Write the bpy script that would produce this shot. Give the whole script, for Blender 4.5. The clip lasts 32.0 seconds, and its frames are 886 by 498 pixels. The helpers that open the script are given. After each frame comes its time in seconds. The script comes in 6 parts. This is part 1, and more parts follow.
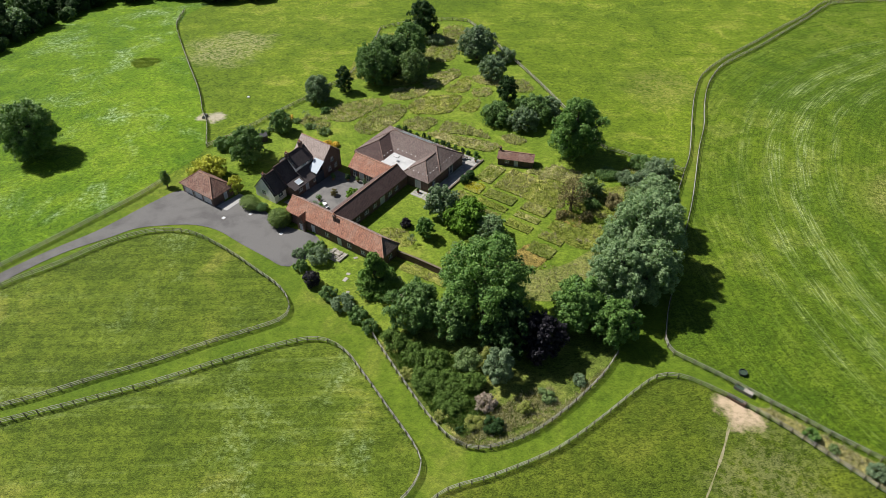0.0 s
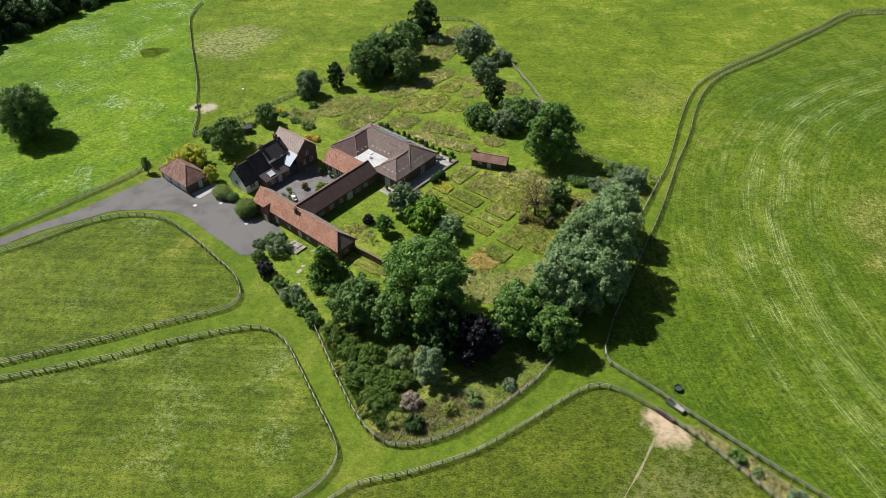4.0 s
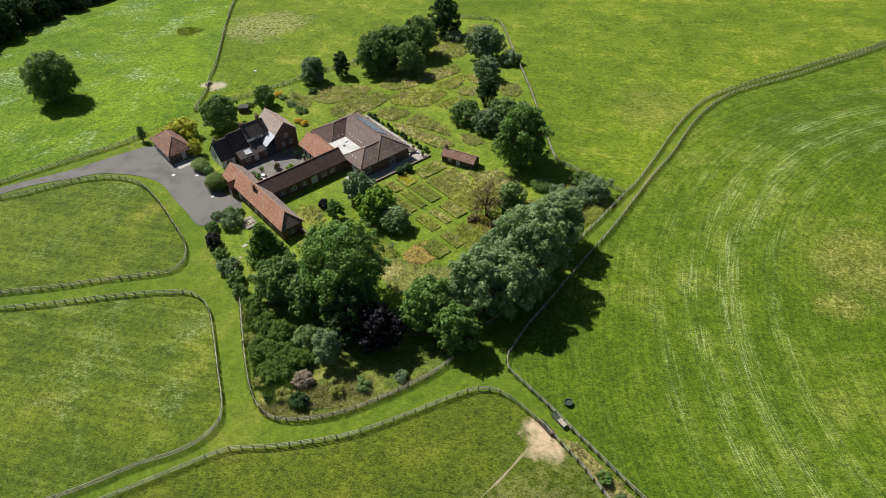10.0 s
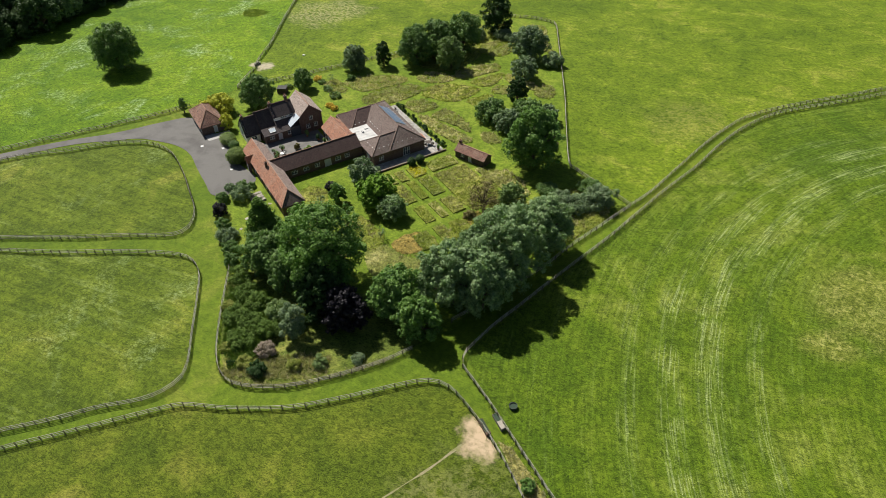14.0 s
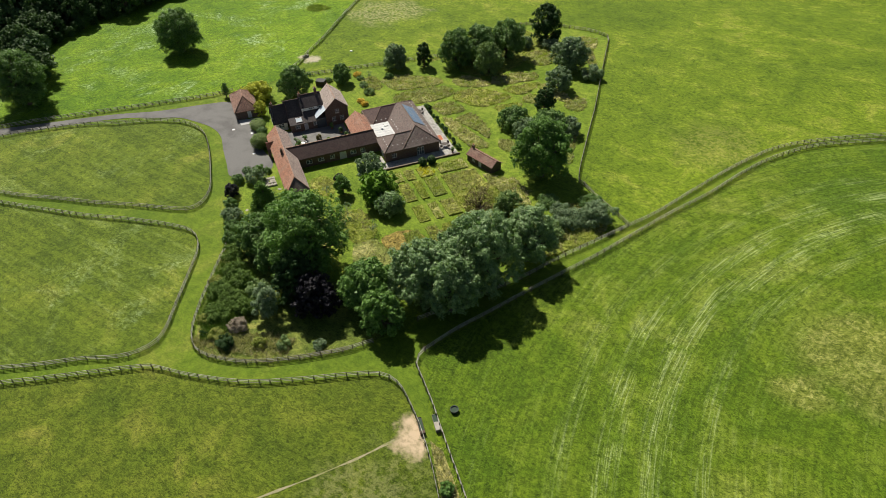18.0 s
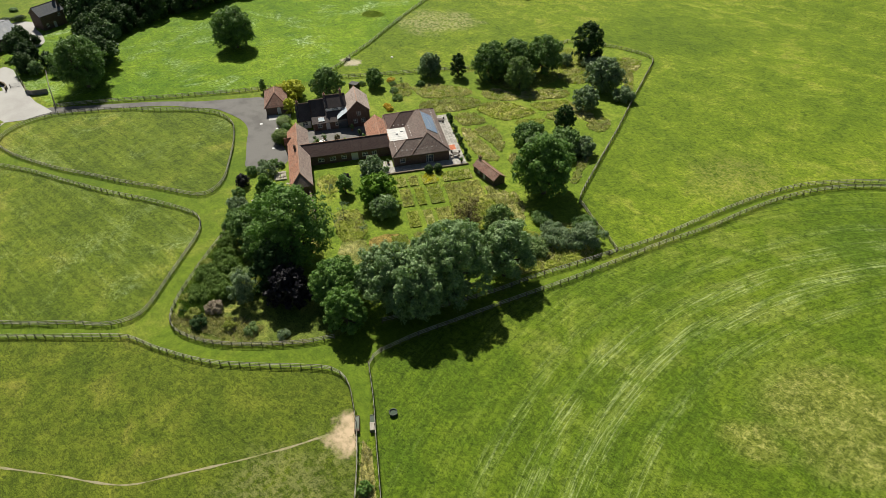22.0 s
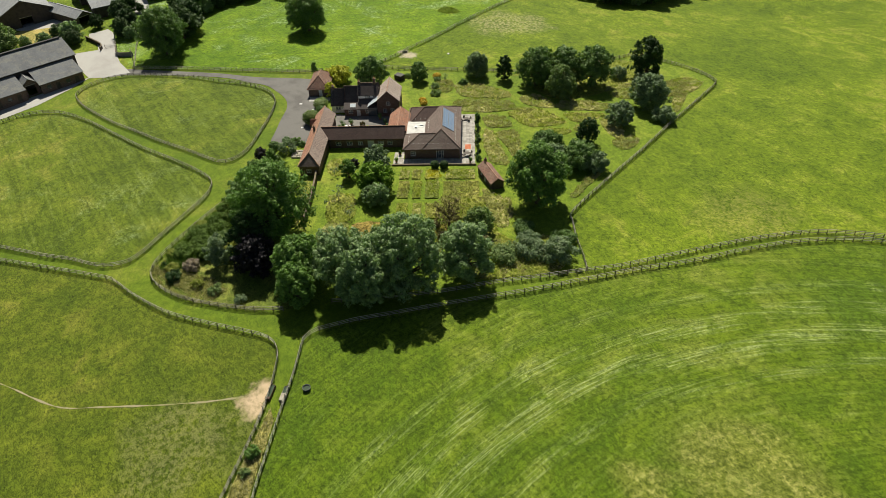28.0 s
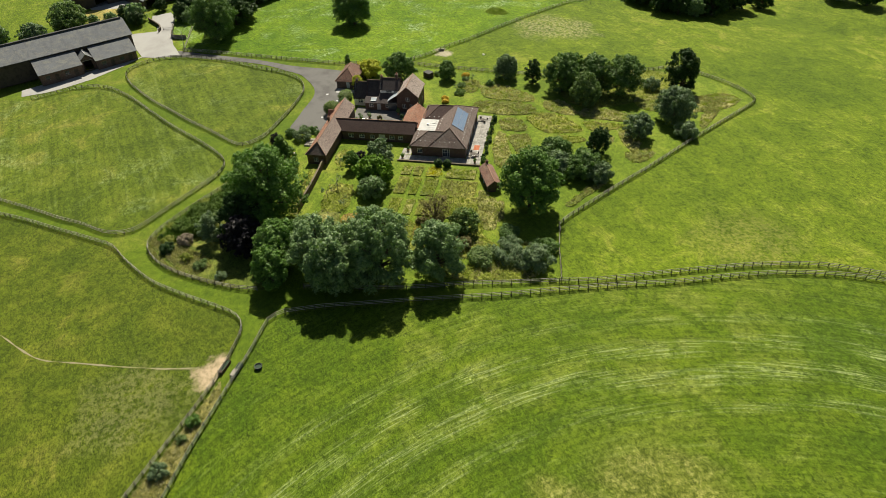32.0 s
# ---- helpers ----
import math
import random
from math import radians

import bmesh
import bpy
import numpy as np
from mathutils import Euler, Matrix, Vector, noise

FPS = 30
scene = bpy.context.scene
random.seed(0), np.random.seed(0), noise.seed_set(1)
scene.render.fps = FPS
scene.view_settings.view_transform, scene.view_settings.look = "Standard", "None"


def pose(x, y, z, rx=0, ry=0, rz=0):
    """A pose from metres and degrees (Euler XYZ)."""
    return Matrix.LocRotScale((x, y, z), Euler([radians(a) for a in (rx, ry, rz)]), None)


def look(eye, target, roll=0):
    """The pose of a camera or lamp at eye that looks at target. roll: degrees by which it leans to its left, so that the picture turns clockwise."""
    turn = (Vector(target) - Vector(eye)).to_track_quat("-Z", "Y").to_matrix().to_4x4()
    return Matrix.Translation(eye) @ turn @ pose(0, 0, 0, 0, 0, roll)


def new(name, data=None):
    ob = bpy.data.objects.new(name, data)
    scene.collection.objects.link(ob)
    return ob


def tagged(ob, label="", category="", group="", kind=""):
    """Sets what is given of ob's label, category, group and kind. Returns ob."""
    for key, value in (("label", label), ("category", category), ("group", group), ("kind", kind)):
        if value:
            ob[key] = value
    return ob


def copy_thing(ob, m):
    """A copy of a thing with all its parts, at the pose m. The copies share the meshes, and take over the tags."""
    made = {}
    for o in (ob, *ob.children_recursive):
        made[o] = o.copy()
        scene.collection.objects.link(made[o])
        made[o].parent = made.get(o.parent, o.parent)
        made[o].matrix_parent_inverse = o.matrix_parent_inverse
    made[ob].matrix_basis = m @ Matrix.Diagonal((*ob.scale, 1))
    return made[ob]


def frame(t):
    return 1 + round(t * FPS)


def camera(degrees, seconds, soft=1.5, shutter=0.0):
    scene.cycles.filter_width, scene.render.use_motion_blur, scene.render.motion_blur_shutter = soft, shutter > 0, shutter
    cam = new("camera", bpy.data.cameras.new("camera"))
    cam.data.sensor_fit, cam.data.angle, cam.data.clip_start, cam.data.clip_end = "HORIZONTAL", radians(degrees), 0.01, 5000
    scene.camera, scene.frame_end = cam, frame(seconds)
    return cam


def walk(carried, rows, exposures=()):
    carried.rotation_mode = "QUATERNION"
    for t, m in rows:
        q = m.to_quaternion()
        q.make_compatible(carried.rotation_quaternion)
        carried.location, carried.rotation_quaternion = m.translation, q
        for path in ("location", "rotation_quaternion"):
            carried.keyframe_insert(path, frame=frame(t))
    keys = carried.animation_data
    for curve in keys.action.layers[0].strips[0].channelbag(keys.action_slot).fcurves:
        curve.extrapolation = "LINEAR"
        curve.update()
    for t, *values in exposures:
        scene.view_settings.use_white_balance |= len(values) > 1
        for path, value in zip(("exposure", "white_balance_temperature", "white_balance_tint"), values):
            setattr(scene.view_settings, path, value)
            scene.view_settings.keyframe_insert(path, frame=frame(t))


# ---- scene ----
cam = camera(65.4, 32.0, soft=0.7)
METRES, EYE, TILT, LEAN, TURN = 160.74, 90.0, 0.0, 0.0, 0.0
ROWS = [
    (0.0, 0.0, 0.0, 0.0, -0.22, -41.83, 0.25),
    (0.5, 0.0125, -0.0, 0.0002, -0.23, -41.82, 0.24),
    (1.0, 0.0257, -0.0001, 0.0005, -0.02, -41.82, 0.26),
    (1.5, 0.0392, -0.0001, 0.0009, 0.25, -41.82, 0.29),
    (2.0, 0.0532, -0.0001, 0.001, 0.71, -41.83, 0.32),
    (2.5, 0.0671, -0.0, 0.0011, 1.44, -41.83, 0.37),
    (4.5, 0.128, 0.0014, 0.0008, 5.73, -41.81, 0.73),
    (5.0, 0.1433, 0.0022, 0.001, 6.42, -41.81, 0.79),
    (5.5, 0.1588, 0.0031, 0.0008, 7.04, -41.8, 0.85),
    (6.0, 0.1744, 0.0044, 0.0006, 7.64, -41.78, 0.88),
    (6.5, 0.1898, 0.0056, 0.0002, 8.19, -41.77, 0.91),
    (7.0, 0.2056, 0.0076, -0.0002, 8.91, -41.79, 0.98),
    (7.5, 0.2211, 0.0091, -0.0009, 9.84, -41.75, 1.02),
    (8.0, 0.2369, 0.0112, -0.0012, 10.75, -41.74, 1.08),
    (8.5, 0.2527, 0.0132, -0.0016, 11.67, -41.72, 1.11),
    (9.0, 0.2683, 0.0158, -0.0018, 12.57, -41.72, 1.15),
    (9.5, 0.2836, 0.0184, -0.0023, 13.48, -41.7, 1.16),
    (10.0, 0.2994, 0.0213, -0.0026, 14.59, -41.69, 1.22),
    (10.5, 0.3147, 0.0243, -0.0034, 15.83, -41.67, 1.25),
    (11.0, 0.3304, 0.0277, -0.0039, 17.11, -41.64, 1.31),
    (11.5, 0.3449, 0.031, -0.0047, 18.29, -41.61, 1.35),
    (12.0, 0.3613, 0.0354, -0.0052, 19.61, -41.6, 1.39),
    (12.5, 0.3756, 0.0394, -0.0057, 20.75, -41.59, 1.45),
    (13.0, 0.3918, 0.0444, -0.0061, 22.03, -41.57, 1.5),
    (13.5, 0.4059, 0.0491, -0.0065, 23.15, -41.55, 1.54),
    (14.0, 0.4219, 0.0547, -0.0071, 24.43, -41.53, 1.6),
    (14.5, 0.4357, 0.0599, -0.0076, 25.55, -41.51, 1.64),
    (16.5, 0.4956, 0.0859, -0.0089, 30.43, -41.23, 1.87),
    (17.0, 0.5102, 0.0934, -0.009, 31.72, -41.1, 1.88),
    (17.5, 0.5236, 0.1004, -0.0094, 32.84, -40.96, 1.95),
    (18.0, 0.5383, 0.1087, -0.0096, 34.12, -40.8, 1.98),
    (18.5, 0.551, 0.1162, -0.0099, 35.19, -40.67, 2.02),
    (19.0, 0.5656, 0.1253, -0.0104, 36.41, -40.5, 2.06),
    (19.5, 0.5776, 0.1333, -0.011, 37.45, -40.37, 2.07),
    (20.0, 0.5916, 0.1428, -0.0122, 38.62, -40.2, 2.1),
    (20.5, 0.6035, 0.1514, -0.0131, 39.65, -40.05, 2.12),
    (21.0, 0.6172, 0.1614, -0.0138, 40.84, -39.85, 2.14),
    (21.5, 0.6288, 0.1706, -0.0139, 41.92, -39.7, 2.16),
    (22.0, 0.642, 0.1812, -0.0142, 43.19, -39.5, 2.19),
    (22.5, 0.6533, 0.1908, -0.0143, 44.28, -39.37, 2.2),
    (23.0, 0.666, 0.202, -0.0146, 45.5, -39.3, 2.2),
    (23.5, 0.677, 0.212, -0.0149, 46.55, -39.25, 2.21),
    (24.0, 0.6892, 0.2237, -0.0154, 47.71, -39.22, 2.21),
    (24.5, 0.6997, 0.2343, -0.0158, 48.74, -39.2, 2.21),
    (25.0, 0.7112, 0.2464, -0.0163, 49.93, -39.17, 2.21),
    (25.5, 0.7213, 0.2575, -0.0169, 50.97, -39.14, 2.24),
    (27.5, 0.7617, 0.3065, -0.0205, 55.34, -38.98, 2.2),
    (28.0, 0.7717, 0.32, -0.021, 56.46, -38.96, 2.2),
    (28.5, 0.7802, 0.3322, -0.0214, 57.45, -38.93, 2.2),
    (29.0, 0.7897, 0.3462, -0.0221, 58.58, -38.9, 2.21),
    (29.5, 0.7977, 0.3587, -0.0224, 59.59, -38.87, 2.22),
    (30.0, 0.8066, 0.373, -0.023, 60.75, -38.81, 2.24),
    (30.5, 0.8143, 0.3858, -0.0235, 61.77, -38.77, 2.25),
    (31.0, 0.8227, 0.4004, -0.0242, 62.93, -38.72, 2.25),
    (31.5, 0.8298, 0.4135, -0.0248, 63.93, -38.67, 2.27),
    (32.0, 0.8372, 0.4276, -0.0255, 65.02, -38.62, 2.29),
]
walk(cam, [(t, pose(0, 0, EYE, TILT, LEAN, TURN) @ pose(METRES * x, METRES * y, METRES * z, 90 + pitch, roll, yaw)) for t, x, y, z, yaw, pitch, roll in ROWS], exposures=((0, 0.46, 6250, 11), (12, 0.46, 6560, 9), (22, 0.46, 6850, 6), (32, 0.45, 7250, 4)))

# ---- world, sun ----
SUN_EL, SUN_AZ = 49.8, -60.8          # height, and compass turn from +y towards +x
world = bpy.data.worlds.new("sky")
scene.world = world
world.use_nodes = True
wn = world.node_tree
sky = wn.nodes.new("ShaderNodeTexSky")
sky.sky_type, sky.sun_disc = "NISHITA", False
sky.sun_elevation, sky.sun_rotation = radians(SUN_EL), radians(SUN_AZ)
wn.links.new(sky.outputs[0], wn.nodes["Background"].inputs[0])
wn.nodes["Background"].inputs[1].default_value = 0.036
sun = new("sun", bpy.data.lights.new("sun", "SUN"))
sun.data.energy, sun.data.angle, sun.data.color = 4.7, radians(0.55), (1.0, 0.95, 0.87)
SUN_DIR = Vector((math.sin(radians(SUN_AZ)) * math.cos(radians(SUN_EL)), math.cos(radians(SUN_AZ)) * math.cos(radians(SUN_EL)), math.sin(radians(SUN_EL))))
sun.matrix_world = look(SUN_DIR * 300, (0, 0, 0))


# ---- the lie of the land ----
def ground_z(x, y):
    """Gently domed pasture that falls away to the north."""
    u, v = max(-2.2, min(2.2, x / 112.5)), max(-1.6, min(1.7, (y - 112.5) / 112.5))
    return -1.269 + 1.068 * u - 1.158 * v + 0.595 * u * u + 0.713 * u * v - 4.786 * v * v


# ---- materials ----
def shader(name):
    m = bpy.data.materials.new(name)
    m.use_nodes = True
    nt = m.node_tree
    return m, nt, nt.nodes["Principled BSDF"]


def put(nt, kind, **values):
    """A node; values are settings or, where an input bears the name (spaces as _), its value or a socket to link."""
    n = nt.nodes.new("ShaderNode" + kind)
    for k, v in values.items():
        if k == "blend":
            n.blend_type = v
        elif k == "op":
            n.operation = v
        elif k == "kind":
            n.data_type = v
        else:
            key = int(k[1:]) if k[0] == "i" and k[1:].isdigit() else k.replace("_", " ")
            if isinstance(v, bpy.types.NodeSocket):
                nt.links.new(v, n.inputs[key])
            else:
                n.inputs[key].default_value = v
    return n


def mix(nt, a, b, f, blend="MIX"):
    n = nt.nodes.new("ShaderNodeMix")
    n.data_type, n.blend_type = "RGBA", blend
    for k, v in ((0, f), (6, a), (7, b)):
        if isinstance(v, bpy.types.NodeSocket):
            nt.links.new(v, n.inputs[k])
        else:
            n.inputs[k].default_value = (*v, 1) if isinstance(v, tuple) and len(v) == 3 else v
    return n.outputs[2]


def step(nt, value, lo, hi, a=0.0, b=1.0):
    n = put(nt, "MapRange", i0=value, i1=lo, i2=hi, i3=a, i4=b)
    n.interpolation_type = "SMOOTHSTEP"
    return n.outputs[0]


def noise_at(nt, pos, scale, detail=4.0, rough=0.55, distort=0.0):
    return put(nt, "TexNoise", Vector=pos, Scale=scale, Detail=detail, Roughness=rough, Distortion=distort).outputs[0]


def bump(nt, bsdf, height, strength, distance):
    nt.links.new(put(nt, "Bump", Strength=strength, Distance=distance, Height=height).outputs[0], bsdf.inputs["Normal"])


def math_node(nt, op, a, b=0.0):
    n = nt.nodes.new("ShaderNodeMath")
    n.operation = op
    for k, v in ((0, a), (1, b)):
        if isinstance(v, bpy.types.NodeSocket):
            nt.links.new(v, n.inputs[k])
        else:
            n.inputs[k].default_value = v
    return n.outputs[0]


def rows_pos(nt, pos, turn, along, across):
    """Positions turned by so many degrees and stretched, for marks that run in one direction."""
    m = put(nt, "Mapping", Vector=pos, Rotation=(0, 0, radians(turn)), Scale=(along, across, 1))
    return m.outputs[0]


def ring_pos(nt, pos, centre, along, across):
    """Positions round a centre, for marks that run in arcs."""
    s = put(nt, "SeparateXYZ", Vector=pos)
    dx, dy = math_node(nt, "SUBTRACT", s.outputs[0], centre[0]), math_node(nt, "SUBTRACT", s.outputs[1], centre[1])
    r = math_node(nt, "SQRT", math_node(nt, "ADD", math_node(nt, "MULTIPLY", dx, dx), math_node(nt, "MULTIPLY", dy, dy)))
    a = math_node(nt, "ARCTAN2", dy, dx)
    return put(nt, "CombineXYZ", X=math_node(nt, "MULTIPLY", a, along), Y=math_node(nt, "MULTIPLY", r, across)).outputs[0]


def ring_dist(nt, pos, cx, cy):
    s = put(nt, "SeparateXYZ", Vector=pos)
    dx, dy = math_node(nt, "SUBTRACT", s.outputs[0], cx), math_node(nt, "SUBTRACT", s.outputs[1], cy)
    return math_node(nt, "SQRT", math_node(nt, "ADD", math_node(nt, "MULTIPLY", dx, dx), math_node(nt, "MULTIPLY", dy, dy)))


def grass(name, deep, fresh, dry, dryness=0.5, marks=None, mark_colour=(0.3, 0.33, 0.12), mark_amount=0.5, flowers=0.0, rough=1.0, tan=(), lay=55, bands=(), parched=(), ridges=0.0):
    """Turf: broad patches, mottling, tussocks and blades, dry spots, rows or arcs left by mowing, clover in drifts.
    bands: pale windrows as radius, half width and amount round the arc's centre. parched: thin dry areas as x, y, radius, flattening, turn."""
    m, nt, b = shader(name)
    pos = nt.nodes.new("ShaderNodeTexCoord").outputs["Object"]
    broad = noise_at(nt, pos, 0.022, 3, 0.5, 0.6)
    patch_ = noise_at(nt, pos, 0.13, 5, 0.62, 0.6)
    mottle = noise_at(nt, pos, 0.42, 4, 0.6, 0.8)
    tuft = noise_at(nt, pos, 1.1, 5, 0.65)
    short = put(nt, "Mapping", Vector=pos, Rotation=(0, 0, radians(lay)), Scale=(1.5, 3.4, 2.5)).outputs[0]
    blade = put(nt, "TexNoise", Vector=short, Scale=1.25, Detail=5.0, Roughness=0.72, Distortion=1.6).outputs[0]
    col = mix(nt, deep, fresh, step(nt, math_node(nt, "ADD", math_node(nt, "MULTIPLY", patch_, 0.6), math_node(nt, "MULTIPLY", broad, 0.5)), 0.36, 0.76))
    worn = math_node(nt, "MULTIPLY", step(nt, patch_, 0.46, 0.7), step(nt, broad, 0.4, 0.64))
    col = mix(nt, col, dry, math_node(nt, "MULTIPLY", worn, dryness))
    col = mix(nt, col, mix(nt, (0.78, 0.82, 0.72), (1.2, 1.17, 1.16), step(nt, mottle, 0.34, 0.66)), 0.55, "MULTIPLY")
    grain = math_node(nt, "ADD", math_node(nt, "MULTIPLY", tuft, 0.26), math_node(nt, "MULTIPLY", blade, 0.8))
    if marks:
        where = ring_pos(nt, pos, *marks[1:]) if marks[0] == "arc" else rows_pos(nt, pos, *marks[1:])
        fine = put(nt, "TexNoise", Vector=where, Scale=1.0, Detail=6.0, Roughness=0.7, Distortion=0.2).outputs[0]
        swath = put(nt, "TexNoise", Vector=where, Scale=0.22, Detail=2.0, Roughness=0.5, Distortion=0.1).outputs[0]
        lines = math_node(nt, "MULTIPLY", step(nt, fine, 0.5, 0.62), step(nt, swath, 0.44, 0.58))
        lines = math_node(nt, "MULTIPLY", lines, math_node(nt, "MULTIPLY", step(nt, patch_, 0.36, 0.6, 0.2, 1.0), step(nt, tuft, 0.3, 0.6, 0.35, 1.0)))
        if bands:
            across = put(nt, "VectorMath", i0=where, i1=(1.0, 1.9, 1.0))
            across.operation = "MULTIPLY"
            thin = put(nt, "TexNoise", Vector=across.outputs[0], Scale=1.0, Detail=4.0, Roughness=0.65, Distortion=0.5).outputs[0]
            lines = math_node(nt, "MULTIPLY", lines, 0.15)
            r = math_node(nt, "ADD", ring_dist(nt, pos, *marks[1]), math_node(nt, "MULTIPLY", math_node(nt, "SUBTRACT", noise_at(nt, pos, 0.035, 2, 0.4), 0.5), 9.0))
            r = math_node(nt, "ADD", r, math_node(nt, "MULTIPLY", math_node(nt, "SUBTRACT", tuft, 0.5), 1.6))
            for r0, half, amount in bands:
                off = math_node(nt, "ABSOLUTE", math_node(nt, "SUBTRACT", r, r0))
                band = math_node(nt, "MULTIPLY", step(nt, off, half, half * 0.3), math_node(nt, "ADD", math_node(nt, "MULTIPLY", step(nt, thin, 0.5, 0.6), 0.8), step(nt, blade, 0.5, 0.7, 0.0, 0.35)))
                band = math_node(nt, "MULTIPLY", band, step(nt, patch_, 0.36, 0.6, 0.15, 1.0))
                lines = math_node(nt, "MAXIMUM", lines, math_node(nt, "MULTIPLY", band, amount))
        col = mix(nt, col, mark_colour, math_node(nt, "MULTIPLY", lines, mark_amount))
        col = mix(nt, col, deep, math_node(nt, "MULTIPLY", step(nt, fine, 0.49, 0.38), 0.22))
        if ridges:
            grain = math_node(nt, "ADD", math_node(nt, "MULTIPLY", grain, 1 - ridges), math_node(nt, "MULTIPLY", fine, ridges))
    if flowers:
        drift = math_node(nt, "MULTIPLY", step(nt, noise_at(nt, pos, 0.055, 6, 0.72, 0.8), 0.5, 0.7), step(nt, math_node(nt, "ADD", math_node(nt, "MULTIPLY", tuft, 0.5), math_node(nt, "MULTIPLY", blade, 0.5)), 0.46, 0.6))
        col = mix(nt, col, (0.35, 0.45, 0.39), math_node(nt, "MULTIPLY", drift, flowers))
    for px, py, rad, flat, turn in parched:
        at = put(nt, "Mapping", Vector=pos, Location=(-px, -py, 0)).outputs[0]
        at = put(nt, "Mapping", Vector=at, Rotation=(0, 0, radians(-turn)), Scale=(1, flat, 1)).outputs[0]
        d = ring_dist(nt, at, 0, 0)
        d = math_node(nt, "ADD", d, math_node(nt, "MULTIPLY", math_node(nt, "SUBTRACT", patch_, 0.5), rad * 1.3))
        area = step(nt, d, rad * 1.08, rad * 0.5)
        straw = step(nt, math_node(nt, "ADD", math_node(nt, "MULTIPLY", tuft, 0.55), math_node(nt, "MULTIPLY", blade, 0.5)), 0.44, 0.66)
        straw = math_node(nt, "MULTIPLY", straw, step(nt, mottle, 0.4, 0.62, 0.25, 1.0))
        col = mix(nt, col, (0.2, 0.185, 0.05), math_node(nt, "MULTIPLY", area, 0.26))
        col = mix(nt, col, (0.52, 0.46, 0.25), math_node(nt, "MULTIPLY", math_node(nt, "MULTIPLY", area, straw), 0.27))
    # blade tone; the dark end also paints specks of shadow among the tufts
    col = mix(nt, col, mix(nt, (0.34, 0.4, 0.26), (1.95, 1.86, 1.55), step(nt, grain, 0.41, 0.66)), 0.95 * rough, "MULTIPLY")
    for cx, cy, rad, amount, tint in tan:
        d = ring_dist(nt, pos, cx, cy)
        d = math_node(nt, "ADD", d, math_node(nt, "MULTIPLY", math_node(nt, "SUBTRACT", noise_at(nt, pos, 2.2 / rad, 4, 0.6), 0.5), rad * 1.4))
        spot = math_node(nt, "MULTIPLY", step(nt, d, rad, rad * 0.4), step(nt, tuft, 0.3, 0.55, 0.6, 1.0))
        if amount < 0.9:
            spot = math_node(nt, "MULTIPLY", spot, math_node(nt, "MULTIPLY", step(nt, tuft, 0.4, 0.58), step(nt, blade, 0.36, 0.62, 0.15, 1.0)))
        col = mix(nt, col, tint, math_node(nt, "MULTIPLY", spot, amount))
    nt.links.new(col, b.inputs["Base Color"])
    b.inputs["Roughness"].default_value = 0.85
    b.inputs["Specular IOR Level"].default_value = 0.15
    bump(nt, b, grain, 0.8 * rough, 0.14)
    return m


def plain(name, colour, rough=0.8, metal=0.0, var=0.25, scale=2.0, fine=14.0, relief=0.2, second=None, spec=0.4, each=0.0):
    """Paint, stone, wood, metal: base colour with blotches, grain, a second weathered colour, and a shade for each piece."""
    m, nt, b = shader(name)
    pos = nt.nodes.new("ShaderNodeTexCoord").outputs["Object"]
    big, small = noise_at(nt, pos, scale, 5, 0.6, 0.3), noise_at(nt, pos, fine, 4, 0.7)
    col = mix(nt, colour, second or tuple(c * 0.6 for c in colour), step(nt, big, 0.42, 0.7))
    shade = math_node(nt, "ADD", 1 - var, math_node(nt, "MULTIPLY", small, 2 * var))
    if each:
        shade = math_node(nt, "MULTIPLY", shade, math_node(nt, "ADD", 1 - each, math_node(nt, "MULTIPLY", nt.nodes.new("ShaderNodeObjectInfo").outputs["Random"], 2 * each)))
    g = put(nt, "CombineColor", Red=shade, Green=shade, Blue=shade).outputs[0]
    nt.links.new(mix(nt, col, g, 1.0, "MULTIPLY"), b.inputs["Base Color"])
    b.inputs["Roughness"].default_value, b.inputs["Metallic"].default_value = rough, metal
    b.inputs["Specular IOR Level"].default_value = spec
    bump(nt, b, small, relief, 0.02)
    return m


def tiles(name, one, two, moss, wide=0.3, high=0.2, mortar=(0.04, 0.03, 0.028), gap=0.02, relief=0.5, moss_amount=0.5, rough=0.85):
    """Tiles, slates or bricks laid in courses over the UV map, in metres, each with its own tone, with lichen in blotches."""
    m, nt, b = shader(name)
    tc = nt.nodes.new("ShaderNodeTexCoord")
    br = put(nt, "TexBrick", Vector=tc.outputs["UV"], Color1=(*one, 1), Color2=(*two, 1), Mortar=(*mortar, 1), Scale=1.0, Mortar_Size=gap, Mortar_Smooth=0.3, Bias=0.0, Brick_Width=wide, Row_Height=high)
    big, mid = noise_at(nt, tc.outputs["Object"], 0.45, 5, 0.6, 0.5), noise_at(nt, tc.outputs["Object"], 3.2, 4, 0.65)
    col = mix(nt, br.outputs[0], moss, math_node(nt, "MULTIPLY", step(nt, math_node(nt, "ADD", math_node(nt, "MULTIPLY", big, 0.6), math_node(nt, "MULTIPLY", mid, 0.4)), 0.44, 0.66), moss_amount))
    shade = math_node(nt, "ADD", 0.62, math_node(nt, "MULTIPLY", mid, 0.76))
    col = mix(nt, col, put(nt, "CombineColor", Red=shade, Green=shade, Blue=shade).outputs[0], 1.0, "MULTIPLY")
    nt.links.new(col, b.inputs["Base Color"])
    b.inputs["Roughness"].default_value = rough
    b.inputs["Specular IOR Level"].default_value = 0.3
    bump(nt, b, br.outputs[1], -relief, 0.03)
    return m


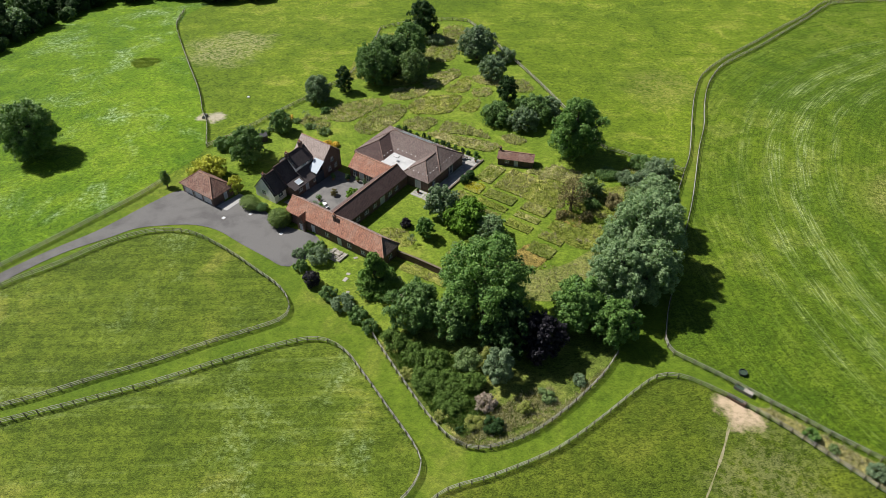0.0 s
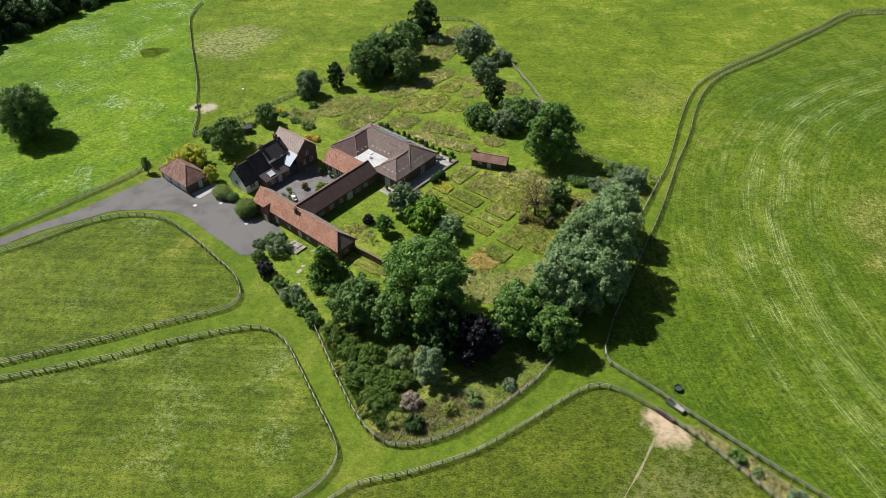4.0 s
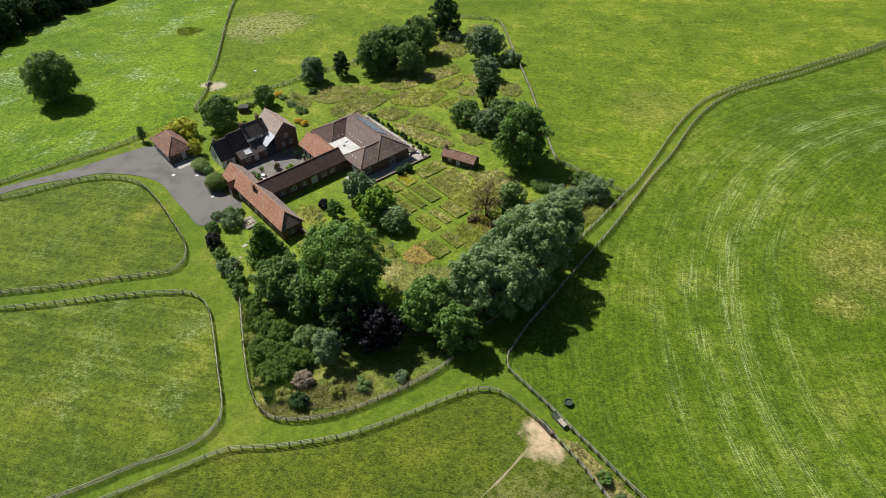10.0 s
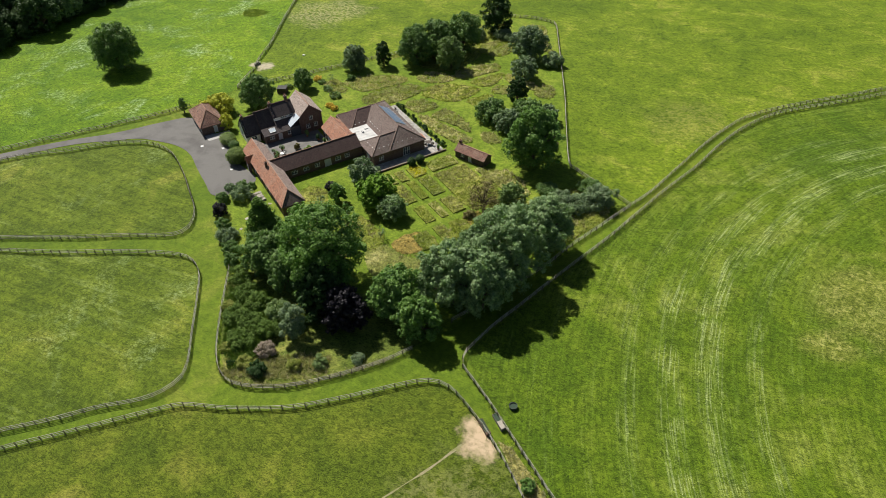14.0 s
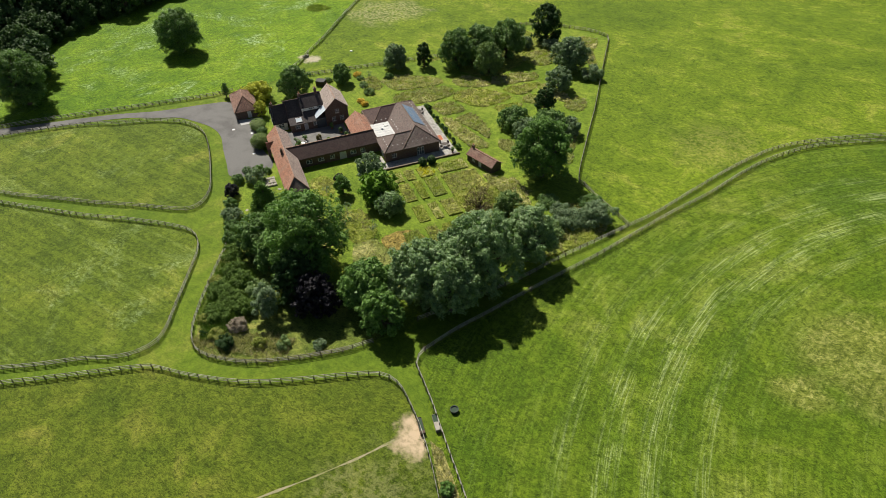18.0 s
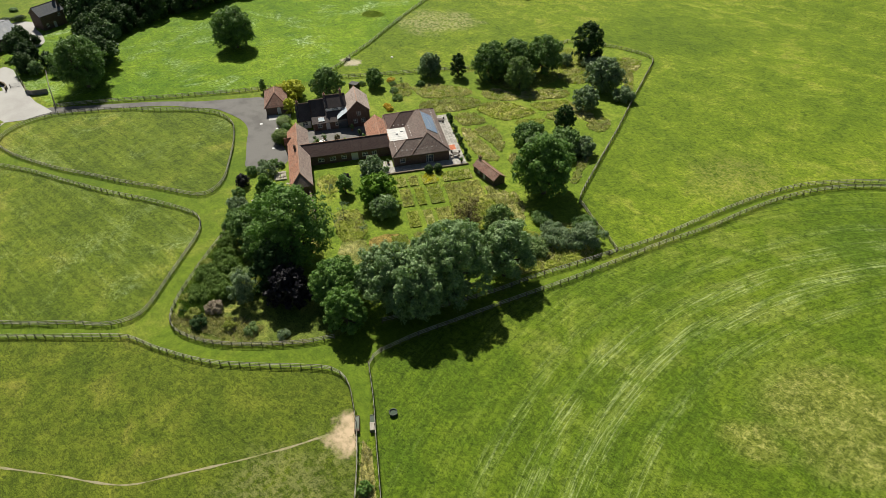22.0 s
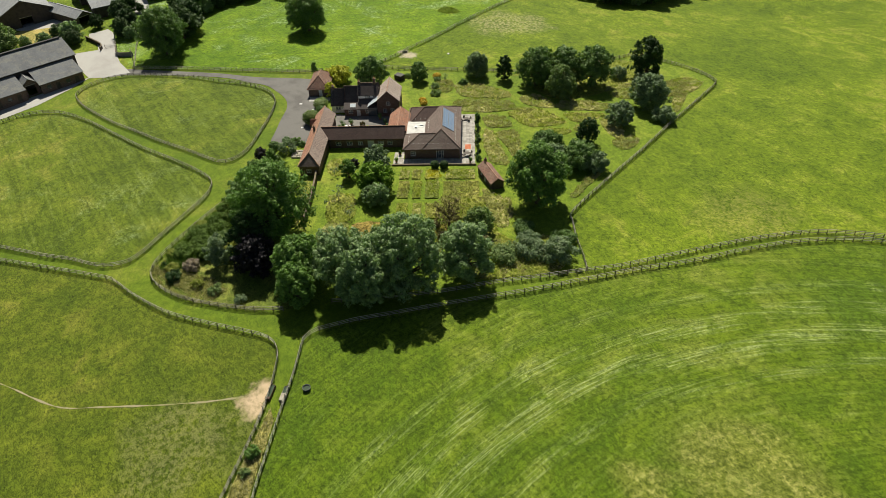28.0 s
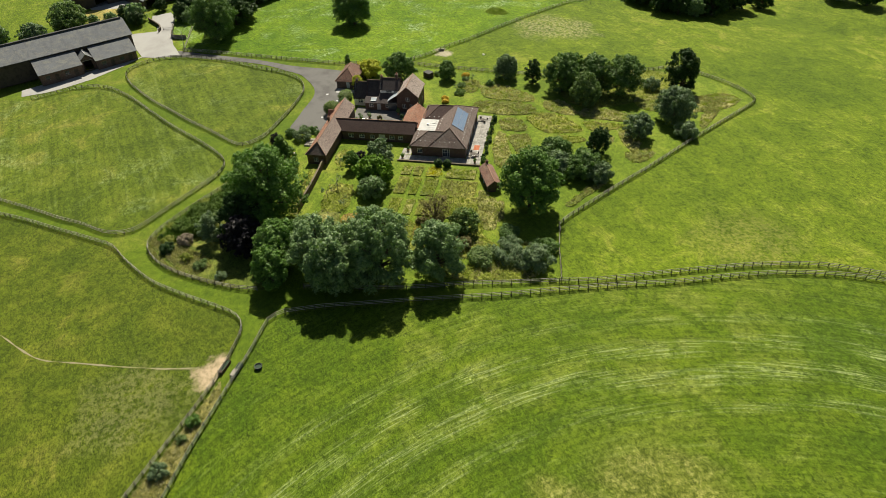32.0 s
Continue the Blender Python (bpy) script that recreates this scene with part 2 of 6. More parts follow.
def leaves(name, dark, light, gloss=0.55, through_=0.1):
    """Leaf clumps: a tone for each clump, a little light passing through."""
    m, nt, b = shader(name)
    geo = nt.nodes.new("ShaderNodeNewGeometry")
    pos = nt.nodes.new("ShaderNodeTexCoord").outputs["Object"]
    f = math_node(nt, "ADD", math_node(nt, "MULTIPLY", geo.outputs["Random Per Island"], 0.4), math_node(nt, "MULTIPLY", noise_at(nt, pos, 0.8, 3, 0.6), 0.7))
    col = mix(nt, dark, light, step(nt, f, 0.15, 0.95))
    nt.links.new(col, b.inputs["Base Color"])
    b.inputs["Roughness"].default_value = gloss
    b.inputs["Specular IOR Level"].default_value = 0.16
    tr = put(nt, "BsdfTranslucent", Color=mix(nt, col, (1.0, 1.25, 0.45), 1.0, "MULTIPLY"))
    out = nt.nodes["Material Output"]
    nt.links.new(put(nt, "MixShader", i0=through_, i1=b.outputs[0], i2=tr.outputs[0]).outputs[0], out.inputs[0])
    return m


PASTURE = grass("pasture", (0.0704, 0.115, 0.00792), (0.138, 0.197, 0.0132), (0.26, 0.25, 0.07), 0.45, ("rows", 62, 0.03, 0.5), (0.22, 0.26, 0.06), 0.22, 0.0, tan=((-66, 201.5, 17, 0.85, (0.4, 0.36, 0.2)), (60, 168, 15, 0.5, (0.3, 0.26, 0.09)), (-58.4, 155.2, 3.4, 0.95, (0.42, 0.37, 0.28)), (54, 177, 6, 0.4, (0.06, 0.08, 0.02))))
CLOVER = grass("clover_pasture", (0.0634, 0.13, 0.00616), (0.136, 0.22, 0.00968), (0.2, 0.23, 0.05), 0.25, None, flowers=0.6, tan=((-61.2, 155.4, 2.6, 0.95, (0.42, 0.37, 0.28)),), lay=20)
PADDOCK = grass("paddock_turf", (0.0636, 0.098, 0.00946), (0.122, 0.165, 0.0172), (0.25, 0.22, 0.07), 0.45, ("rows", -38, 0.05, 0.75), (0.27, 0.33, 0.2), 0.16, flowers=0.25, lay=-38, ridges=0.16)
PADDOCK_S = grass("south_paddock_turf", (0.0555, 0.0855, 0.0082), (0.116, 0.147, 0.0148), (0.25, 0.205, 0.075), 0.5, None, lay=-20, tan=((47.0, 50.0, 13.0, 0.45, (0.28, 0.245, 0.13)), (47.0, 64.2, 5.0, 1.0, (0.52, 0.4, 0.27))))
MOWN = grass("mown_lane", (0.0754, 0.127, 0.0092), (0.124, 0.177, 0.0147), (0.2, 0.19, 0.05), 0.45, None, rough=0.5)
LAWN = grass("garden_lawn", (0.0875, 0.143, 0.0118), (0.16, 0.222, 0.0255), (0.25, 0.24, 0.06), 0.5, None, rough=0.75)
HAY = grass("hay_field", (0.0535, 0.0985, 0.0062), (0.104, 0.154, 0.0102), (0.25, 0.25, 0.09), 0.25, ("arc", (160, 101), 7.0, 1.5), (0.33, 0.4, 0.22), 0.75, 0.0, lay=70, bands=((97, 2.0, 0.5), (90.3, 2.8, 0.8), (84.2, 3.0, 0.85), (78, 2.0, 0.55)), parched=((103.5, 114, 19, 1.6, 62), (92.6, 101.5, 6, 1.5, 60)), ridges=0.16)
WILD = grass("wild_corner", (0.06, 0.095, 0.015), (0.15, 0.18, 0.04), (0.34, 0.3, 0.12), 0.8, None)
PATH = plain("trodden_path", (0.3, 0.27, 0.16), 0.95, var=0.35, scale=0.8, fine=4, second=(0.2, 0.21, 0.07), relief=0.3)
TARMAC = plain("tarmac", (0.145, 0.14, 0.134), 0.9, var=0.3, scale=0.2, fine=6, second=(0.1, 0.095, 0.092), relief=0.3)
GRAVEL = plain("courtyard_gravel", (0.18, 0.172, 0.162), 0.95, var=0.3, scale=0.4, fine=9, second=(0.12, 0.117, 0.113), relief=0.4)
CONCRETE = plain("yard_concrete", (0.37, 0.365, 0.355), 0.85, var=0.18, scale=0.12, fine=2.5, second=(0.31, 0.3, 0.29), relief=0.15)
SLAB = plain("paving_stone", (0.36, 0.33, 0.3), 0.85, var=0.2, scale=0.7, fine=6, second=(0.27, 0.26, 0.24), relief=0.2, each=0.18)
DECK = plain("pale_flat_roof", (0.52, 0.52, 0.51), 0.7, var=0.16, scale=0.6, fine=5, second=(0.4, 0.4, 0.395), relief=0.1)
RED_TILE = tiles("red_clay_tiles", (0.3, 0.16, 0.12), (0.2, 0.11, 0.085), (0.32, 0.24, 0.19), moss_amount=0.6)
ORANGE_TILE = tiles("orange_clay_tiles", (0.45, 0.21, 0.13), (0.3, 0.14, 0.095), (0.37, 0.265, 0.205), moss_amount=0.6)
OLD_TILE = tiles("old_blackened_tiles", (0.085, 0.07, 0.07), (0.06, 0.052, 0.055), (0.11, 0.095, 0.09), moss_amount=0.5)
BROWN_TILE = tiles("brown_clay_tiles", (0.21, 0.157, 0.14), (0.155, 0.115, 0.104), (0.23, 0.2, 0.178), moss_amount=0.5)
DARK_TILE = tiles("dark_clay_tiles", (0.1, 0.06, 0.055), (0.075, 0.048, 0.045), (0.11, 0.08, 0.07), moss_amount=0.5)
LICHEN_TILE = tiles("lichened_pale_tiles", (0.47, 0.385, 0.345), (0.39, 0.31, 0.275), (0.45, 0.39, 0.35), moss_amount=0.4)
SOOTY_TILE = tiles("sooty_brown_tiles", (0.135, 0.095, 0.088), (0.095, 0.066, 0.062), (0.21, 0.125, 0.1), moss_amount=0.6)
PALE_TILE = tiles("pale_brown_tiles", (0.36, 0.275, 0.24), (0.28, 0.21, 0.185), (0.34, 0.29, 0.255), moss_amount=0.5)
BRICK = tiles("red_brickwork", (0.14, 0.078, 0.06), (0.095, 0.054, 0.044), (0.12, 0.085, 0.068), 0.225, 0.075, (0.17, 0.145, 0.125), 0.012, 0.3, 0.4)
SHEET = tiles("fibre_cement_sheets", (0.145, 0.155, 0.17), (0.115, 0.122, 0.137), (0.23, 0.23, 0.195), 1.05, 2.4, (0.13, 0.13, 0.14), 0.02, 0.4, 0.6)
SHEET_PALE = tiles("weathered_shed_sheets", (0.27, 0.285, 0.31), (0.21, 0.222, 0.245), (0.33, 0.33, 0.31), 1.05, 2.4, (0.16, 0.16, 0.17), 0.02, 0.4, 0.5)
SLATE = tiles("grey_slates", (0.14, 0.15, 0.17), (0.11, 0.12, 0.135), (0.18, 0.18, 0.17), 0.3, 0.2, (0.05, 0.05, 0.055), 0.015, 0.3, 0.4)
RIDGE = plain("ridge_tile", (0.42, 0.25, 0.18), 0.85, var=0.3, scale=1.5, fine=6, second=(0.3, 0.17, 0.12))
RIDGE_DARK = plain("dark_ridge_tile", (0.22, 0.15, 0.12), 0.85, var=0.3, scale=1.5, fine=6)
RENDER_ = plain("cream_render", (0.8, 0.79, 0.76), 0.85, var=0.08, scale=0.8, fine=9, second=(0.7, 0.69, 0.66), relief=0.1)
BOARD = plain("dark_weatherboard", (0.075, 0.06, 0.05), 0.8, var=0.3, scale=1.0, fine=9)
TIMBER = plain("weathered_fence_timber", (0.37, 0.35, 0.3), 0.9, var=0.3, scale=1.2, fine=9, second=(0.22, 0.2, 0.165), each=0.25)
POST = plain("dark_post_timber", (0.12, 0.1, 0.08), 0.9, var=0.3, scale=1.2, fine=9, second=(0.1, 0.088, 0.07), each=0.25)
WHITE = plain("white_paint", (0.8, 0.8, 0.78), 0.55, var=0.06, scale=1.5, fine=8, second=(0.7, 0.7, 0.68), relief=0.05)
GREYDOOR = plain("pale_grey_door_paint", (0.55, 0.57, 0.6), 0.5, var=0.06, scale=1.5, fine=8, second=(0.48, 0.5, 0.53), relief=0.05)
TANK = plain("dull_dark_galvanised", (0.17, 0.165, 0.155), 0.7, 0.3, var=0.25, scale=2.0, fine=12, second=(0.11, 0.1, 0.09))
METAL = plain("galvanised_steel", (0.45, 0.46, 0.47), 0.45, 0.8, var=0.15, scale=2.0, fine=12, second=(0.33, 0.33, 0.33))
BLACK = plain("dark_rubber", (0.03, 0.03, 0.032), 0.7, var=0.2)
BARK = plain("bark", (0.13, 0.1, 0.075), 0.95, var=0.35, scale=2.5, fine=10, relief=0.6)
STONE = plain("weathered_stone", (0.36, 0.33, 0.28), 0.9, var=0.25, scale=1.5, fine=8)
FLAG = plain("flagstone", (0.34, 0.325, 0.3), 0.85, var=0.2, scale=0.7, fine=6, second=(0.26, 0.245, 0.23), relief=0.2, each=0.25)
TERRACOTTA = plain("terracotta", (0.42, 0.18, 0.1), 0.85, var=0.2)
CUSHION = plain("orange_cloth", (0.5, 0.16, 0.08), 0.9, var=0.15)

GLASS, gnt, gb = shader("window_glass")
gb.inputs["Base Color"].default_value = (0.06, 0.075, 0.09, 1)
gb.inputs["Roughness"].default_value = 0.06
gb.inputs["Specular IOR Level"].default_value = 0.7
CONSERV, cnt, cb = shader("sky_pale_conservatory_glass")
# opaque grey-blue base, bright sky reflection put into the glass colour
cb.inputs["Base Color"].default_value = (0.5, 0.56, 0.62, 1)
cb.inputs["Roughness"].default_value = 0.15
SOLAR, snt, sb = shader("solar_cells_with_sky_sheen")
# pale blue base: the sky's reflection on the cells is painted in
sb.inputs["Base Color"].default_value = (0.19, 0.27, 0.4, 1)
sb.inputs["Roughness"].default_value = 0.16
sb.inputs["Specular IOR Level"].default_value = 0.8
WATER, wnt_, wb = shader("still_water")
wb.inputs["Base Color"].default_value = (0.05, 0.075, 0.05, 1)
wb.inputs["Roughness"].default_value = 0.05

OAK = leaves("oak_leaves", (0.057, 0.124, 0.034), (0.205, 0.312, 0.0952), 0.48, 0.22)
MAPLE = leaves("maple_leaves", (0.0558, 0.132, 0.0299), (0.211, 0.348, 0.0816), 0.48, 0.22)
ASHLEAF = leaves("ash_leaves", (0.0912, 0.168, 0.072), (0.342, 0.448, 0.222), 0.42, 0.28)
LIME = leaves("bright_leaves", (0.075, 0.165, 0.012), (0.2, 0.35, 0.04))
WILLOW = leaves("willow_leaves", (0.085, 0.15, 0.048), (0.28, 0.37, 0.14), 0.5, 0.25)
GOLD = leaves("golden_leaves", (0.3, 0.33, 0.03), (0.66, 0.66, 0.08))
# purple leaf taken near black: the maple's shade is put into its colour
PURPLE = leaves("shade_dark_copper_leaves", (0.007, 0.0065, 0.009), (0.03, 0.027, 0.035), 0.5, 0.05)
SILVERL = leaves("grey_green_leaves", (0.0744, 0.129, 0.0626), (0.273, 0.354, 0.197), 0.48, 0.24)
BROWNL = leaves("dying_brown_leaves", (0.1, 0.1, 0.035), (0.27, 0.22, 0.095))
HEDGE = leaves("olive_hedge_leaves", (0.055, 0.1, 0.015), (0.17, 0.24, 0.05))
CYPRESS = leaves("fresh_conifer_leaves", (0.045, 0.105, 0.014), (0.165, 0.28, 0.05))
YEW = leaves("dark_evergreen_leaves", (0.0138, 0.0403, 0.0103), (0.0575, 0.115, 0.0276))
TANG = leaves("seeding_grass", (0.33, 0.285, 0.15), (0.72, 0.62, 0.46), 0.7, 0.42)
REEDG = leaves("rank_green_grass", (0.2, 0.25, 0.05), (0.48, 0.47, 0.16), 0.7, 0.42)
YELLOWF = leaves("yellow_flowers", (0.4, 0.34, 0.03), (0.7, 0.58, 0.06), 0.7, 0.42)
AMBERF = leaves("amber_flowers", (0.55, 0.36, 0.04), (0.75, 0.55, 0.09), 0.7)
PINKF = leaves("pink_brown_flowers", (0.2, 0.165, 0.12), (0.4, 0.33, 0.26), 0.7)


# ---- mesh helpers ----
def part(name, bm, material, parent, label=""):
    """Links a bmesh (or a ready mesh) as one object under a thing or part."""
    if isinstance(bm, bpy.types.Mesh):
        me = bm
    else:
        me = bpy.data.meshes.new(name)
        bm.to_mesh(me)
        bm.free()
    if material and not me.materials:
        me.materials.append(material)
    ob = new(name, me)
    if parent:
        ob.parent = parent
    if label:
        ob["label"] = label
    return ob


def thing(name, x, y, turn=0.0, z=None, label="", category="", group="", kind=""):
    e = new(name)
    e.empty_display_size = 0.5
    e.matrix_basis = pose(x, y, ground_z(x, y) if z is None else z, 0, 0, turn)
    return tagged(e, label, category, group, kind)


def add_box(bm, x0, x1, y0, y1, z0, z1):
    vs = [bm.verts.new(p) for p in ((x0, y0, z0), (x1, y0, z0), (x1, y1, z0), (x0, y1, z0), (x0, y0, z1), (x1, y0, z1), (x1, y1, z1), (x0, y1, z1))]
    for f in ((3, 2, 1, 0), (4, 5, 6, 7), (0, 1, 5, 4), (1, 2, 6, 5), (2, 3, 7, 6), (3, 0, 4, 7)):
        bm.faces.new([vs[i] for i in f])
    return vs


def box(x0, x1, y0, y1, z0, z1, bevel=0.0):
    bm = bmesh.new()
    add_box(bm, x0, x1, y0, y1, z0, z1)
    if bevel:
        bmesh.ops.bevel(bm, geom=bm.edges[:], offset=bevel, segments=1, affect="EDGES")
    return bm


def boxes(rows):
    bm = bmesh.new()
    for r in rows:
        add_box(bm, *r)
    return bm


def uv_box(bm):
    """A UV map in metres: along the wall or eave, and up it."""
    uv = bm.loops.layers.uv.verify()
    for f in bm.faces:
        n = f.normal if f.normal.length > 0 else Vector((0, 0, 1))
        along = Vector((-n.y, n.x, 0))
        along = along.normalized() if along.length > 1e-4 else Vector((1, 0, 0))
        up = n.cross(along)
        for l in f.loops:
            l[uv].uv = (l.vert.co.dot(along), l.vert.co.dot(up))


def tube(bm, a, b, ra, rb, sides=7):
    a, b = Vector(a), Vector(b)
    d = (b - a).normalized()
    s = d.orthogonal().normalized()
    t = d.cross(s)
    ring = [[bm.verts.new(p + (s * math.cos(k) + t * math.sin(k)) * r) for k in (2 * math.pi * i / sides for i in range(sides))] for p, r in ((a, ra), (b, rb))]
    for i in range(sides):
        bm.faces.new((ring[0][i], ring[0][(i + 1) % sides], ring[1][(i + 1) % sides], ring[1][i]))
    bm.faces.new(ring[1])
    bm.faces.new(ring[0][::-1])


def from_arrays(name, verts, faces, material):
    me = bpy.data.meshes.new(name)
    n, k = faces.shape
    me.vertices.add(len(verts))
    me.vertices.foreach_set("co", verts.astype(np.float32).ravel())
    me.loops.add(n * k)
    me.loops.foreach_set("vertex_index", faces.astype(np.int32).ravel())
    me.polygons.add(n)
    me.polygons.foreach_set("loop_start", np.arange(0, n * k, k, dtype=np.int32))
    me.update(calc_edges=True)
    me.materials.append(material)
    return me


def smooth_line(points, gap, closed=False):
    """Even steps of about gap metres along a rounded line through the points."""
    p = [Vector((*q, 0)) for q in points]
    n = len(p)
    fine = []
    for i in range(n if closed else n - 1):
        a, b, c, d = (p[(i + k) % n] if closed else p[max(0, min(n - 1, i + k))] for k in (-1, 0, 1, 2))
        for s in range(12):
            t = s / 12
            fine.append(0.5 * (2 * b + (c - a) * t + (2 * a - 5 * b + 4 * c - d) * t * t + (3 * b - a - 3 * c + d) * t ** 3))
    fine.append(p[0] if closed else p[-1])
    run = [0.0]
    for a, b in zip(fine, fine[1:]):
        run.append(run[-1] + (b - a).length)
    count = max(1, round(run[-1] / gap))
    out = []
    j = 0
    for i in range(count + (0 if closed else 1)):
        want = run[-1] * i / count
        while j < len(run) - 2 and run[j + 1] < want:
            j += 1
        f = (want - run[j]) / max(1e-6, run[j + 1] - run[j])
        q = fine[j].lerp(fine[j + 1], f)
        out.append((q.x, q.y))
    return out


def patch(name, points, material, lift, label="", category="", kind="structure", closed_smooth=True, gap=2.5, cell=7.0, thick=0.0):
    """A surface laid on the land inside a rounded outline."""
    line = smooth_line(points, gap, True) if closed_smooth else points
    bm = bmesh.new()
    bm.faces.new([bm.verts.new((x, y, 0)) for x, y in line])
    xs, ys = [q[0] for q in line], [q[1] for q in line]
    for axis, lo, hi in ((0, min(xs), max(xs)), (1, min(ys), max(ys))):
        v = math.ceil(lo / cell) * cell
        while v < hi:
            co = (v, 0, 0) if axis == 0 else (0, v, 0)
            bmesh.ops.bisect_plane(bm, geom=bm.verts[:] + bm.edges[:] + bm.faces[:], plane_co=co, plane_no=(1, 0, 0) if axis == 0 else (0, 1, 0))
            v += cell
    bmesh.ops.triangulate(bm, faces=bm.faces[:])
    bmesh.ops.recalc_face_normals(bm, faces=bm.faces[:])
    if sum(f.normal.z for f in bm.faces) < 0:
        bmesh.ops.reverse_faces(bm, faces=bm.faces[:])
    for v in bm.verts:
        v.co.z = ground_z(v.co.x, v.co.y) + lift
    return tagged(part(name, bm, material, None), label, category, kind=kind)


# ---- ground: one sheet to the horizon, with fields, lanes and yards laid on it ----
def land():
    ring = [-3000, -1200, -600] + list(range(-380, 381, 8)) + [600, 1200, 3000]
    bm = bmesh.new()
    grid = [[bm.verts.new((x, y + 100, ground_z(x, y + 100))) for x in ring] for y in ring]
    for a, b in zip(grid, grid[1:]):
        for i in range(len(ring) - 1):
            bm.faces.new((a[i], a[i + 1], b[i + 1], b[i]))
    for f in bm.faces:
        f.smooth = True
    return tagged(part("ground", bm, PASTURE, None), "rolling green pasture under close-grazed summer grass", "ground", kind="structure")


STRIP = grass("dry_verge", (0.21, 0.2, 0.08), (0.37, 0.33, 0.15), (0.55, 0.48, 0.28), 0.9, None)
land()
patch("ground_clover_field", [(-62, 129), (-57, 140), (-60.5, 155), (-66, 168.5), (-75, 189), (-86, 215), (-89, 232), (-88, 262), (-150, 320), (-260, 320), (-280, 200), (-260, 110), (-150, 84), (-106, 80), (-94, 88.5), (-80, 106), (-70, 117.5)], CLOVER, 0.03,
      "bright grazing field with pale clover drifts", "field")
patch("ground_hay_field", [(69.6, 50.4), (60.9, 57.1), (50, 66), (39.4, 74.2), (38.2, 78), (42.4, 89.7), (48.7, 105.1), (56.2, 124.8), (64, 145), (71.3, 167), (79, 178.5), (95, 193.5), (115, 212), (134, 229), (160, 236), (250, 240), (330, 100), (260, -80), (130, -40)], HAY, 0.04,
      "mown hay field with pale arcs of cut grass", "field")
patch("ground_mown_lane", [(-101, 80), (-86, 98.5), (-70, 115), (-62, 127), (-40, 125), (-20, 100), (28, 85), (38.3, 77), (46, 68.2), (58, 57.5), (67, 52), (62, 48), (30, 60), (0, 40), (-30, 10), (-70, -30), (-120, -30), (-112, 20), (-96, 36), (-94, 50), (-104, 64)], MOWN, 0.05,
      "close-mown green lane between the paddock fences", "lane")
patch("ground_track", [(37.5, 77), (42, 90), (48.7, 105.3), (56.2, 125), (64, 145.2), (71, 167), (78.6, 178.8), (95, 193.8), (115, 212.5), (134, 229.5), (132, 232), (113, 214), (95, 197), (81.8, 185.3), (73.2, 176.2), (67.8, 165.4), (60.8, 145), (54.2, 127.6), (46.6, 109.8), (40, 95), (33, 82)], MOWN, 0.06,
      "narrow mown track between two rail fences", "track")
PADDOCK_A = [(-84.8, 61.7), (-92.5, 61.8), (-97, 68), (-95.5, 78), (-84, 91.2), (-74.8, 98), (-67, 104.4), (-59, 107.8), (-51.2, 107), (-43.1, 101.9), (-36, 96), (-30.6, 91.2), (-28.1, 87), (-28.2, 84.1), (-31, 82), (-40, 78.2), (-48.5, 74.2), (-57, 70.8), (-67, 66.6), (-78, 63.2)]
PADDOCK_B = [(-95, 20), (-89, 34), (-89.3, 46.1), (-84.8, 54.5), (-74, 60.5), (-59.8, 65.4), (-47.6, 69.6), (-37.5, 73.9), (-28.5, 77.2), (-21.9, 78.5), (-17, 76), (-12.8, 70.3), (-8.4, 63.6), (-4.2, 57.1), (-3.6, 53.5), (-6.2, 49.2), (-12, 45), (-17, 40.6), (-24, 35.2), (-31.6, 29), (-50, 14), (-70, -2)]
PADDOCK_C = [(-70, -11), (-40, 15), (-23, 31.2), (-13, 39.6), (-1.8, 49), (1, 50.8), (7.5, 52.8), (16.6, 56.7), (24, 61.8), (31.4, 67.6), (35.2, 69.9), (38.9, 69.7), (43.8, 66.8), (47.6, 64), (53, 59.2), (62.6, 49.4), (75, 37), (110, 2)]
patch("ground_paddock", PADDOCK_A, PADDOCK, 0.08, "rounded grass paddock with clover and mowing streaks", "paddock")
patch("ground_lower_paddock", PADDOCK_B, PADDOCK, 0.08, "broad grass paddock with pale weedy streaks", "paddock")
patch("ground_south_paddock", PADDOCK_C + [(130, -60), (0, -90), (-90, -60)], PADDOCK_S, 0.08, "darker rough-grazed paddock beyond the lane", "paddock")
patch("ground_garden", [(-12.5, 79.5), (-8.4, 72.5), (-1.6, 61.5), (4.3, 57.2), (8.5, 57.6), (15, 60.5), (21, 65), (25.2, 69), (29.3, 74), (33, 82), (39.5, 93.5), (46.5, 109.8), (54, 127.7), (49, 130), (43, 133.6), (37.8, 138), (32.4, 153.8), (20.7, 188.1), (9.8, 218.6), (3, 222), (-11, 220), (-20.5, 214), (-22.6, 193), (-28.4, 174), (-36, 165.5), (-46, 151.8), (-56, 140), (-53, 128), (-45, 122), (-37, 113), (-30, 98), (-22, 90)], LAWN, 0.07,
      "garden lawn with mown paths and meadow islands", "lawn")
patch("ground_wild_corner", [(-11, 77.5), (-7.8, 72.5), (-1.2, 62.2), (4.2, 58), (8.5, 58.4), (15, 61.3), (21, 65.9), (27.5, 72.6), (30, 80), (18, 84), (4, 79), (-4, 82)], WILD, 0.11, "overgrown garden corner of rank grass and weeds", "wild garden")
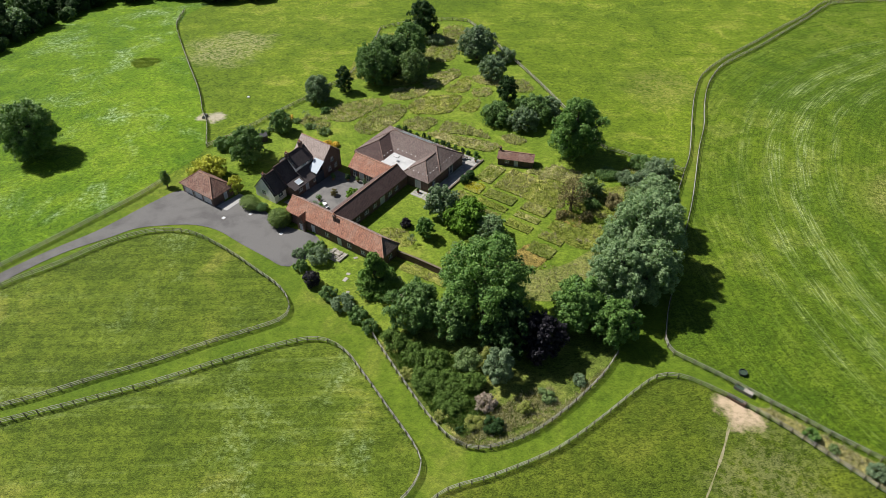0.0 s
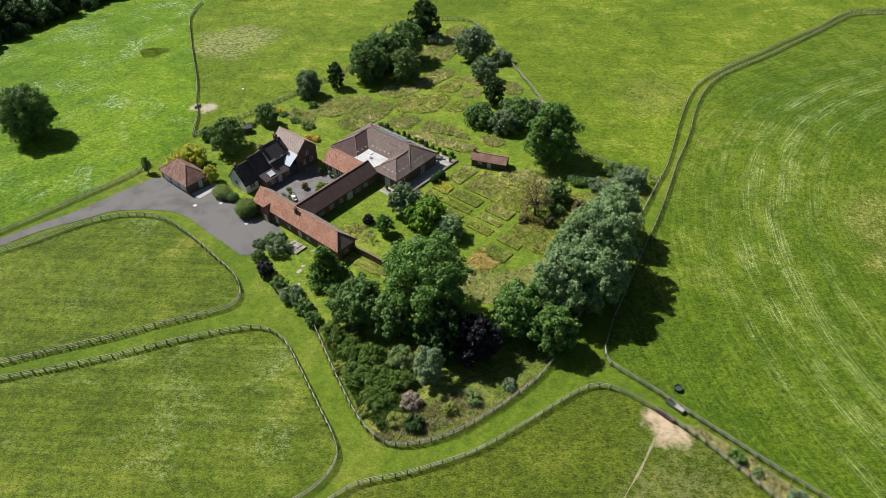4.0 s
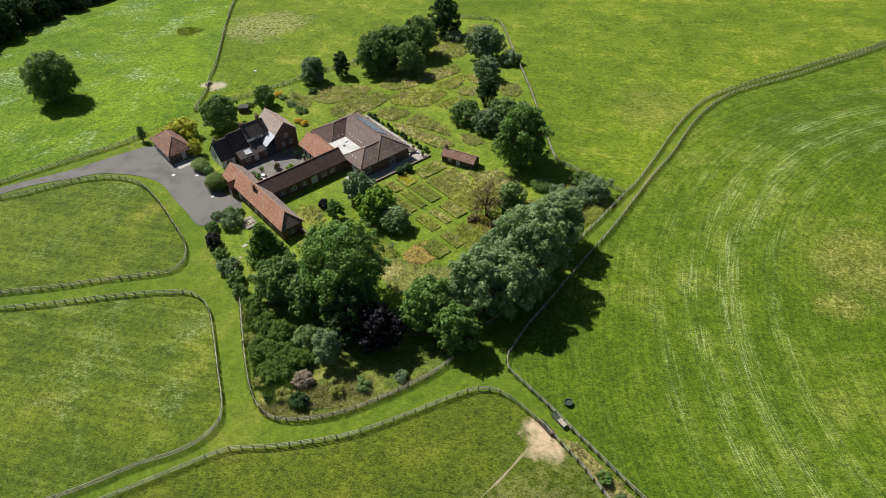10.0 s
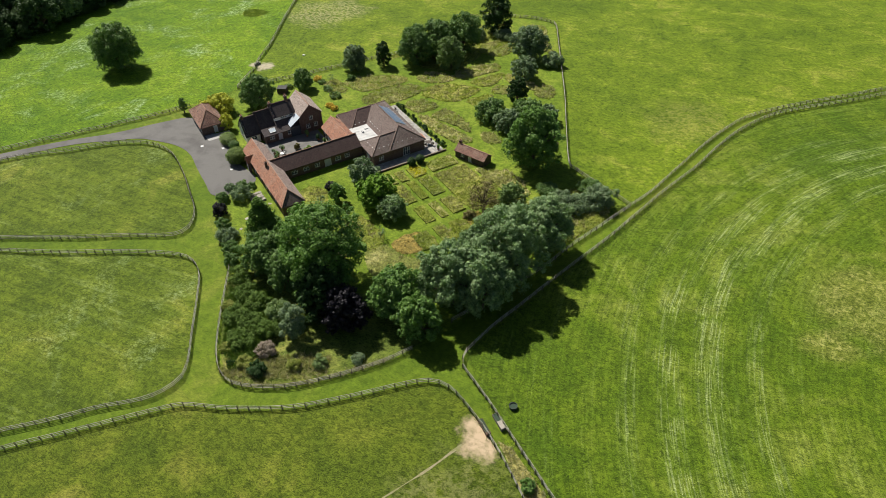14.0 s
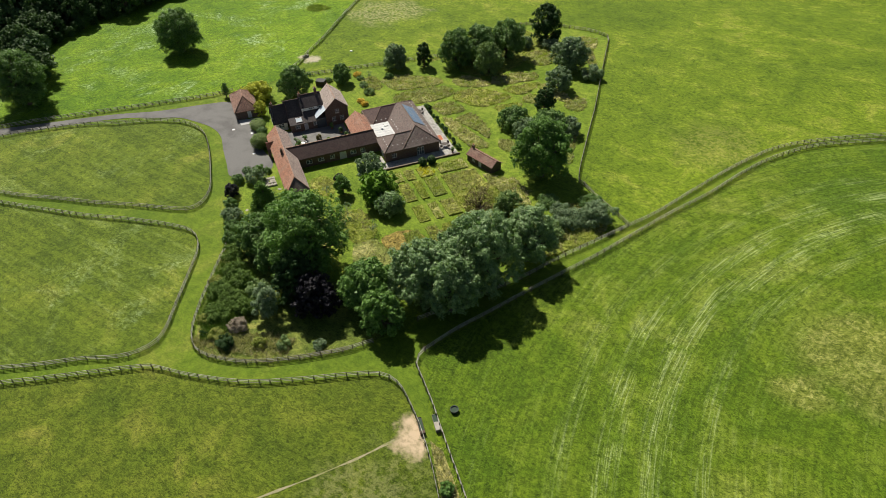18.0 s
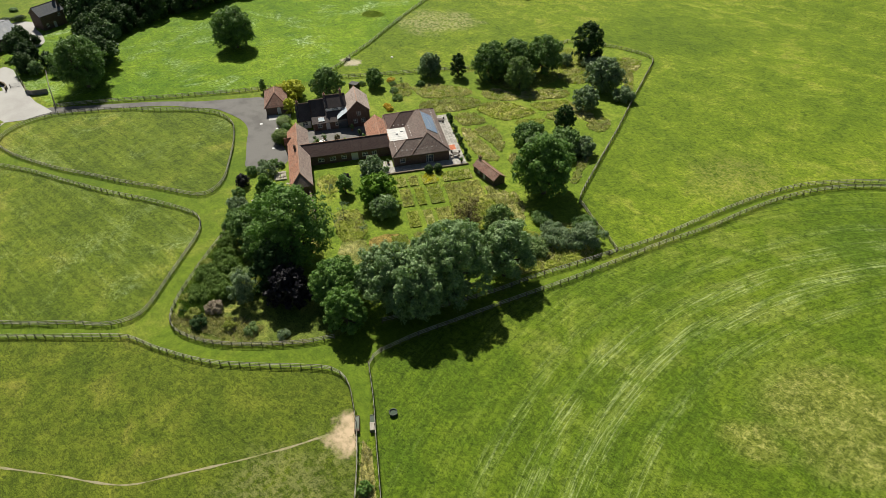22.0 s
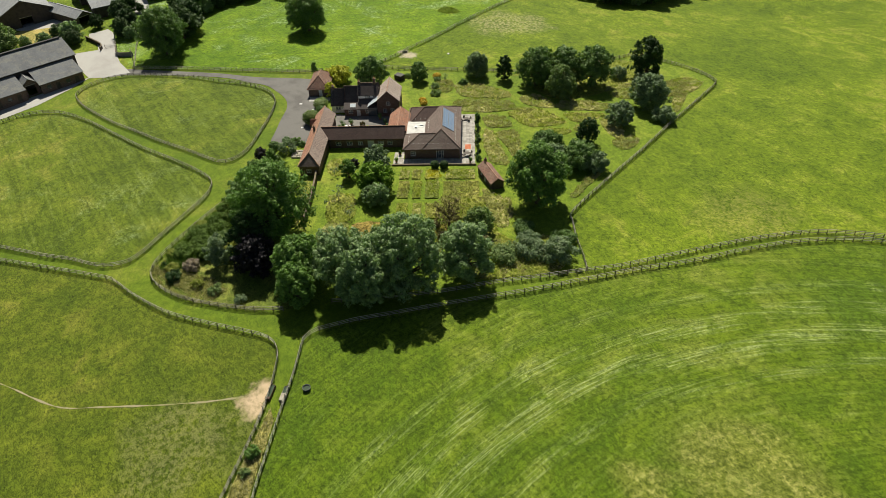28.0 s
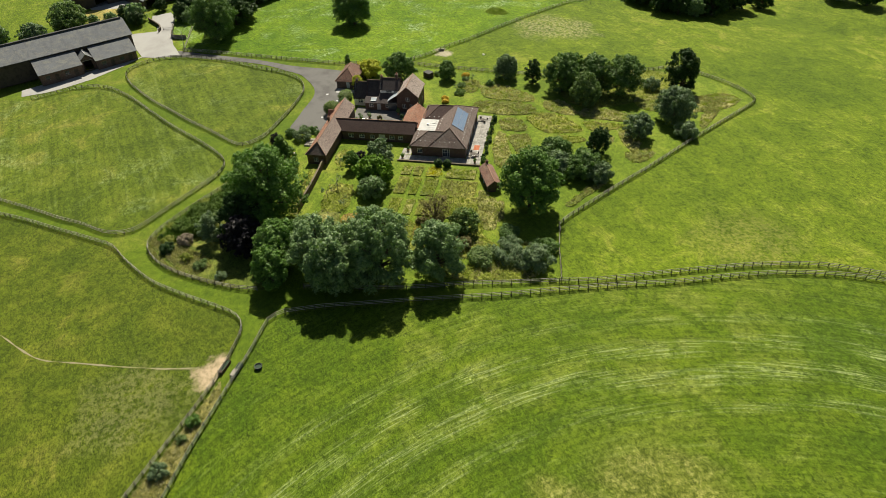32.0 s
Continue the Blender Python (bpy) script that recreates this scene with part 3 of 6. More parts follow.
patch("drive", [(-103, 77), (-94.6, 86), (-80.6, 100.5), (-70.8, 108.9), (-62.8, 118.1), (-57.5, 122.4), (-49.5, 118.6), (-40.2, 117), (-33.9, 110.3), (-26.1, 106.6), (-24.7, 102.2), (-28.8, 97.8), (-31.3, 97.4), (-35, 100.1), (-40.5, 104), (-46.4, 108.4), (-51.8, 110.2), (-57.5, 110.1), (-63.2, 109.2), (-68, 106.2), (-76.2, 101), (-86, 91), (-96.6, 78.8), (-100, 72)], TARMAC, 0.12,
      "grey tarmac drive widening into a turning yard", "drive", gap=1.6)
patch("yard", [(-98.4, 78.6), (-104, 78.3), (-108.3, 77.9), (-116.8, 78.6), (-128, 80.6), (-136.2, 82.3), (-141, 81.5), (-140.8, 75), (-136.3, 74.2), (-128.8, 75.3), (-124, 74.6), (-126.4, 66), (-126, 63.6), (-118, 64.9), (-110, 66.4), (-103.4, 67.2), (-102, 56), (-100, 46), (-98.4, 31), (-93.5, 31), (-91.8, 40), (-94, 51), (-98.8, 61), (-103, 67.2), (-99.8, 71.5)], CONCRETE, 0.13, "pale concrete farm yard", "yard", closed_smooth=False)
patch("barn_apron", [(-176, 68), (-166, 69.4), (-157, 72.4), (-154, 70.6), (-157, 64), (-160.5, 55.8), (-164.5, 55), (-170, 62)], CONCRETE, 0.1, "pale gravel apron of the far barn", "yard", gap=1.6)
patch("ground_house_lawn", [(-204, 94.5), (-183, 95.6), (-180, 99), (-178.6, 105.8), (-184, 112), (-198, 118), (-214, 112)], MOWN, 0.1, "bright mown lawn of the brick house", "lawn")
patch("house_drive", [(-178, 96.4), (-176, 101), (-171, 103.4), (-166, 101.2), (-159, 100.4), (-151, 98.2), (-148.6, 94.4), (-153, 93.6), (-163, 94.6), (-172, 94.2)], CONCRETE, 0.12, "pale gravel drive before the brick house", "drive", gap=1.6)
patch("ground_weedy_strip", [(48.8, 64.2), (51.6, 63.6), (55.2, 60.8), (60.6, 56.5), (65.7, 52.8), (69.3, 49.9), (84.5, 36.6), (104, 19.6), (98, 15.4), (76, 36.6), (63.4, 49.4), (53.8, 59)], STRIP, 0.1, "strip of dry uncut grass between two fences", "verge", closed_smooth=False)
DRYGRASS = grass("parched_grass", (0.2, 0.18, 0.06), (0.3, 0.26, 0.1), (0.42, 0.34, 0.16), 0.9, None)
patch("parched_ground", [(-160.4, 55), (-156.1, 69.4), (-150.4, 69.8), (-145.6, 64.2), (-146, 54), (-152, 46)], DRYGRASS, 0.08, "strip of sun-dried grass by the farm", "grass", gap=1.6)
line = smooth_line([(44.2, 61.4), (41.4, 56), (39.4, 52.8), (37.4, 49.6), (31.8, 41.5), (28, 36.2), (23, 32.6), (16.9, 29), (0, 18)], 1.5)
wander = [0.12 + 0.06 * math.sin(i * 1.7) + 0.04 * math.sin(i * 0.6) for i in range(len(line))]
patch("path", [(x + q, y - q * 0.6) for (x, y), q in zip(line, wander)] + [(x - q, y + q * 0.6) for (x, y), q in zip(line[::-1], wander[::-1])], PATH, 0.12, "thin trodden path through grazed grass", "path", closed_smooth=False)



# ---- fences ----
def unit_mesh(name, bm, material):
    me = bpy.data.meshes.new(name)
    bm.to_mesh(me)
    bm.free()
    me.materials.append(material)
    return me


bm = box(-0.07, 0.07, -0.062, 0.062, -0.25, 1.26)
for v in bm.verts:
    if v.co.z > 1:
        v.co.x, v.co.y, v.co.z = v.co.x * 0.9, v.co.y * 0.9, 1.26 - (0.05 if v.co.y < 0 else 0)
POST_MESH = unit_mesh("post", bm, POST)
RAIL_MESH = unit_mesh("rail", box(-0.5, 0.5, -0.022, 0.022, -0.055, 0.055), TIMBER)


def fence(points, label, closed=False, gap=1.8, rails=(0.42, 0.78, 1.14), tall=1.0, name="fence"):
    """Post-and-rail fence along a rounded line: each post and each rail of each bay."""
    rng = random.Random(len(points) * 7 + int(abs(points[0][0]) * 10))
    line = smooth_line(points, gap, closed)
    cx, cy = line[len(line) // 2]
    f = thing(name, cx, cy, label=label, category="fence", group="paddock fences")
    base = f.matrix_basis.translation.copy()
    for x, y in line:
        p = part("post", POST_MESH, None, f)
        p.matrix_basis = pose(x - base.x, y - base.y, ground_z(x, y) - base.z, rng.uniform(-2, 2), rng.uniform(-2, 2), rng.uniform(0, 90)) @ Matrix.Diagonal((1, 1, tall * rng.uniform(0.96, 1.04), 1))
    ends = list(zip(line, line[1:] + line[:1])) if closed else list(zip(line, line[1:]))
    for (ax, ay), (bx, by) in ends:
        a, b = Vector((ax, ay, ground_z(ax, ay))), Vector((bx, by, ground_z(bx, by)))
        d = b - a
        yaw, tilt = math.degrees(math.atan2(d.y, d.x)), math.degrees(math.asin(d.z / d.length))
        for h in rails:
            m = (a + b) / 2 - base
            r = part("rail", RAIL_MESH, None, f)
            r.matrix_basis = pose(m.x, m.y, m.z + h * tall + rng.uniform(-0.02, 0.02), 0, -tilt + rng.uniform(-0.6, 0.6), yaw) @ pose(0, 0.07, 0) @ Matrix.Diagonal((d.length * 1.01, 1, 1, 1))
    fine = smooth_line(points, 0.22, closed)
    FENCE_GRASS.extend((x + rng.uniform(-0.3, 0.3), y + rng.uniform(-0.3, 0.3)) for x, y in fine)
    return f


FENCE_GRASS = []
fence(PADDOCK_A, "weathered timber post-and-rail fence round a paddock", True)
fence(PADDOCK_B[1:-1], "weathered timber post-and-rail fence round the lower paddock")
fence(PADDOCK_C[1:], "weathered timber post-and-rail fence along the lane")
fence([(38, 78), (38.4, 75), (41.4, 72.6), (45.4, 69.6), (50, 65.8), (55.6, 61.3), (61, 57), (66.1, 53.3), (69.7, 50.4), (85, 37), (105, 19)], "pale timber rail fence beside a weedy strip")
fence([(-12.3, 79.3), (-8.4, 72.5), (-4.7, 66.3), (-1.6, 61.7), (1.2, 58.7), (4.2, 57.2), (8.3, 57.6), (13.5, 59.7), (18.5, 63.2), (23, 67.2), (26.6, 70.9), (29.4, 74.8)], "timber rail fence round the overgrown garden corner")
fence([(38.2, 78), (40.2, 84.5), (42.9, 91), (46.3, 99.5), (49, 106), (52.7, 115), (56.2, 124.8), (59.8, 135), (64.2, 146), (67.3, 156.2), (71.6, 167.4), (78, 178), (85, 184.8), (95, 193), (106, 203.4), (118, 215), (127, 224), (134, 228.9), (154, 229.4)], "weathered rail fence along the hay field")
fence([(33, 83), (37, 89.5), (41.1, 97.1), (43.9, 102.8), (46.6, 109.8), (50.3, 117.8), (54.2, 126.6), (57.2, 133.4), (60.8, 144.8), (63.8, 154.4), (67.5, 164.6), (72.5, 174.6), (82, 184.9), (95, 196.4), (104, 204.8), (117.9, 217.1), (132.9, 231.4), (154, 232.5)], "weathered rail fence along the mown track")
fence([(54, 127), (50.5, 129.2), (45.7, 131.9), (40.3, 135.6), (37.8, 138), (32.4, 153.8), (27.4, 169.3), (20.7, 188.1), (14.3, 206.3), (9.8, 218.6), (6.5, 221.6), (-1, 222.4), (-12, 219.8), (-20, 215.4)], "grey timber rail fence along the garden edge")
fence([(-20, 215.4), (-21, 205), (-22.8, 191), (-27, 177), (-31.3, 171.6), (-35.4, 165.6), (-40.6, 158.9), (-46, 151.9), (-51.7, 145.1), (-56.6, 140.2)], "timber rail fence behind the garden trees")
fence([(-100.5, 80), (-94.5, 87.5), (-86, 97.2), (-78, 106.2), (-70, 115.6), (-65.6, 121), (-62, 127)], "timber rail fence beside the drive")
fence([(-56.6, 140.2), (-59.6, 152), (-62, 157.2), (-66.3, 169.5), (-75, 189.2), (-84.3, 211), (-89, 224.2), (-90.5, 238)], "timber rail fence dividing two fields", gap=2.2)


# ---- buildings ----
AXIS, OX, OY = -35.2, -30.49, 113.06          # the yard's axes: u south-east, v north-east
BASE = -1.5


def site(u, v):
    c, s = math.cos(radians(AXIS)), math.sin(radians(AXIS))
    return OX + u * c - v * s, OY + u * s + v * c


def placed(bm, m):
    bm.transform(m)
    bm.normal_update()
    return bm


TRIM = {"window": WHITE, "door": GREYDOOR}


def frame_ring(x0, x1, z0, z1, bar, y0, y1):
    """A rectangular frame in one piece, upright in x and z."""
    bm = bmesh.new()
    rings = [[bm.verts.new((x, y, z)) for x, z in ((x0 + d, z0 + d), (x1 - d, z0 + d), (x1 - d, z1 - d), (x0 + d, z1 - d))] for y, d in ((y0, 0), (y0, bar), (y1, bar), (y1, 0))]
    for a, b in zip(rings, rings[1:] + rings[:1]):
        for i in range(4):
            k = (i + 1) % 4
            bm.faces.new((a[i], a[k], b[k], b[i]))
    bmesh.ops.recalc_face_normals(bm, faces=bm.faces[:])
    return bm


def wall(parent, m, length, height, material, openings=(), gable=0.0, thick=0.3, deep=0.6):
    """A wall that runs along x, its outer face at y = 0, with openings through it, and its windows and doors."""
    xs = sorted({0.0, length, *(o[0] for o in openings), *(o[0] + o[2] for o in openings)})
    zs = sorted({-deep, height, *(o[1] for o in openings), *(o[1] + o[3] for o in openings)})
    bm = bmesh.new()
    for xa, xb in zip(xs, xs[1:]):
        for za, zb in zip(zs, zs[1:]):
            if not any(o[0] - 1e-4 <= xa and xb <= o[0] + o[2] + 1e-4 and o[1] - 1e-4 <= za and zb <= o[1] + o[3] + 1e-4 for o in openings):
                add_box(bm, xa, xb, 0, thick, za, zb)
    if gable:
        vs = [bm.verts.new(p) for y in (0, thick) for p in ((0, y, height), (length, y, height), (length / 2, y, height + gable))]
        for f in ((0, 1, 2), (5, 4, 3), (0, 3, 4, 1), (1, 4, 5, 2), (2, 5, 3, 0)):
            bm.faces.new([vs[i] for i in f])
    bmesh.ops.remove_doubles(bm, verts=bm.verts[:], dist=0.0005)
    bm.normal_update()
    uv_box(bm)
    part("wall", placed(bm, m), material, parent)
    for x, z, w, h, kind in openings:
        if kind == "window":
            n = max(2, round(w / 0.6))
            wdw = part("window", placed(frame_ring(x, x + w, z, z + h, 0.08, 0.05, 0.15), m), TRIM["window"], parent, "painted casement window")
            part("transom", placed(box(x + 0.08, x + w - 0.08, 0.07, 0.13, z + h * 0.55, z + h * 0.55 + 0.05), m), TRIM["window"], wdw)
            for k in range(1, n):
                xm = x + w * k / n
                part("mullion", placed(box(xm - 0.04, xm + 0.04, 0.055, 0.145, z + 0.08, z + h - 0.08), m), TRIM["window"], wdw)
            part("pane", placed(box(x + 0.04, x + w - 0.04, 0.1, 0.11, z + 0.04, z + h - 0.04), m), GLASS, wdw)
            part("sill", placed(box(x - 0.06, x + w + 0.06, -0.08, 0.05, z - 0.08, z - 0.004), m), STONE, wdw)
        elif kind == "garage":
            d = part("garage_door", placed(boxes([(x, x + w, 0.12, 0.17, z + h * k / 5, z + h * (k + 1) / 5 - 0.03) for k in range(5)]), m), WHITE, parent, "pale grey panelled garage door")
            part("handle", placed(box(x + w / 2 - 0.12, x + w / 2 + 0.12, 0.08, 0.12, z + 0.95, z + 1.0), m), METAL, d)
            part("frame", placed(boxes([(x - 0.1, x, -0.02, 0.1, z, z + h + 0.1), (x + w, x + w + 0.1, -0.02, 0.1, z, z + h + 0.1), (x, x + w, -0.02, 0.1, z + h, z + h + 0.1)]), m), WHITE, d)
        elif kind == "opening":
            part("lintel", placed(box(x - 0.15, x + w + 0.15, -0.03, 0.1, z + h, z + h + 0.2), m), TIMBER, parent)
        elif kind == "door":
            d = part("door", placed(boxes([(x + 0.06, x + w - 0.06, 0.12, 0.17, z + 0.02, z + h - 0.06)]), m), TRIM["door"], parent, "painted plank door")
            part("frame", placed(boxes([(x, x + 0.06, 0.04, 0.2, z, z + h), (x + w - 0.06, x + w, 0.04, 0.2, z, z + h), (x + 0.06, x + w - 0.06, 0.04, 0.2, z + h - 0.06, z + h)]), m), TRIM["window"], d)
            part("handle", placed(box(x + w - 0.2, x + w - 0.1, 0.08, 0.12, z + 1.0, z + 1.04), m), METAL, d)


def slope(parent, pts, material, thick=0.13, name="roof_slope"):
    """A roof slab with courses along its eave."""
    bm = bmesh.new()
    top = [bm.verts.new(p) for p in pts]
    low = [bm.verts.new((p[0], p[1], p[2] - thick)) for p in pts]
    bm.faces.new(top)
    bm.faces.new(low[::-1])
    for i in range(len(pts)):
        j = (i + 1) % len(pts)
        bm.faces.new((top[j], top[i], low[i], low[j]))
    bmesh.ops.recalc_face_normals(bm, faces=bm.faces[:])
    uv_box(bm)
    return part(name, bm, material, parent)


def ridge_line(parent, a, b, material):
    """Half-round ridge or hip tiles laid end to end."""
    a, b = Vector(a), Vector(b)
    n = max(1, round((b - a).length / 0.45))
    bm = bmesh.new()
    for i in range(n):
        p, q = a.lerp(b, i / n), a.lerp(b, (i + 0.97) / n)
        tube(bm, p, q, 0.1, 0.09, 6)
    return part("ridge_tiles", bm, material, parent)


def roofed(parent, x0, x1, y0, y1, eave, top, axis, roof, ridge_mat, hips=(0.0, 0.0), over=0.3, off=0.0, side_mats=None):
    """Two slopes and, where an end is hipped, its triangle. axis: the ridge's direction. off: the ridge's shift from the middle."""
    def at(x, y, z):
        return (x, y, z) if axis == "x" else (y, x, z)
    if axis == "y":
        x0, x1, y0, y1 = y0, y1, x0, x1
    yc = (y0 + y1) / 2 + off
    drop = over * (top - eave) / ((y1 - y0) / 2)
    ze = eave - drop
    ax, bx = x0 - over, x1 + over
    ra, rb = (x0 + hips[0] if hips[0] else ax), (x1 - hips[1] if hips[1] else bx)
    mats = side_mats or (roof, roof)
    slope(parent, [at(ax, y0 - over, ze), at(bx, y0 - over, ze), at(rb, yc, top), at(ra, yc, top)], mats[0])
    slope(parent, [at(bx, y1 + over, ze), at(ax, y1 + over, ze), at(ra, yc, top), at(rb, yc, top)], mats[1])
    ridge_line(parent, at(ra, yc, top + 0.02), at(rb, yc, top + 0.02), ridge_mat)
    for k, (xe, xr, hip) in enumerate(((ax, ra, hips[0]), (bx, rb, hips[1]))):
        if hip:
            slope(parent, [at(xe, y0 - over, ze), at(xe, y1 + over, ze), at(xr, yc, top)], roof)
            for y in (y0 - over, y1 + over):
                ridge_line(parent, at(xe, y, ze + 0.04), at(xr, yc, top), ridge_mat)


def block(parent, x0, x1, y0, y1, eave, material, front=(), right=(), back=(), left=(), gables=(0, 0, 0, 0), sides="frbl"):
    """Four walls of a block: front along y0, right along x1, back along y1, left along x0."""
    if "f" in sides:
        wall(parent, pose(x0, y0, 0), x1 - x0, eave, material, front, gables[0])
    if "r" in sides:
        wall(parent, pose(x1, y0 + 0.302, 0, 0, 0, 90), y1 - y0 - 0.604, eave, material, right, gables[1])
    if "b" in sides:
        wall(parent, pose(x1, y1, 0, 0, 0, 180), x1 - x0, eave, material, back, gables[2])
    if "l" in sides:
        wall(parent, pose(x0, y1 - 0.302, 0, 0, 0, -90), y1 - y0 - 0.604, eave, material, left, gables[3])


def building(name, u, v, label, category, z=BASE, turn=AXIS):
    x, y = site(u, v)
    return thing(name, x, y, turn, z, label, category)


def chimney(parent, x, y, z0, z1, wide=0.7, deep=0.55, pots=2):
    bm = boxes([(x - wide / 2, x + wide / 2, y - deep / 2, y + deep / 2, z0, z1 - 0.25), (x - wide / 2 - 0.06, x + wide / 2 + 0.06, y - deep / 2 - 0.06, y + deep / 2 + 0.06, z1 - 0.246, z1)])
    bm.normal_update()
    uv_box(bm)
    c = part("chimney", bm, BRICK, parent, "brick chimney stack")
    for i in range(pots):
        bm = bmesh.new()
        px_ = x + (i - (pots - 1) / 2) * 0.32
        tube(bm, (px_, y, z1), (px_, y, z1 + 0.4), 0.12, 0.1, 8)
        part("chimney_pot", bm, TERRACOTTA, c)


# garage
g = building("garage", -21.9, -5.15, "triple brick garage with a hipped tile roof", "garage", -1.75)
block(g, -5, 5, -2.75, 2.75, 2.7, BRICK, front=[(0.75, 0, 2.4, 2.1, "garage"), (3.8, 0, 2.4, 2.1, "garage"), (6.85, 0, 2.4, 2.1, "garage")], right=[(2.6, 0, 0.95, 2.05, "door")])
roofed(g, -5, 5, -2.75, 2.75, 2.7, 5.1, "x", RED_TILE, RIDGE, (3.2, 3.2), 0.35)

# long barn along the yard
b = building("barn", 12.4, 0, "long low brick barn with an orange clay tile roof", "barn")
doors = [(6.4, 0, 1.0, 2.1, "door"), (10.2, 0.9, 1.0, 1.0, "window"), (13.4, 0, 1.1, 2.1, "door"), (16, 0.9, 1.1, 1.0, "window"), (19.5, 0.9, 1.1, 1.0, "window")]
block(b, -12.6, 12.6, -2.3, 2.3, 3.2, BRICK, front=doors, right=[(1.3, 1.0, 1.1, 1.0, "window")], left=[(1.3, 0.9, 1.1, 1.1, "window")], gables=(0, 0, 0, 2.1))
roofed(b, -12.6, 12.6, -2.3, 2.3, 3.2, 5.3, "x", BROWN_TILE, RIDGE, (0, 2.1), 0.3, side_mats=(ORANGE_TILE, PALE_TILE))
block(b, -9.1, -7.3, -3.2, -2.3, 2.8, BRICK, front=[(0.45, 0, 0.9, 2.0, "door")], gables=(1.1, 0, 0, 0), sides="rfl")
roofed(b, -9.1, -7.3, -3.2, -1.0, 2.8, 3.95, "y", ORANGE_TILE, RIDGE, (0, 0), 0.14)
chimney(b, -0.8, -0.7, 4.2, 5.9, 0.5, 0.5, 1)

# range between barn and hall
k = building("barn_wing", 9.9, 11.0, "low brick wing with a dark tiled roof", "barn wing")
wins = [(1.6, 0.9, 1.4, 1.0, "window"), (4.4, 0.9, 1.4, 1.0, "window"), (7.2, 0.9, 1.2, 1.0, "window"), (9.6, 0.0, 1.6, 2.1, "door"), (12.2, 0.9, 1.4, 1.0, "window"), (14.6, 0.9, 1.2, 1.0, "window")]
block(k, -2.5, 2.5, -8.6, 10.8, 2.9, BRICK, right=wins, left=[(3, 0, 1.0, 2.1, "door"), (6, 0.9, 1.4, 1.0, "window"), (10, 0.9, 1.4, 1.0, "window")], sides="rlb")
# south-east slope has darker tiles, its shade put into their colour
roofed(k, -2.5, 2.5, -10.9, 10.3, 2.9, 4.8, "y", DARK_TILE, RIDGE, (0, 0), 0.3, side_mats=(SOOTY_TILE, DARK_TILE))

k = building("linking_range", 5.4, 19.8, "short brick range with bright clay tiles", "barn wing")
block(k, -5.6, 2.0, -2.6, 2.6, 2.75, BRICK, front=[(0.8, 0.4, 1.2, 1.7, "window"), (2.6, 0, 1.4, 2.1, "door"), (4.6, 0.4, 1.4, 1.7, "window")], gables=(0, 0, 0, 1.95), sides="flb")
roofed(k, -5.6, 4.4, -2.6, 2.6, 2.75, 4.75, "x", ORANGE_TILE, RIDGE, (0, 0), 0.3)

# hall with a flat-roofed well
h = building("hall", 7.6, 28.5, "single-storey brick hall with hipped brown tile roofs", "hall")
block(h, -10.4, 10.4, -6.6, 6.7, 3.05, BRICK, front=[(17.2, 0, 1.6, 2.3, "door")],
      right=[(1.2, 0.9, 1.2, 1.2, "window"), (7.4, 0.1, 1.8, 2.1, "window")], back=[(2, 0.2, 1.8, 2.1, "window"), (6, 0.2, 1.8, 2.1, "window"), (10, 0.2, 1.8, 2.1, "window"), (14.5, 0.2, 1.8, 2.1, "window")])
roofed(h, -10.4, 10.4, -2.1, 6.7, 3.05, 5.85, "x", BROWN_TILE, RIDGE_DARK, (4.8, 4.1), 0.35, side_mats=(BROWN_TILE, BROWN_TILE))
roofed(h, 3.6, 10.4, -6.6, 2.4, 3.06, 5.1, "y", BROWN_TILE, RIDGE_DARK, (3.7, 0), 0.345)
roofed(h, -10.4, -2.4, -5.8, 2.4, 3.06, 5.3, "y", DARK_TILE, RIDGE_DARK, (3.4, 0), 0.345, side_mats=(BROWN_TILE, DARK_TILE))
bm = box(-2.7, 3.9, -6.5, -1.7, 2.9, 3.13)
part("flat_roof", bm, DECK, h, "pale flat roof in the well of the hall")
for i in range(1, 6):
    part("seam", box(-2.7 + 1.1 * i - 0.03, -2.7 + 1.1 * i + 0.03, -6.4, -2.2, 3.13, 3.16), GREYDOOR, h)
part("roof_vent", box(0.2, 0.7, -4.6, -4.1, 3.13, 3.5, 0.03), METAL, h, "small roof vent")
part("skylight_kerb", box(-1.6, -0.4, -3.4, -2.6, 3.13, 3.3, 0.03), DECK, h)


def on_slope(x, y, y_eave, z_eave, y_top, z_top):
    return z_eave + (z_top - z_eave) * (y - y_eave) / (y_top - y_eave)


TILE_VENT = unit_mesh("tile_vent", box(-0.1, 0.1, -0.1, 0.1, -0.03, 0.08, 0.02), WHITE)
for i in range(9):
    o = part("tile_vent", TILE_VENT, None, h)
    o.location = (9.45, -5.6 + 1.2 * i, on_slope(0, 9.45, 10.4, 3.06, 7.0, 5.1) + 0.02)
for i in range(14):
    o = part("tile_vent", TILE_VENT, None, h)
    o.location = (-8.2 + 1.25 * i, 5.7, on_slope(0, 5.7, 6.7, 3.05, 2.3, 5.85) + 0.02)
for i in range(5):
    o = part("tile_vent", TILE_VENT, None, h)
    o.location = (-2.0 + 1.25 * i, -1.1, on_slope(0, -1.1, -2.1, 3.05, 2.3, 5.85) + 0.02)
for i in range(4):
    o = part("tile_vent", TILE_VENT, None, h)
    o.location = (4.6 + 1.25 * i, -5.6, on_slope(0, -5.6, -6.6, 3.06, -2.9, 5.1) + 0.02)
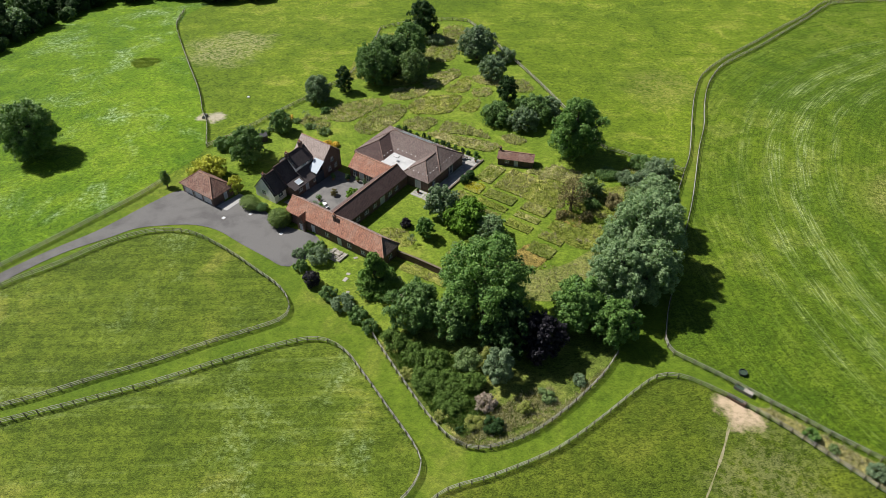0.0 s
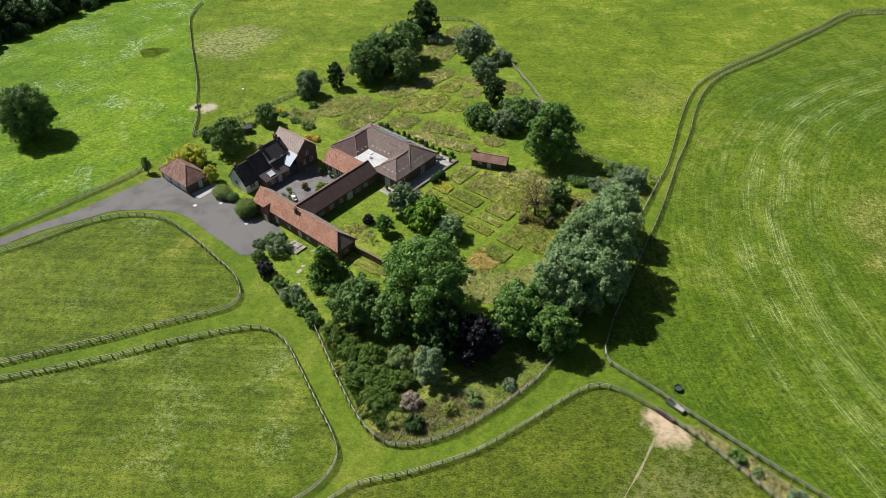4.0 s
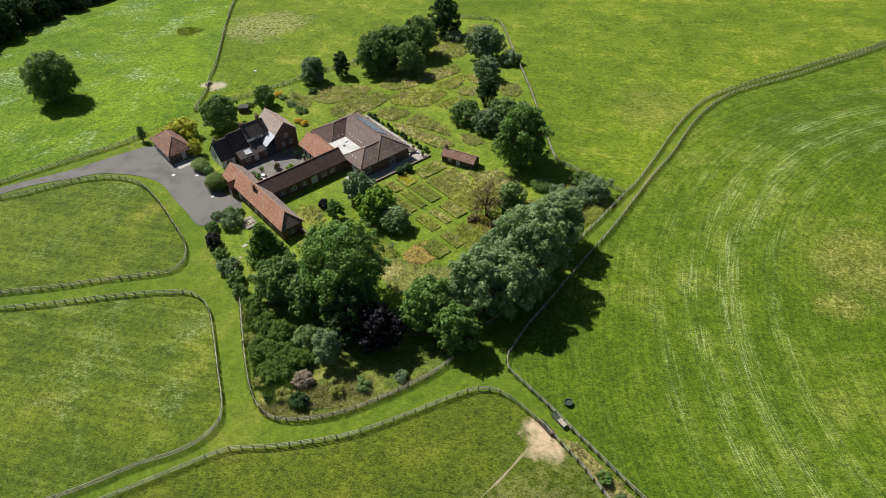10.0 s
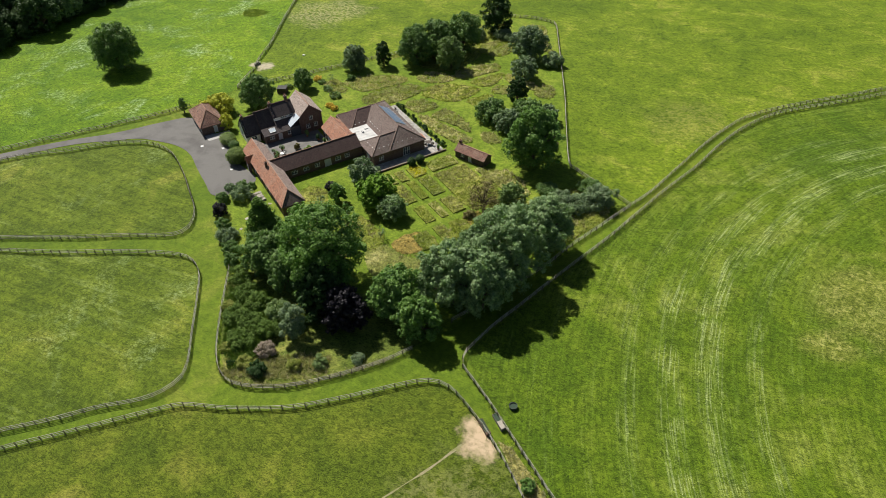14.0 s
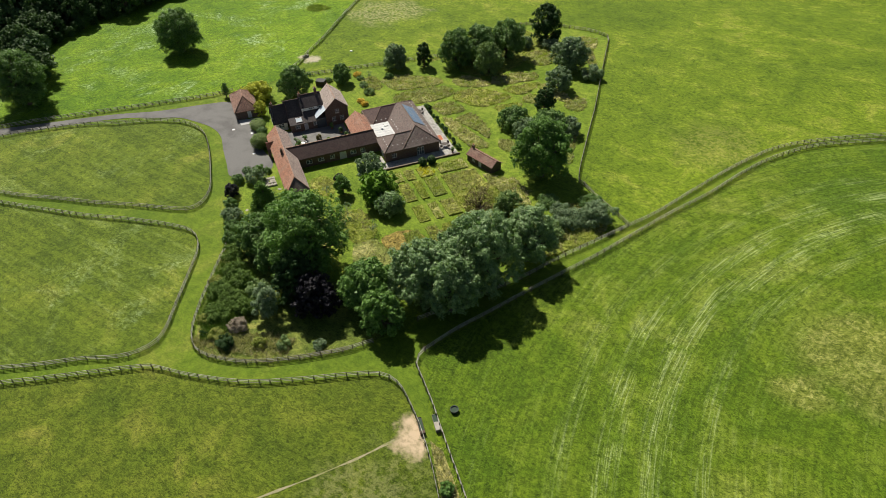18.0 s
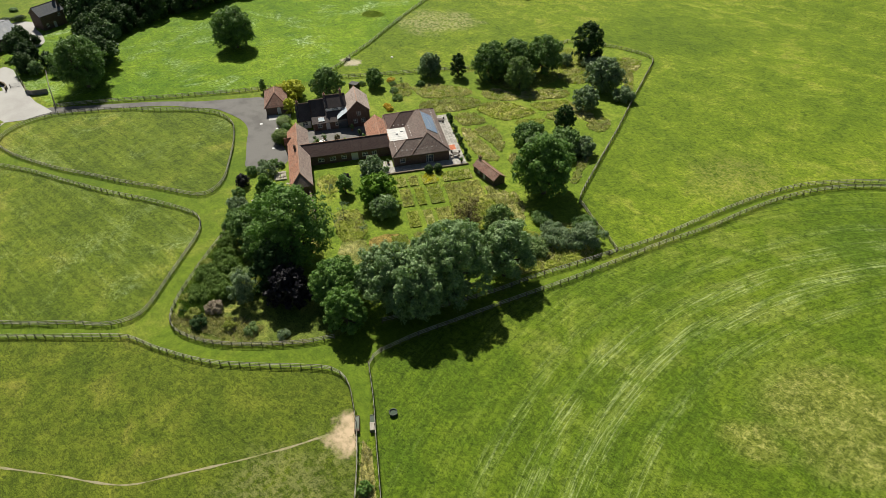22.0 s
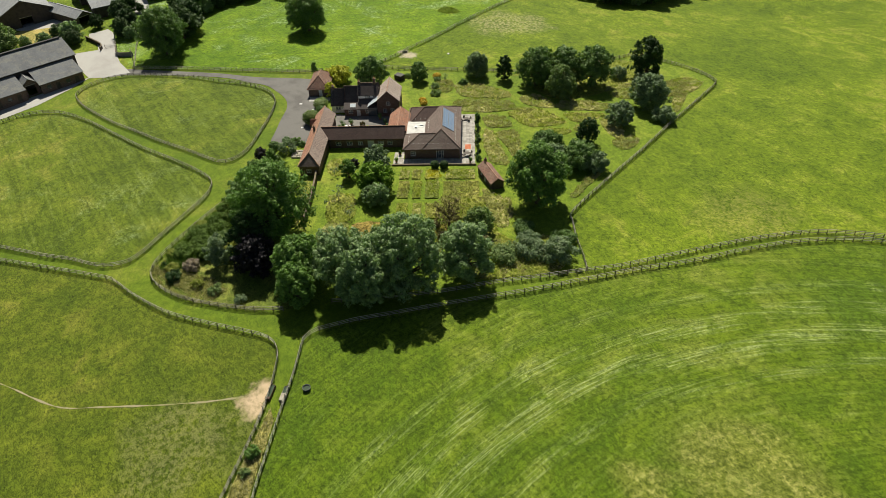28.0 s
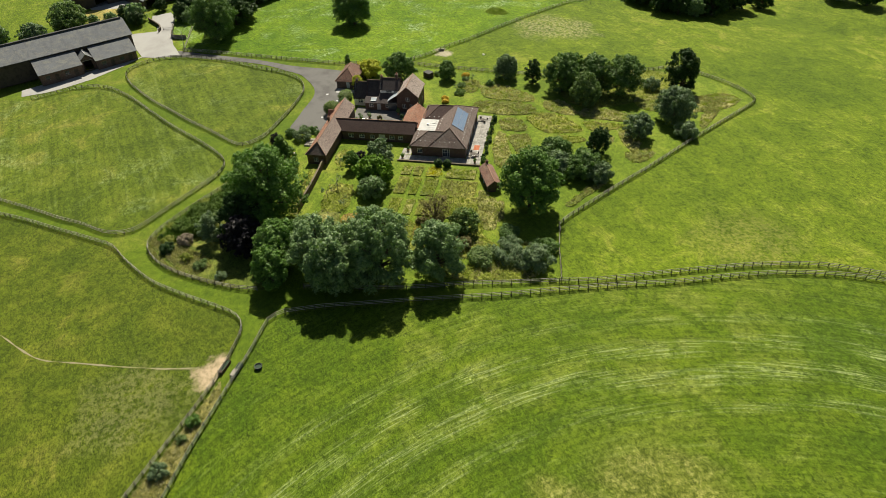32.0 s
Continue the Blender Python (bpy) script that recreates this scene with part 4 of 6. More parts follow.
for i in range(4):
    o = part("tile_vent", TILE_VENT, None, h)
    o.location = (-3.2, -4.6 + 1.2 * i, on_slope(0, 3.2, 2.4, 3.06, 6.4, 5.3) + 0.02)
array = building("solar_array", 7.6, 28.5, "blue solar panels fixed on a tiled roof slope", "solar panels")
ang = math.degrees(math.atan2(5.85 - 3.05, 4.4))
PANEL = unit_mesh("solar_panel", box(-0.48, 0.48, -0.78, 0.78, 0.0, 0.04), SOLAR)
RIMS = unit_mesh("frame", boxes([(-0.5, 0.5, -0.8, -0.77, 0, 0.05), (-0.5, 0.5, 0.77, 0.8, 0, 0.05), (-0.5, -0.47, -0.77, 0.77, 0, 0.05), (0.47, 0.5, -0.77, 0.77, 0, 0.05), (-0.015, 0.015, -0.77, 0.77, 0.041, 0.046), (-0.47, 0.47, -0.01, 0.01, 0.041, 0.047)]), METAL)
for r in range(2):
    for c in range(9):
        y = 2.3 + math.cos(radians(ang)) * (1.1 + 1.64 * r)
        p = part("solar_panel", PANEL, None, array)
        p.matrix_basis = pose(-4.2 + 1.02 * c, y, on_slope(0, y, 6.7, 3.05, 2.3, 5.85) + 0.1, -ang, 0, 0)
        part("frame", RIMS, None, p)

# farmhouse
f = building("farmhouse", -8.5, 9.0, "old farmhouse of brick and cream render with steep dark roofs", "house")
# gable wing (ridge along x): v 13.1 to 18.9, u -12.6 to -4.4
block(f, -4.1, 4.1, 4.1, 9.9, 4.6, BRICK, front=[(5.4, 0.9, 0.9, 1.2, "window")], right=[(1.2, 0.9, 1.0, 1.2, "window"), (3.2, 0.9, 1.0, 1.2, "window"), (2.2, 3.0, 1.0, 1.1, "window")], back=[(1.5, 0.9, 1.2, 1.3, "window"), (5, 0.9, 1.2, 1.3, "window")], gables=(0, 2.6, 0, 2.6))
roofed(f, -4.1, 4.1, 4.1, 9.9, 4.6, 7.25, "x", LICHEN_TILE, RIDGE, (0, 0), 0.3)
# long range in three steps (ridge along y)
for x0, x1, y0, y1, eave, top, wallm, openings in ((-3.6, 1.2, -1.2, 4.1, 4.9, 7.1, RENDER_, [(1.4, 3.9, 1.6, 0.8, "window"), (3.6, 3.9, 1.0, 0.8, "window")]), (-4.3, 1.9, -5.1, -1.2, 2.5, 6.3, BRICK, [(0.9, 0.9, 1.2, 1.1, "window"), (2.4, 0, 0.9, 2.0, "door")]), (-4.1, 1.7, -8.7, -5.1, 2.3, 5.7, RENDER_, [(0.8, 0.7, 1.4, 1.1, "window")])):
    block(f, x0, x1, y0, y1, eave, wallm, right=openings, front=[(1.9, 1.0, 1.2, 1.1, "window")] if y0 < -8 else (), gables=(top - eave, 0, 0, 0), sides="rfl")
    roofed(f, x0, x1, y0, y1, eave, top, "y", OLD_TILE, RIDGE_DARK, (0, 0), 0.2)
# lean-to under the clerestory, running on below the middle range
block(f, 1.2, 4.0, -4.9, 4.0, 2.25, BRICK, right=[(0.8, 0.8, 1.2, 1.1, "window"), (3.0, 0, 1.0, 2.0, "door"), (5.4, 0.8, 1.4, 1.1, "window")], sides="rf")
slope(f, [(4.3, -1.3, 2.15), (4.3, 4.05, 2.15), (1.22, 4.05, 3.75), (1.22, -1.3, 3.75)], OLD_TILE, 0.12, "lean_to_roof")
slope(f, [(4.3, -5.1, 2.15), (4.3, -1.32, 2.15), (1.95, -1.32, 3.0), (1.95, -5.1, 3.0)], OLD_TILE, 0.12, "lean_to_roof")
rl = part("rooflight", placed(box(-0.55, 0.55, -0.75, 0.75, 0, 0.06), pose(3.1, -2.6, 2.68, 0, 20, 0)), CONSERV, f, "pale roof light")
part("frame", placed(boxes([(-0.65, -0.55, -0.8, 0.8, -0.02, 0.09), (0.55, 0.65, -0.8, 0.8, -0.02, 0.09)]), pose(3.1, -2.6, 2.68, 0, 20, 0)), WHITE, rl)
c = part("conservatory", boxes([(4.15, 4.25, 1.7, 4.0, 0, 2.5), (2.0, 4.25, 1.6, 1.7, 0, 2.5)]), GLASS, f, "small glazed porch beside the gable")
slope(f, [(1.9, 1.5, 2.95), (4.6, 1.5, 2.95), (4.6, 4.2, 4.75), (1.9, 4.2, 4.75)], CONSERV, 0.06, "glass_roof")
chimney(f, -1.2, 3.2, 5.5, 8.3, 0.8, 0.6)
chimney(f, -1.2, -1.0, 5.0, 7.6, 0.7, 0.55)
chimney(f, -1.2, -8.2, 4.6, 6.4, 0.6, 0.5, 1)

# hut in the orchard
hx, hy = 16.9, 131.6
w = thing("hut", hx, hy, -14.0, ground_z(hx, hy), "small timber hut with a red tiled roof", "hut")
block(w, -4.0, 4.0, -1.5, 1.5, 2.0, BOARD, front=[(1.6, 0.8, 1.0, 0.8, "window"), (3.7, 0, 0.9, 1.85, "door")], gables=(0, 1.0, 0, 1.0))
roofed(w, -4.0, 4.0, -1.5, 1.5, 2.0, 3.05, "x", RED_TILE, RIDGE, (0, 0), 0.2)
chimney(w, -3.7, 0.2, 1.8, 3.7, 0.5, 0.5, 1)

# terrace, courtyard, garden walls
patch("courtyard", [site(u, v) for u, v in ((-5.8, 1.5), (7.4, 2.3), (7.4, 17.2), (-4.3, 17.2), (-4.3, 12.5), (-5.0, 6.0))], GRAVEL, 0.13, "gravelled courtyard between brick ranges", "courtyard", closed_smooth=False)


# ---- trees and shrubs ----
def leaf_cloud(rng, lobes, count, size, droop=0.0, inner=0.16):
    """Small pointed leaf sprays over the lobes of a crown."""
    c = np.array([l[0] for l in lobes])
    r = np.array([l[1] for l in lobes])
    pick = rng.choice(len(lobes), count, p=(r ** 2) / (r ** 2).sum())
    d = rng.normal(size=(count, 3))
    d[:, 2] += 0.3
    d /= np.linalg.norm(d, axis=1)[:, None]
    rad = np.where(rng.random(count) < inner, rng.uniform(0.3, 0.85, count), rng.uniform(0.84, 1.1, count))
    p = c[pick] + d * (r[pick] * rad)[:, None]
    if droop:
        p[:, 2] -= droop * rng.random(count) ** 2 * r[pick]
    n = d * 1.0 + rng.normal(size=(count, 3)) * 0.34
    n[:, 2] += 0.3
    n /= np.linalg.norm(n, axis=1)[:, None]
    a = np.cross(n, rng.normal(size=(count, 3)))
    a /= np.linalg.norm(a, axis=1)[:, None]
    b = np.cross(n, a)
    s = (size * rng.uniform(0.6, 1.35, count))[:, None]
    v = np.stack([p - a * s * 0.55 - n * s * 0.1, p + a * s * 0.45 + b * s * 0.42, p + a * s * 0.4 - b * s * 0.42 - n * s * 0.12], 1).reshape(-1, 3)
    return v, np.arange(count * 3).reshape(-1, 3)


def crown_lobes(rng, r, low, high, shape, count=None, fat=1.0):
    """Boughs of a crown: round masses close under an uneven egg-shaped outline."""
    zc = low + (high - low) * 0.46
    lobes = []
    k = count or int(26 + r * 8)
    bulge = rng.uniform(0.76, 1.16, 9)
    for i in range(k):
        t = (i + 0.5) / k
        d = np.array((0.0, 0.0, 1 - 1.97 * t))
        a = i * 2.39996 + rng.uniform(-0.4, 0.4)
        w = math.sqrt(max(0.0, 1 - (d[2] ** 2 if d[2] > 0 else abs(d[2]) ** 4.5)))
        d[0], d[1] = math.cos(a) * w, math.sin(a) * w
        g = bulge[int((a % 6.283) / 6.284 * 9)] * rng.uniform(0.74, 1.12)
        rl = r * rng.uniform(0.14, 0.27) * fat
        x, y = d[0] * (r - rl * 0.8) * g, d[1] * (r - rl * 0.8) * g
        z = zc + d[2] * ((high - zc if d[2] > 0 else zc - low) - rl * 0.7) * rng.uniform(0.9, 1.03)
        if shape == "cone":
            t = rng.uniform(0, 1)
            g = r * (1 - t) ** 0.8 * 0.75
            x, y, rl = d[0] * g, d[1] * g, max(0.2 * r, r * 0.42 * (1 - 0.75 * t))
            z = min(low + (high - low) * t, high - rl * 0.8)
        lobes.append((np.array((x, y, max(z, low + rl * 0.4))), rl))
    return lobes


def sprays(rng, lobes, each):
    """Clusters of twigs that break the outline of each bough."""
    out = []
    for c, rl in lobes:
        away = np.array((c[0], c[1], 0.0))
        away = away / max(0.3, float(np.linalg.norm(away)))
        for _ in range(each):
            d = rng.normal(size=3) + away * 0.7 + np.array((0, 0, 0.45))
            d /= np.linalg.norm(d)
            out.append((c + d * rl * rng.uniform(0.62, 0.98), rl * rng.uniform(0.26, 0.46)))
    return out


def tree(x, y, high, r, material, seed, label, name="tree", category="tree", low=0.18, leaf=0.42, cover=1.0, shape="round", droop=0.0, group="", z=None, most=30000, limbs=3):
    """A tapered trunk with limbs into the crown's lobes, clusters of leaf sprays over them, and a dense heart."""
    rng = np.random.default_rng(seed)
    t = thing(name, x, y, z=z, label=label, category=category, group=group)
    lobes = crown_lobes(rng, r, high * low, high, shape)
    bm = bmesh.new()
    tr = 0.035 * high + 0.02 * r
    split = high * (low + 0.18)
    tube(bm, (0, 0, -0.3), (0, 0, split), tr, tr * 0.7, 8)
    tube(bm, (0, 0, split - 0.05), (0, 0, high * 0.8), tr * 0.68, tr * 0.18, 7)
    for c, rl in lobes[::limbs]:
        s = split * rng.uniform(0.8, 1.15)
        mid = (c[0] * 0.5, c[1] * 0.5, s + (c[2] - s) * 0.62)
        tube(bm, (0, 0, min(s, high * 0.7)), mid, tr * 0.4, tr * 0.26, 5)
        tube(bm, mid, c, tr * 0.27, tr * 0.1, 5)
    part("trunk", bm, BARK, t)
    leaf = leaf * 0.8
    area = 12.6 * (r * r * 0.45 + r * high * 0.3)
    count = int(min(most, max(500, cover * area * 4.2 / (leaf * leaf))))
    v, fc = leaf_cloud(rng, sprays(rng, lobes, 9), int(count * 0.76), leaf, droop, 0.1)
    heart = [(c * np.array((0.86, 0.86, 1)), rl * 0.85) for c, rl in lobes]
    if shape != "cone":
        mz = high * (low + (1 - low) * 0.46)
        heart += [(np.array((dx * r, dy * r, mz + dz * high * (1 - low) * 0.5)), r * 0.4) for dx, dy, dz in ((0, 0, 0), (0.3, 0.2, 0.25), (-0.3, 0.1, -0.2), (0.05, -0.35, 0.1), (0, 0.1, 0.45))]
    w, fw = leaf_cloud(rng, heart, int(count * 0.24), leaf * (1.7 if cover > 0.6 else 1.0), droop)
    part("crown", from_arrays("crown", np.concatenate([v, w]), np.concatenate([fc, fw + len(v)]), material), None, t)
    return t


def shrub(x, y, high, r, material, seed, label, name="shrub", category="shrub", leaf=0.28, cover=1.0, z=None, group=""):
    rng = np.random.default_rng(seed)
    t = thing(name, x, y, z=z, label=label, category=category, group=group)
    lobes = crown_lobes(rng, r, 0.0, high, "round", int(12 + 4 * r), 1.45)
    bm = bmesh.new()
    for c, rl in lobes[:6]:
        tube(bm, (0, 0, -0.15), tuple(c * 0.9), 0.05, 0.02, 5)
    part("stem", bm, BARK, t)
    leaf = leaf * 0.85
    count = int(min(9000, max(300, cover * 12.6 * (r * r * 0.45 + r * high * 0.35) * 4.0 / (leaf * leaf))))
    v, fc = leaf_cloud(rng, lobes + sprays(rng, lobes, 4), count, leaf)
    part("foliage", from_arrays("foliage", v, fc, material), None, t)
    return t


# the great trees along the lane and hay field
tree(7.2, 83.2, 17.8, 8.0, MAPLE, 1, "tall broad maple with dense dark green leaves", low=0.06)
tree(-4.8, 82.5, 8.5, 5.2, OAK, 2, "spreading dark green garden tree", low=0.04)
tree(1.6, 79.5, 9.0, 3.8, OAK, 3, "dark green tree crowding its tall neighbour", low=0.05)
# mostly sunlit here; its leaf colour carries the shade instead
tree(16.0, 75.4, 8.6, 4.0, PURPLE, 4, "copper-leaved tree with deep shade in its leaf colour", low=0.03)
# added tree: dark crown and its cast shadow fill the shade below the maple
tree(10.6, 76.6, 11.0, 4.4, YEW, 111, "added dark tree standing for shade below the tall maple", low=0.0)
tree(23.2, 81.6, 9.9, 5.3, MAPLE, 5, "rounded green tree above the lane", low=0.05)
tree(29.2, 78.2, 9.2, 3.9, MAPLE, 6, "dense green tree at the corner of the lane", low=0.06, leaf=0.38)
tree(31.0, 87.4, 13.9, 5.7, ASHLEAF, 7, "large grey-green ash in the boundary row", low=0.06, leaf=0.38)
tree(36.6, 88.2, 13.2, 5.8, ASHLEAF, 8, "grey-green ash leaning over the field fence", low=0.06, leaf=0.38)
tree(37.6, 97.0, 16.2, 7.0, ASHLEAF, 9, "tall grey-green ash beside the hay field", low=0.06, leaf=0.38)
tree(32.6, 95.0, 11.5, 4.6, ASHLEAF, 110, "ash tree behind the boundary row", low=0.06, leaf=0.38)
tree(41.6, 107.0, 12.4, 5.4, ASHLEAF, 10, "ash tree standing by the track fence", low=0.08, leaf=0.38)
tree(30.4, 134.3, 14.6, 6.5, MAPLE, 11, "broad dark ash with hanging foliage", low=0.04)
tree(26.8, 113.5, 8.0, 3.6, BROWNL, 12, "thin half-dead tree with browning leaves", low=0.12, cover=0.24, leaf=0.34)
tree(31.0, 118.0, 5.5, 3.0, WILLOW, 13, "low pale shrub tree among rough grass", low=0.05, cover=0.8, leaf=0.4)
# trees on the lawn
tree(-0.1, 111.4, 8.2, 3.4, SILVERL, 14, "rounded grey-green tree on the lawn", low=0.08, leaf=0.38)
tree(4.5, 107.9, 7.0, 4.4, LIME, 15, "bright green young maple on the lawn", low=0.05, leaf=0.5)
tree(-3.5, 105.6, 4.8, 2.0, MAPLE, 16, "small round green tree on the lawn", low=0.12, leaf=0.35)
tree(9.4, 105.8, 4.8, 3.3, ASHLEAF, 17, "low grey-leaved tree with twiggy edges", low=0.04, leaf=0.36, cover=0.9)
tree(-12.5, 91.3, 8.4, 4.0, CYPRESS, 18, "dense green conical evergreen beside the barn", low=0.02, shape="cone", leaf=0.4, cover=1.3)
# round the house
tree(-45.1, 134.6, 8.6, 4.4, OAK, 19, "dark spreading tree behind the farmhouse", low=0.03)
tree(-39.8, 147.5, 5.8, 2.9, OAK, 20, "small round tree in the orchard", low=0.04, leaf=0.38)
tree(-52.8, 127.7, 4.8, 3.8, GOLD, 21, "golden yellow spreading shrub tree", low=0.05, leaf=0.36)
tree(-45.0, 121.5, 4.6, 1.7, GOLD, 22, "small golden shrub beside the garage", low=0.05, leaf=0.3)
tree(-61.2, 123.9, 4.4, 1.0, OAK, 23, "thin dark tree by the fence", low=0.12, leaf=0.3)
# the copse and the meadow trees
tree(-26.4, 168.8, 7.6, 2.4, YEW, 24, "narrow dark evergreen tree by the fence", low=0.03, leaf=0.36)
tree(-32.9, 163.6, 7.4, 4.0, SILVERL, 25, "drooping grey-green tree behind the meadow", low=0.05, droop=1.2, leaf=0.4)
tree(-18.2, 173.7, 11.2, 5.3, OAK, 26, "dense dark tree of the copse", low=0.06)
tree(-7.6, 174.2, 9.8, 3.9, WILLOW, 27, "pale weeping willow of the copse", low=0.04, droop=1.8, leaf=0.4)
tree(-9.7, 187.6, 11.8, 5.4, OAK, 28, "tall dark tree of the copse", low=0.06)
tree(-16.5, 182.5, 10.6, 4.4, OAK, 29, "dark tree in the thick of the copse", low=0.06)
tree(-5.7, 206.0, 12.2, 4.8, YEW, 30, "tall dark tree at the far garden corner", low=0.0)
tree(-13.2, 180.4, 11.4, 4.2, OAK, 126, "leafy tree filling the copse", low=0.02)
tree(-20.6, 179.0, 9.6, 3.8, MAPLE, 127, "green tree behind the copse", low=0.02)
tree(10.2, 189.6, 9.8, 5.4, SILVERL, 31, "wide grey-green tree by the garden fence", low=0.05, leaf=0.45)
tree(13.9, 175.8, 6.6, 3.8, SILVERL, 32, "round grey-green bushy tree", low=0.04, leaf=0.4)
tree(17.0, 161.2, 7.4, 2.8, YEW, 33, "upright dark evergreen tree in the meadow", low=0.05, leaf=0.36)
tree(13.8, 151.0, 5.2, 4.0, OAK, 34, "round dark bushy tree in the meadow", low=0.02, leaf=0.42)
tree(23.0, 152.4, 5.8, 4.6, OAK, 35, "broad dark green bushy tree", low=0.02, leaf=0.42)
tree(20.0, 147.2, 5.4, 3.9, SILVERL, 36, "rounded silvery bushy tree", low=0.02, leaf=0.4)
tree(27.2, 154.6, 4.6, 3.1, SILVERL, 128, "low silvery bushy tree by the fence", low=0.0, leaf=0.36)
tree(-96.4, 138.3, 13.2, 6.9, OAK, 37, "lone spreading oak in the clover field", low=0.03)
tree(-105.6, 92.6, 15.5, 7.6, OAK, 38, "great dark oak beside the farm gate", low=0.06)

# shrubs and hedges
shrub(47.9, 125.2, 4.6, 3.5, SILVERL, 51, "spreading grey-green thicket by the track", "thicket", "thicket", 0.36)
shrub(43.8, 121.8, 2.8, 3.4, SILVERL, 52, "green bramble thicket beside the track", "thicket", "thicket", 0.34)
shrub(41.4, 117.0, 2.3, 3.0, WILLOW, 53, "pale overgrown thicket of tall weeds", "thicket", "thicket", 0.34)
shrub(37.0, 109.5, 2.6, 2.4, BROWNL, 54, "brown seeding weeds in a clump", "thicket", "thicket", 0.3)
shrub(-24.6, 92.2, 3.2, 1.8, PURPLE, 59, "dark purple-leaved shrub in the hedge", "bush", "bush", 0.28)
shrub(-21.0, 89.0, 2.4, 1.7, OAK, 60, "dark green shrub in the hedge", "bush", "bush", 0.28)
shrub(-18.0, 86.3, 2.6, 2.2, SILVERL, 61, "grey-green shrub in the hedge", "bush", "bush", 0.28)
shrub(-15.4, 83.8, 2.2, 1.8, OAK, 62, "dark green hedge shrub by the lane", "bush", "bush", 0.28)
shrub(-12.9, 80.8, 2.4, 1.6, OAK, 63, "round dark bush at the lane fence", "bush", "bush", 0.28)
shrub(-24.1, 99.0, 3.0, 2.3, SILVERL, 64, "feathery grey-green shrub in front of the barn", "bush", "bush", 0.3, 0.8)
shrub(-27.2, 96.6, 2.0, 1.5, OAK, 65, "dark shrub at the yard edge", "bush", "bush", 0.28)
shrub(-8.6, 91.6, 2.2, 1.3, WILLOW, 66, "pale flowering shrub below the wall", "bush", "bush", 0.28)
shrub(-7.6, 86.0, 3.4, 1.7, PINKF, 67, "grey-pink feathery shrub below the wall", "bush", "bush", 0.28)
shrub(7.6, 60.9, 2.0, 1.7, YEW, 68, "round dark green bush in rough grass", "bush", "bush", 0.26, 1.2)
shrub(6.6, 64.8, 2.0, 1.8, PINKF, 69, "pale pink-brown flowering bush", "bush", "bush", 0.26)
shrub(8.9, 70.2, 7.2, 2.7, SILVERL, 71, "tall grey-green shrub at the wood edge", "bush", "bush", 0.34)
shrub(2.4, 60.4, 1.0, 0.8, YEW, 72, "small dark bush in rough grass", "bush", "bush", 0.24)
shrub(16.5, 66.2, 1.5, 1.5, WILLOW, 73, "pale rank bush near the fence", "bush", "bush", 0.26)
shrub(22.0, 69.2, 1.4, 1.3, SILVERL, 74, "pale bush at the lane edge", "bush", "bush", 0.26)
WEEDS = leaves("rank_weeds", (0.048, 0.1, 0.014), (0.165, 0.25, 0.05), 0.65, 0.2)
shrub(-8.4, 77.8, 2.6, 2.3, WEEDS, 75, "dark green shrub at the fence", "bush", "bush", 0.3)
shrub(-5.0, 74.6, 2.2, 2.4, WEEDS, 76, "green shrub in the wild corner", "bush", "bush", 0.3)
shrub(-1.4, 73.6, 2.2, 2.4, WEEDS, 77, "dark green shrub in the wild corner", "bush", "bush", 0.3)
shrub(4.0, 72.8, 3.4, 2.4, WILLOW, 78, "pale green shrub in the wild corner", "bush", "bush", 0.3)
shrub(-3.2, 69.4, 2.0, 2.5, WEEDS, 79, "low tangle of rank green weeds", "bush", "bush", 0.26)
shrub(0.6, 69.2, 1.8, 2.6, WEEDS, 80, "dark bramble patch among tall weeds", "bush", "bush", 0.26)
shrub(1.0, 65.2, 1.8, 2.6, WEEDS, 120, "spreading dark weeds inside the fence", "bush", "bush", 0.26)
shrub(4.6, 68.6, 2.4, 2.2, WEEDS, 121, "green weed thicket at the wood edge", "bush", "bush", 0.26)
shrub(-0.6, 62.9, 1.0, 1.3, REEDG, 122, "low pale weeds along the fence", "bush", "bush", 0.22)
shrub(4.4, 61.6, 1.2, 1.6, REEDG, 123, "low pale weeds near the dark bush", "bush", "bush", 0.22)
shrub(7.6, 73.2, 3.0, 2.0, REEDG, 124, "pale elder bush at the wood edge", "bush", "bush", 0.28)
shrub(-6.2, 71.0, 1.2, 1.4, REEDG, 125, "low rank weeds by the lane fence", "bush", "bush", 0.22)
shrub(-30.2, 156.6, 1.6, 1.4, OAK, 81, "low dark bush in the meadow", "bush", "bush", 0.28)
shrub(-27.6, 141.0, 1.0, 1.1, AMBERF, 82, "rounded amber-flowered bush behind the hall", "bush", "bush", 0.22)
shrub(-25.6, 140.2, 1.1, 1.1, AMBERF, 83, "rounded amber bush beside its twin", "bush", "bush", 0.22)
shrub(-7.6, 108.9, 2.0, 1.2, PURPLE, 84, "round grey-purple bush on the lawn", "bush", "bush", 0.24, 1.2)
shrub(-9.0, 198.0, 3.4, 2.6, SILVERL, 129, "grey-green shrub among tall trees", "bush", "bush", 0.32)
shrub(-1.6, 201.5, 3.0, 3.0, SILVERL, 85, "pale flowering shrub between tall trees", "bush", "bush", 0.34)
shrub(18.5, 187.0, 4.0, 3.0, SILVERL, 86, "grey-green shrub at the garden fence", "bush", "bush", 0.34)
shrub(62.5, 52.5, 1.8, 1.6, SILVERL, 87, "pale bush in the weedy strip", "bush", "bush", 0.26)
